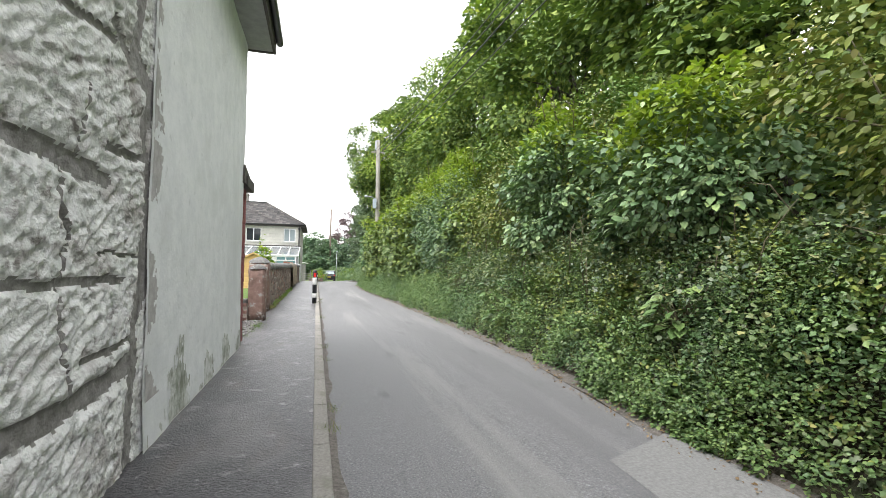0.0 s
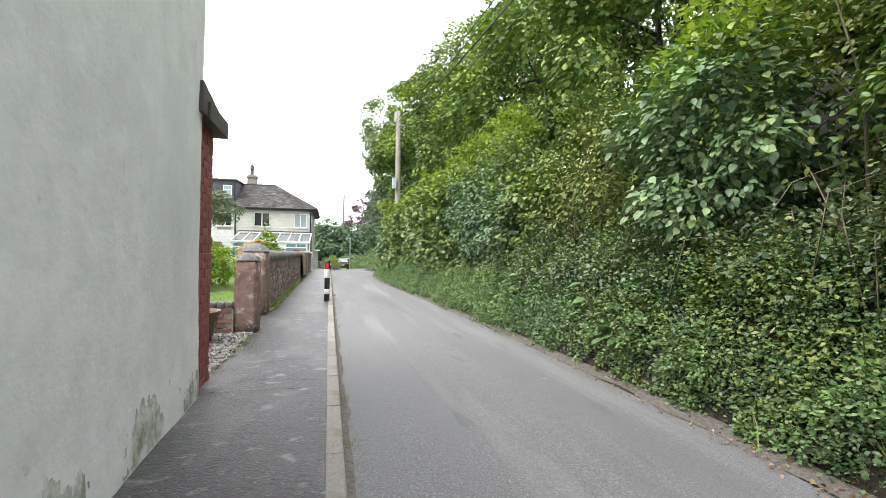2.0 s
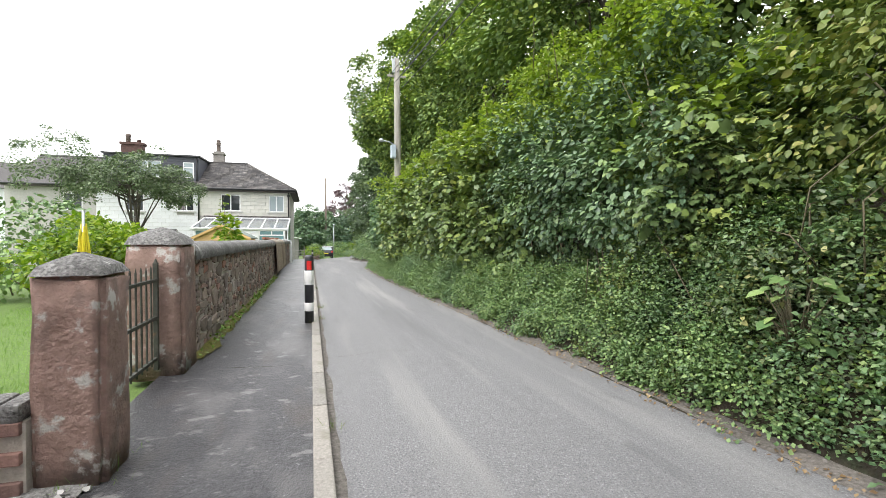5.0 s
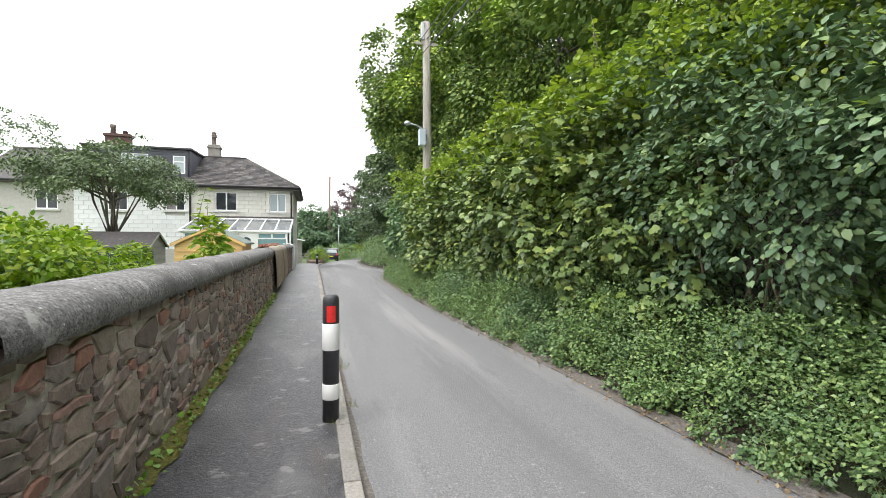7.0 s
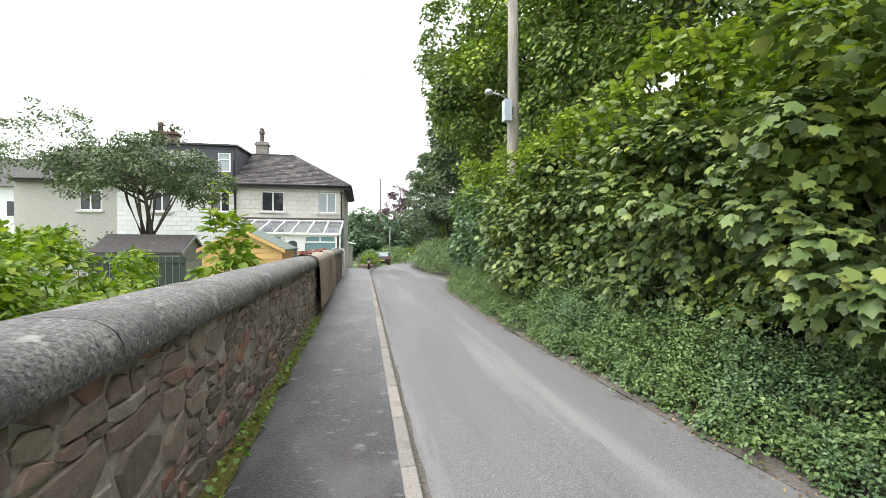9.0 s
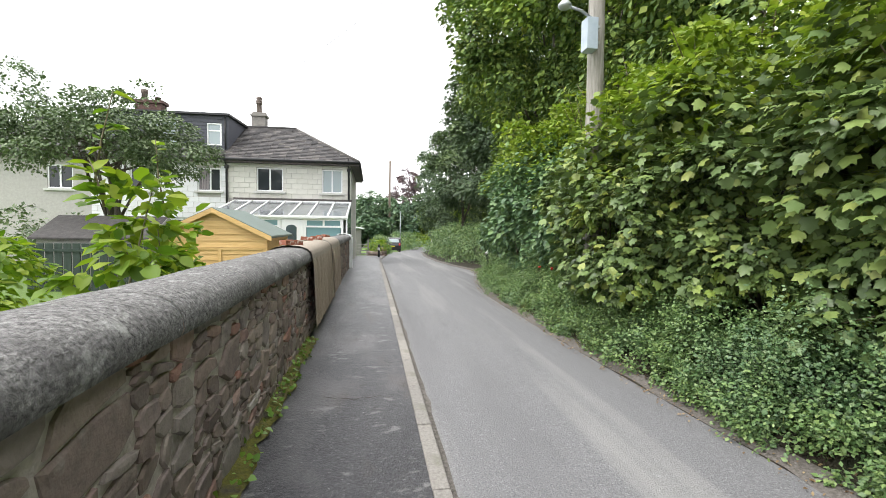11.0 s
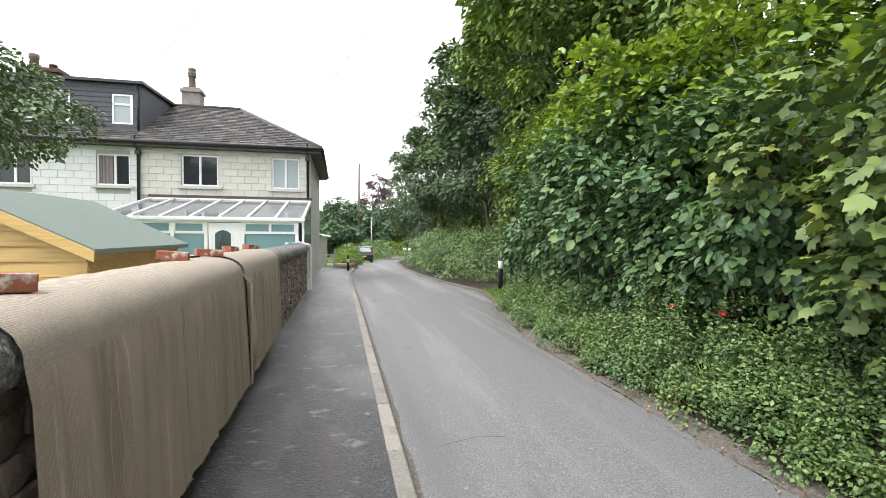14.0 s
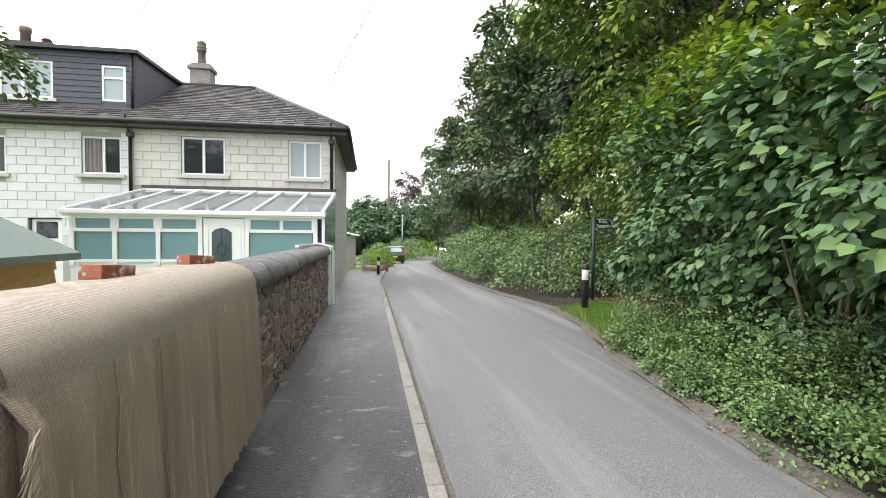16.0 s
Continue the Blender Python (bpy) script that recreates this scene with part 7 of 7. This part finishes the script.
def rubble_cells(rng, y0, y1, z0, z1):
    """Cuts the wall face into uneven cells, wider than high."""
    out, todo = [], [(y0, y1, z0, z1)]
    while todo:
        a, b, c, d = todo.pop()
        w, h = b - a, d - c
        if w > 0.5 or (w > 0.24 and w > 2.6 * h and rng.random() < 0.8):
            m = a + w * rng.uniform(0.36, 0.64)
            todo += [(a, m, c, d), (m, b, c, d)]
        elif h > 0.26 or (h > 0.13 and rng.random() < 0.62):
            m = c + h * rng.uniform(0.35, 0.65)
            todo += [(a, b, c, m), (a, b, m, d)]
        else:
            out.append((a, b, c, d))
    return out


def stone_shape(rng):
    """A lump of wall stone of unit size: an angular outline, crisp edges, a flat split face."""
    n = 7
    ang = np.linspace(0, 2 * np.pi, n, endpoint=False) + rng.uniform(0, 0.9) + rng.normal(size=n) * 0.16
    ring = []
    for a in ang:
        c, s = abs(math.cos(a)), abs(math.sin(a))
        r = min(0.5 / max(c, 1e-3), 0.5 / max(s, 1e-3)) * rng.uniform(0.86, 1.06)
        ring.append((r * math.cos(a), r * math.sin(a)))
    sy, sz = rng.normal(size=2) * 0.22
    v = [(-1.0, p, q) for p, q in ring] + [(0.35 + rng.uniform(-0.15, 0.25), p * 0.97, q * 0.97) for p, q in ring]
    v += [(0.85 + sy * p + sz * q + rng.uniform(-0.12, 0.12), p * 0.85, q * 0.85) for p, q in ring] + [(0.9 + rng.uniform(-0.15, 0.15), 0.1 * sy, 0.1 * sz)]
    f = [(k * n + i, k * n + (i + 1) % n, (k + 1) * n + (i + 1) % n, (k + 1) * n + i) for k in range(2) for i in range(n)] + [(2 * n + i, 2 * n + (i + 1) % n, 3 * n) for i in range(n)]
    return v, f


srng = np.random.default_rng(17)
shapes = [stone_shape(srng) for i in range(24)]
rest = Bag()
made = 0
cells = []
yy = WALL_A
while yy < WALL_B - 0.1:
    seg = min(2.3, WALL_B - yy)
    cells += rubble_cells(srng, yy, yy + seg, -0.03 + min(0, road_z(yy + seg)), TOP - 0.02 + 0.4 * road_z(yy + seg / 2))
    yy += seg
def warp(p):
    """Bends the straight cuts of the wall face into the uneven lines of rubble."""
    q = Vector((p[1] * 2.6, p[2] * 3.4, 0.7))
    q2 = Vector((p[1] * 7, p[2] * 8, 5.1))
    return (p[0], p[1] + 0.075 * noise.noise(q) + 0.02 * noise.noise(q2), min(TOP, p[2] + 0.06 * noise.noise(q + Vector((9, 0, 0))) + 0.02 * noise.noise(q2 + Vector((4, 4, 0)))))


for a, b, c, d in cells:
    k = srng.integers(len(shapes))
    m = pose(FACE - 0.012 + srng.uniform(-0.006, 0.006), (a + b) / 2, (c + d) / 2, srng.normal() * 5) @ Matrix.Diagonal((0.016, (b - a) + 0.006 - 0.035 * srng.random() ** 1.3, (d - c) + 0.004 - 0.026 * srng.random() ** 1.3, 1))
    verts = [warp(m @ Vector(p)) for p in shapes[k][0]]
    if a < 15.6 and made < 300:
        part("stone", Bag().add(verts, shapes[k][1]), M_STONE_ONE, garden_wall)
        made += 1
    else:
        rest.add(verts, shapes[k][1])
part("stones", rest, M_STONE_MANY, garden_wall, kind="stuff", smooth=False)

blocks(house, HXM + 0.05, HX1, 2.78, EAVE - 0.16, [(h[0], h[1], h[2] - 0.1, h[3]) for h in W_MAIN], M_CREAM)
blocks(neighbour, -12.5, HXM - 0.05, 0.9, EAVE - 0.16, [(h[0], h[1], h[2] - 0.1, h[3]) for h in W_NEXT], M_WHITEBLOCK)
side_blocks(house, HY, HB, -0.6, EAVE - 0.16, M_CREAM)

# slates on the front slope and the hip
slate_me = mesh_of("slate", Bag().add([(-0.145, 0, 0.004), (0.145, 0, 0.004), (0.145, 0.3, 0.0), (-0.145, 0.3, 0.0), (-0.142, 0, 0.034), (0.142, 0, 0.034), (0.145, 0.3, 0.012), (-0.145, 0.3, 0.012)],
                                      [(4, 5, 6, 7), (0, 1, 5, 4), (1, 2, 6, 5), (3, 0, 4, 7)]), M_SLATE_ONE)
pitch = math.atan2(RZ - EAVE, RY0 - E0)
slope = math.hypot(RZ - EAVE, RY0 - E0)
many = Bag()
count = 0
rows = int(slope / 0.2)
for r in range(rows):
    s = r * 0.2
    yv, zv = E0 + s * math.cos(pitch), EAVE + s * math.sin(pitch)
    xr = EX + (RX - EX) * s / slope
    i = 0
    x = xr - 0.16 - (0.15 if r % 2 else 0)
    while x > -13:
        m = pose(x + srng.normal() * 0.006, yv, zv + 0.006, math.degrees(pitch) - 1 + srng.normal() * 0.6, 0, srng.normal() * 1.2)
        if DX0 < x < DX1 and zv > DZ0 - 0.05:
            x -= 0.3
            continue
        if x > -5.6 and r < 16 and count < 260:
            piece("slate", slate_me, house, m)
            count += 1
        else:
            many.add([(m @ v.co)[:] for v in slate_me.vertices], [tuple(p.vertices) for p in slate_me.polygons])
        x -= 0.3
part("slates", many, M_SLATE, house, kind="stuff")
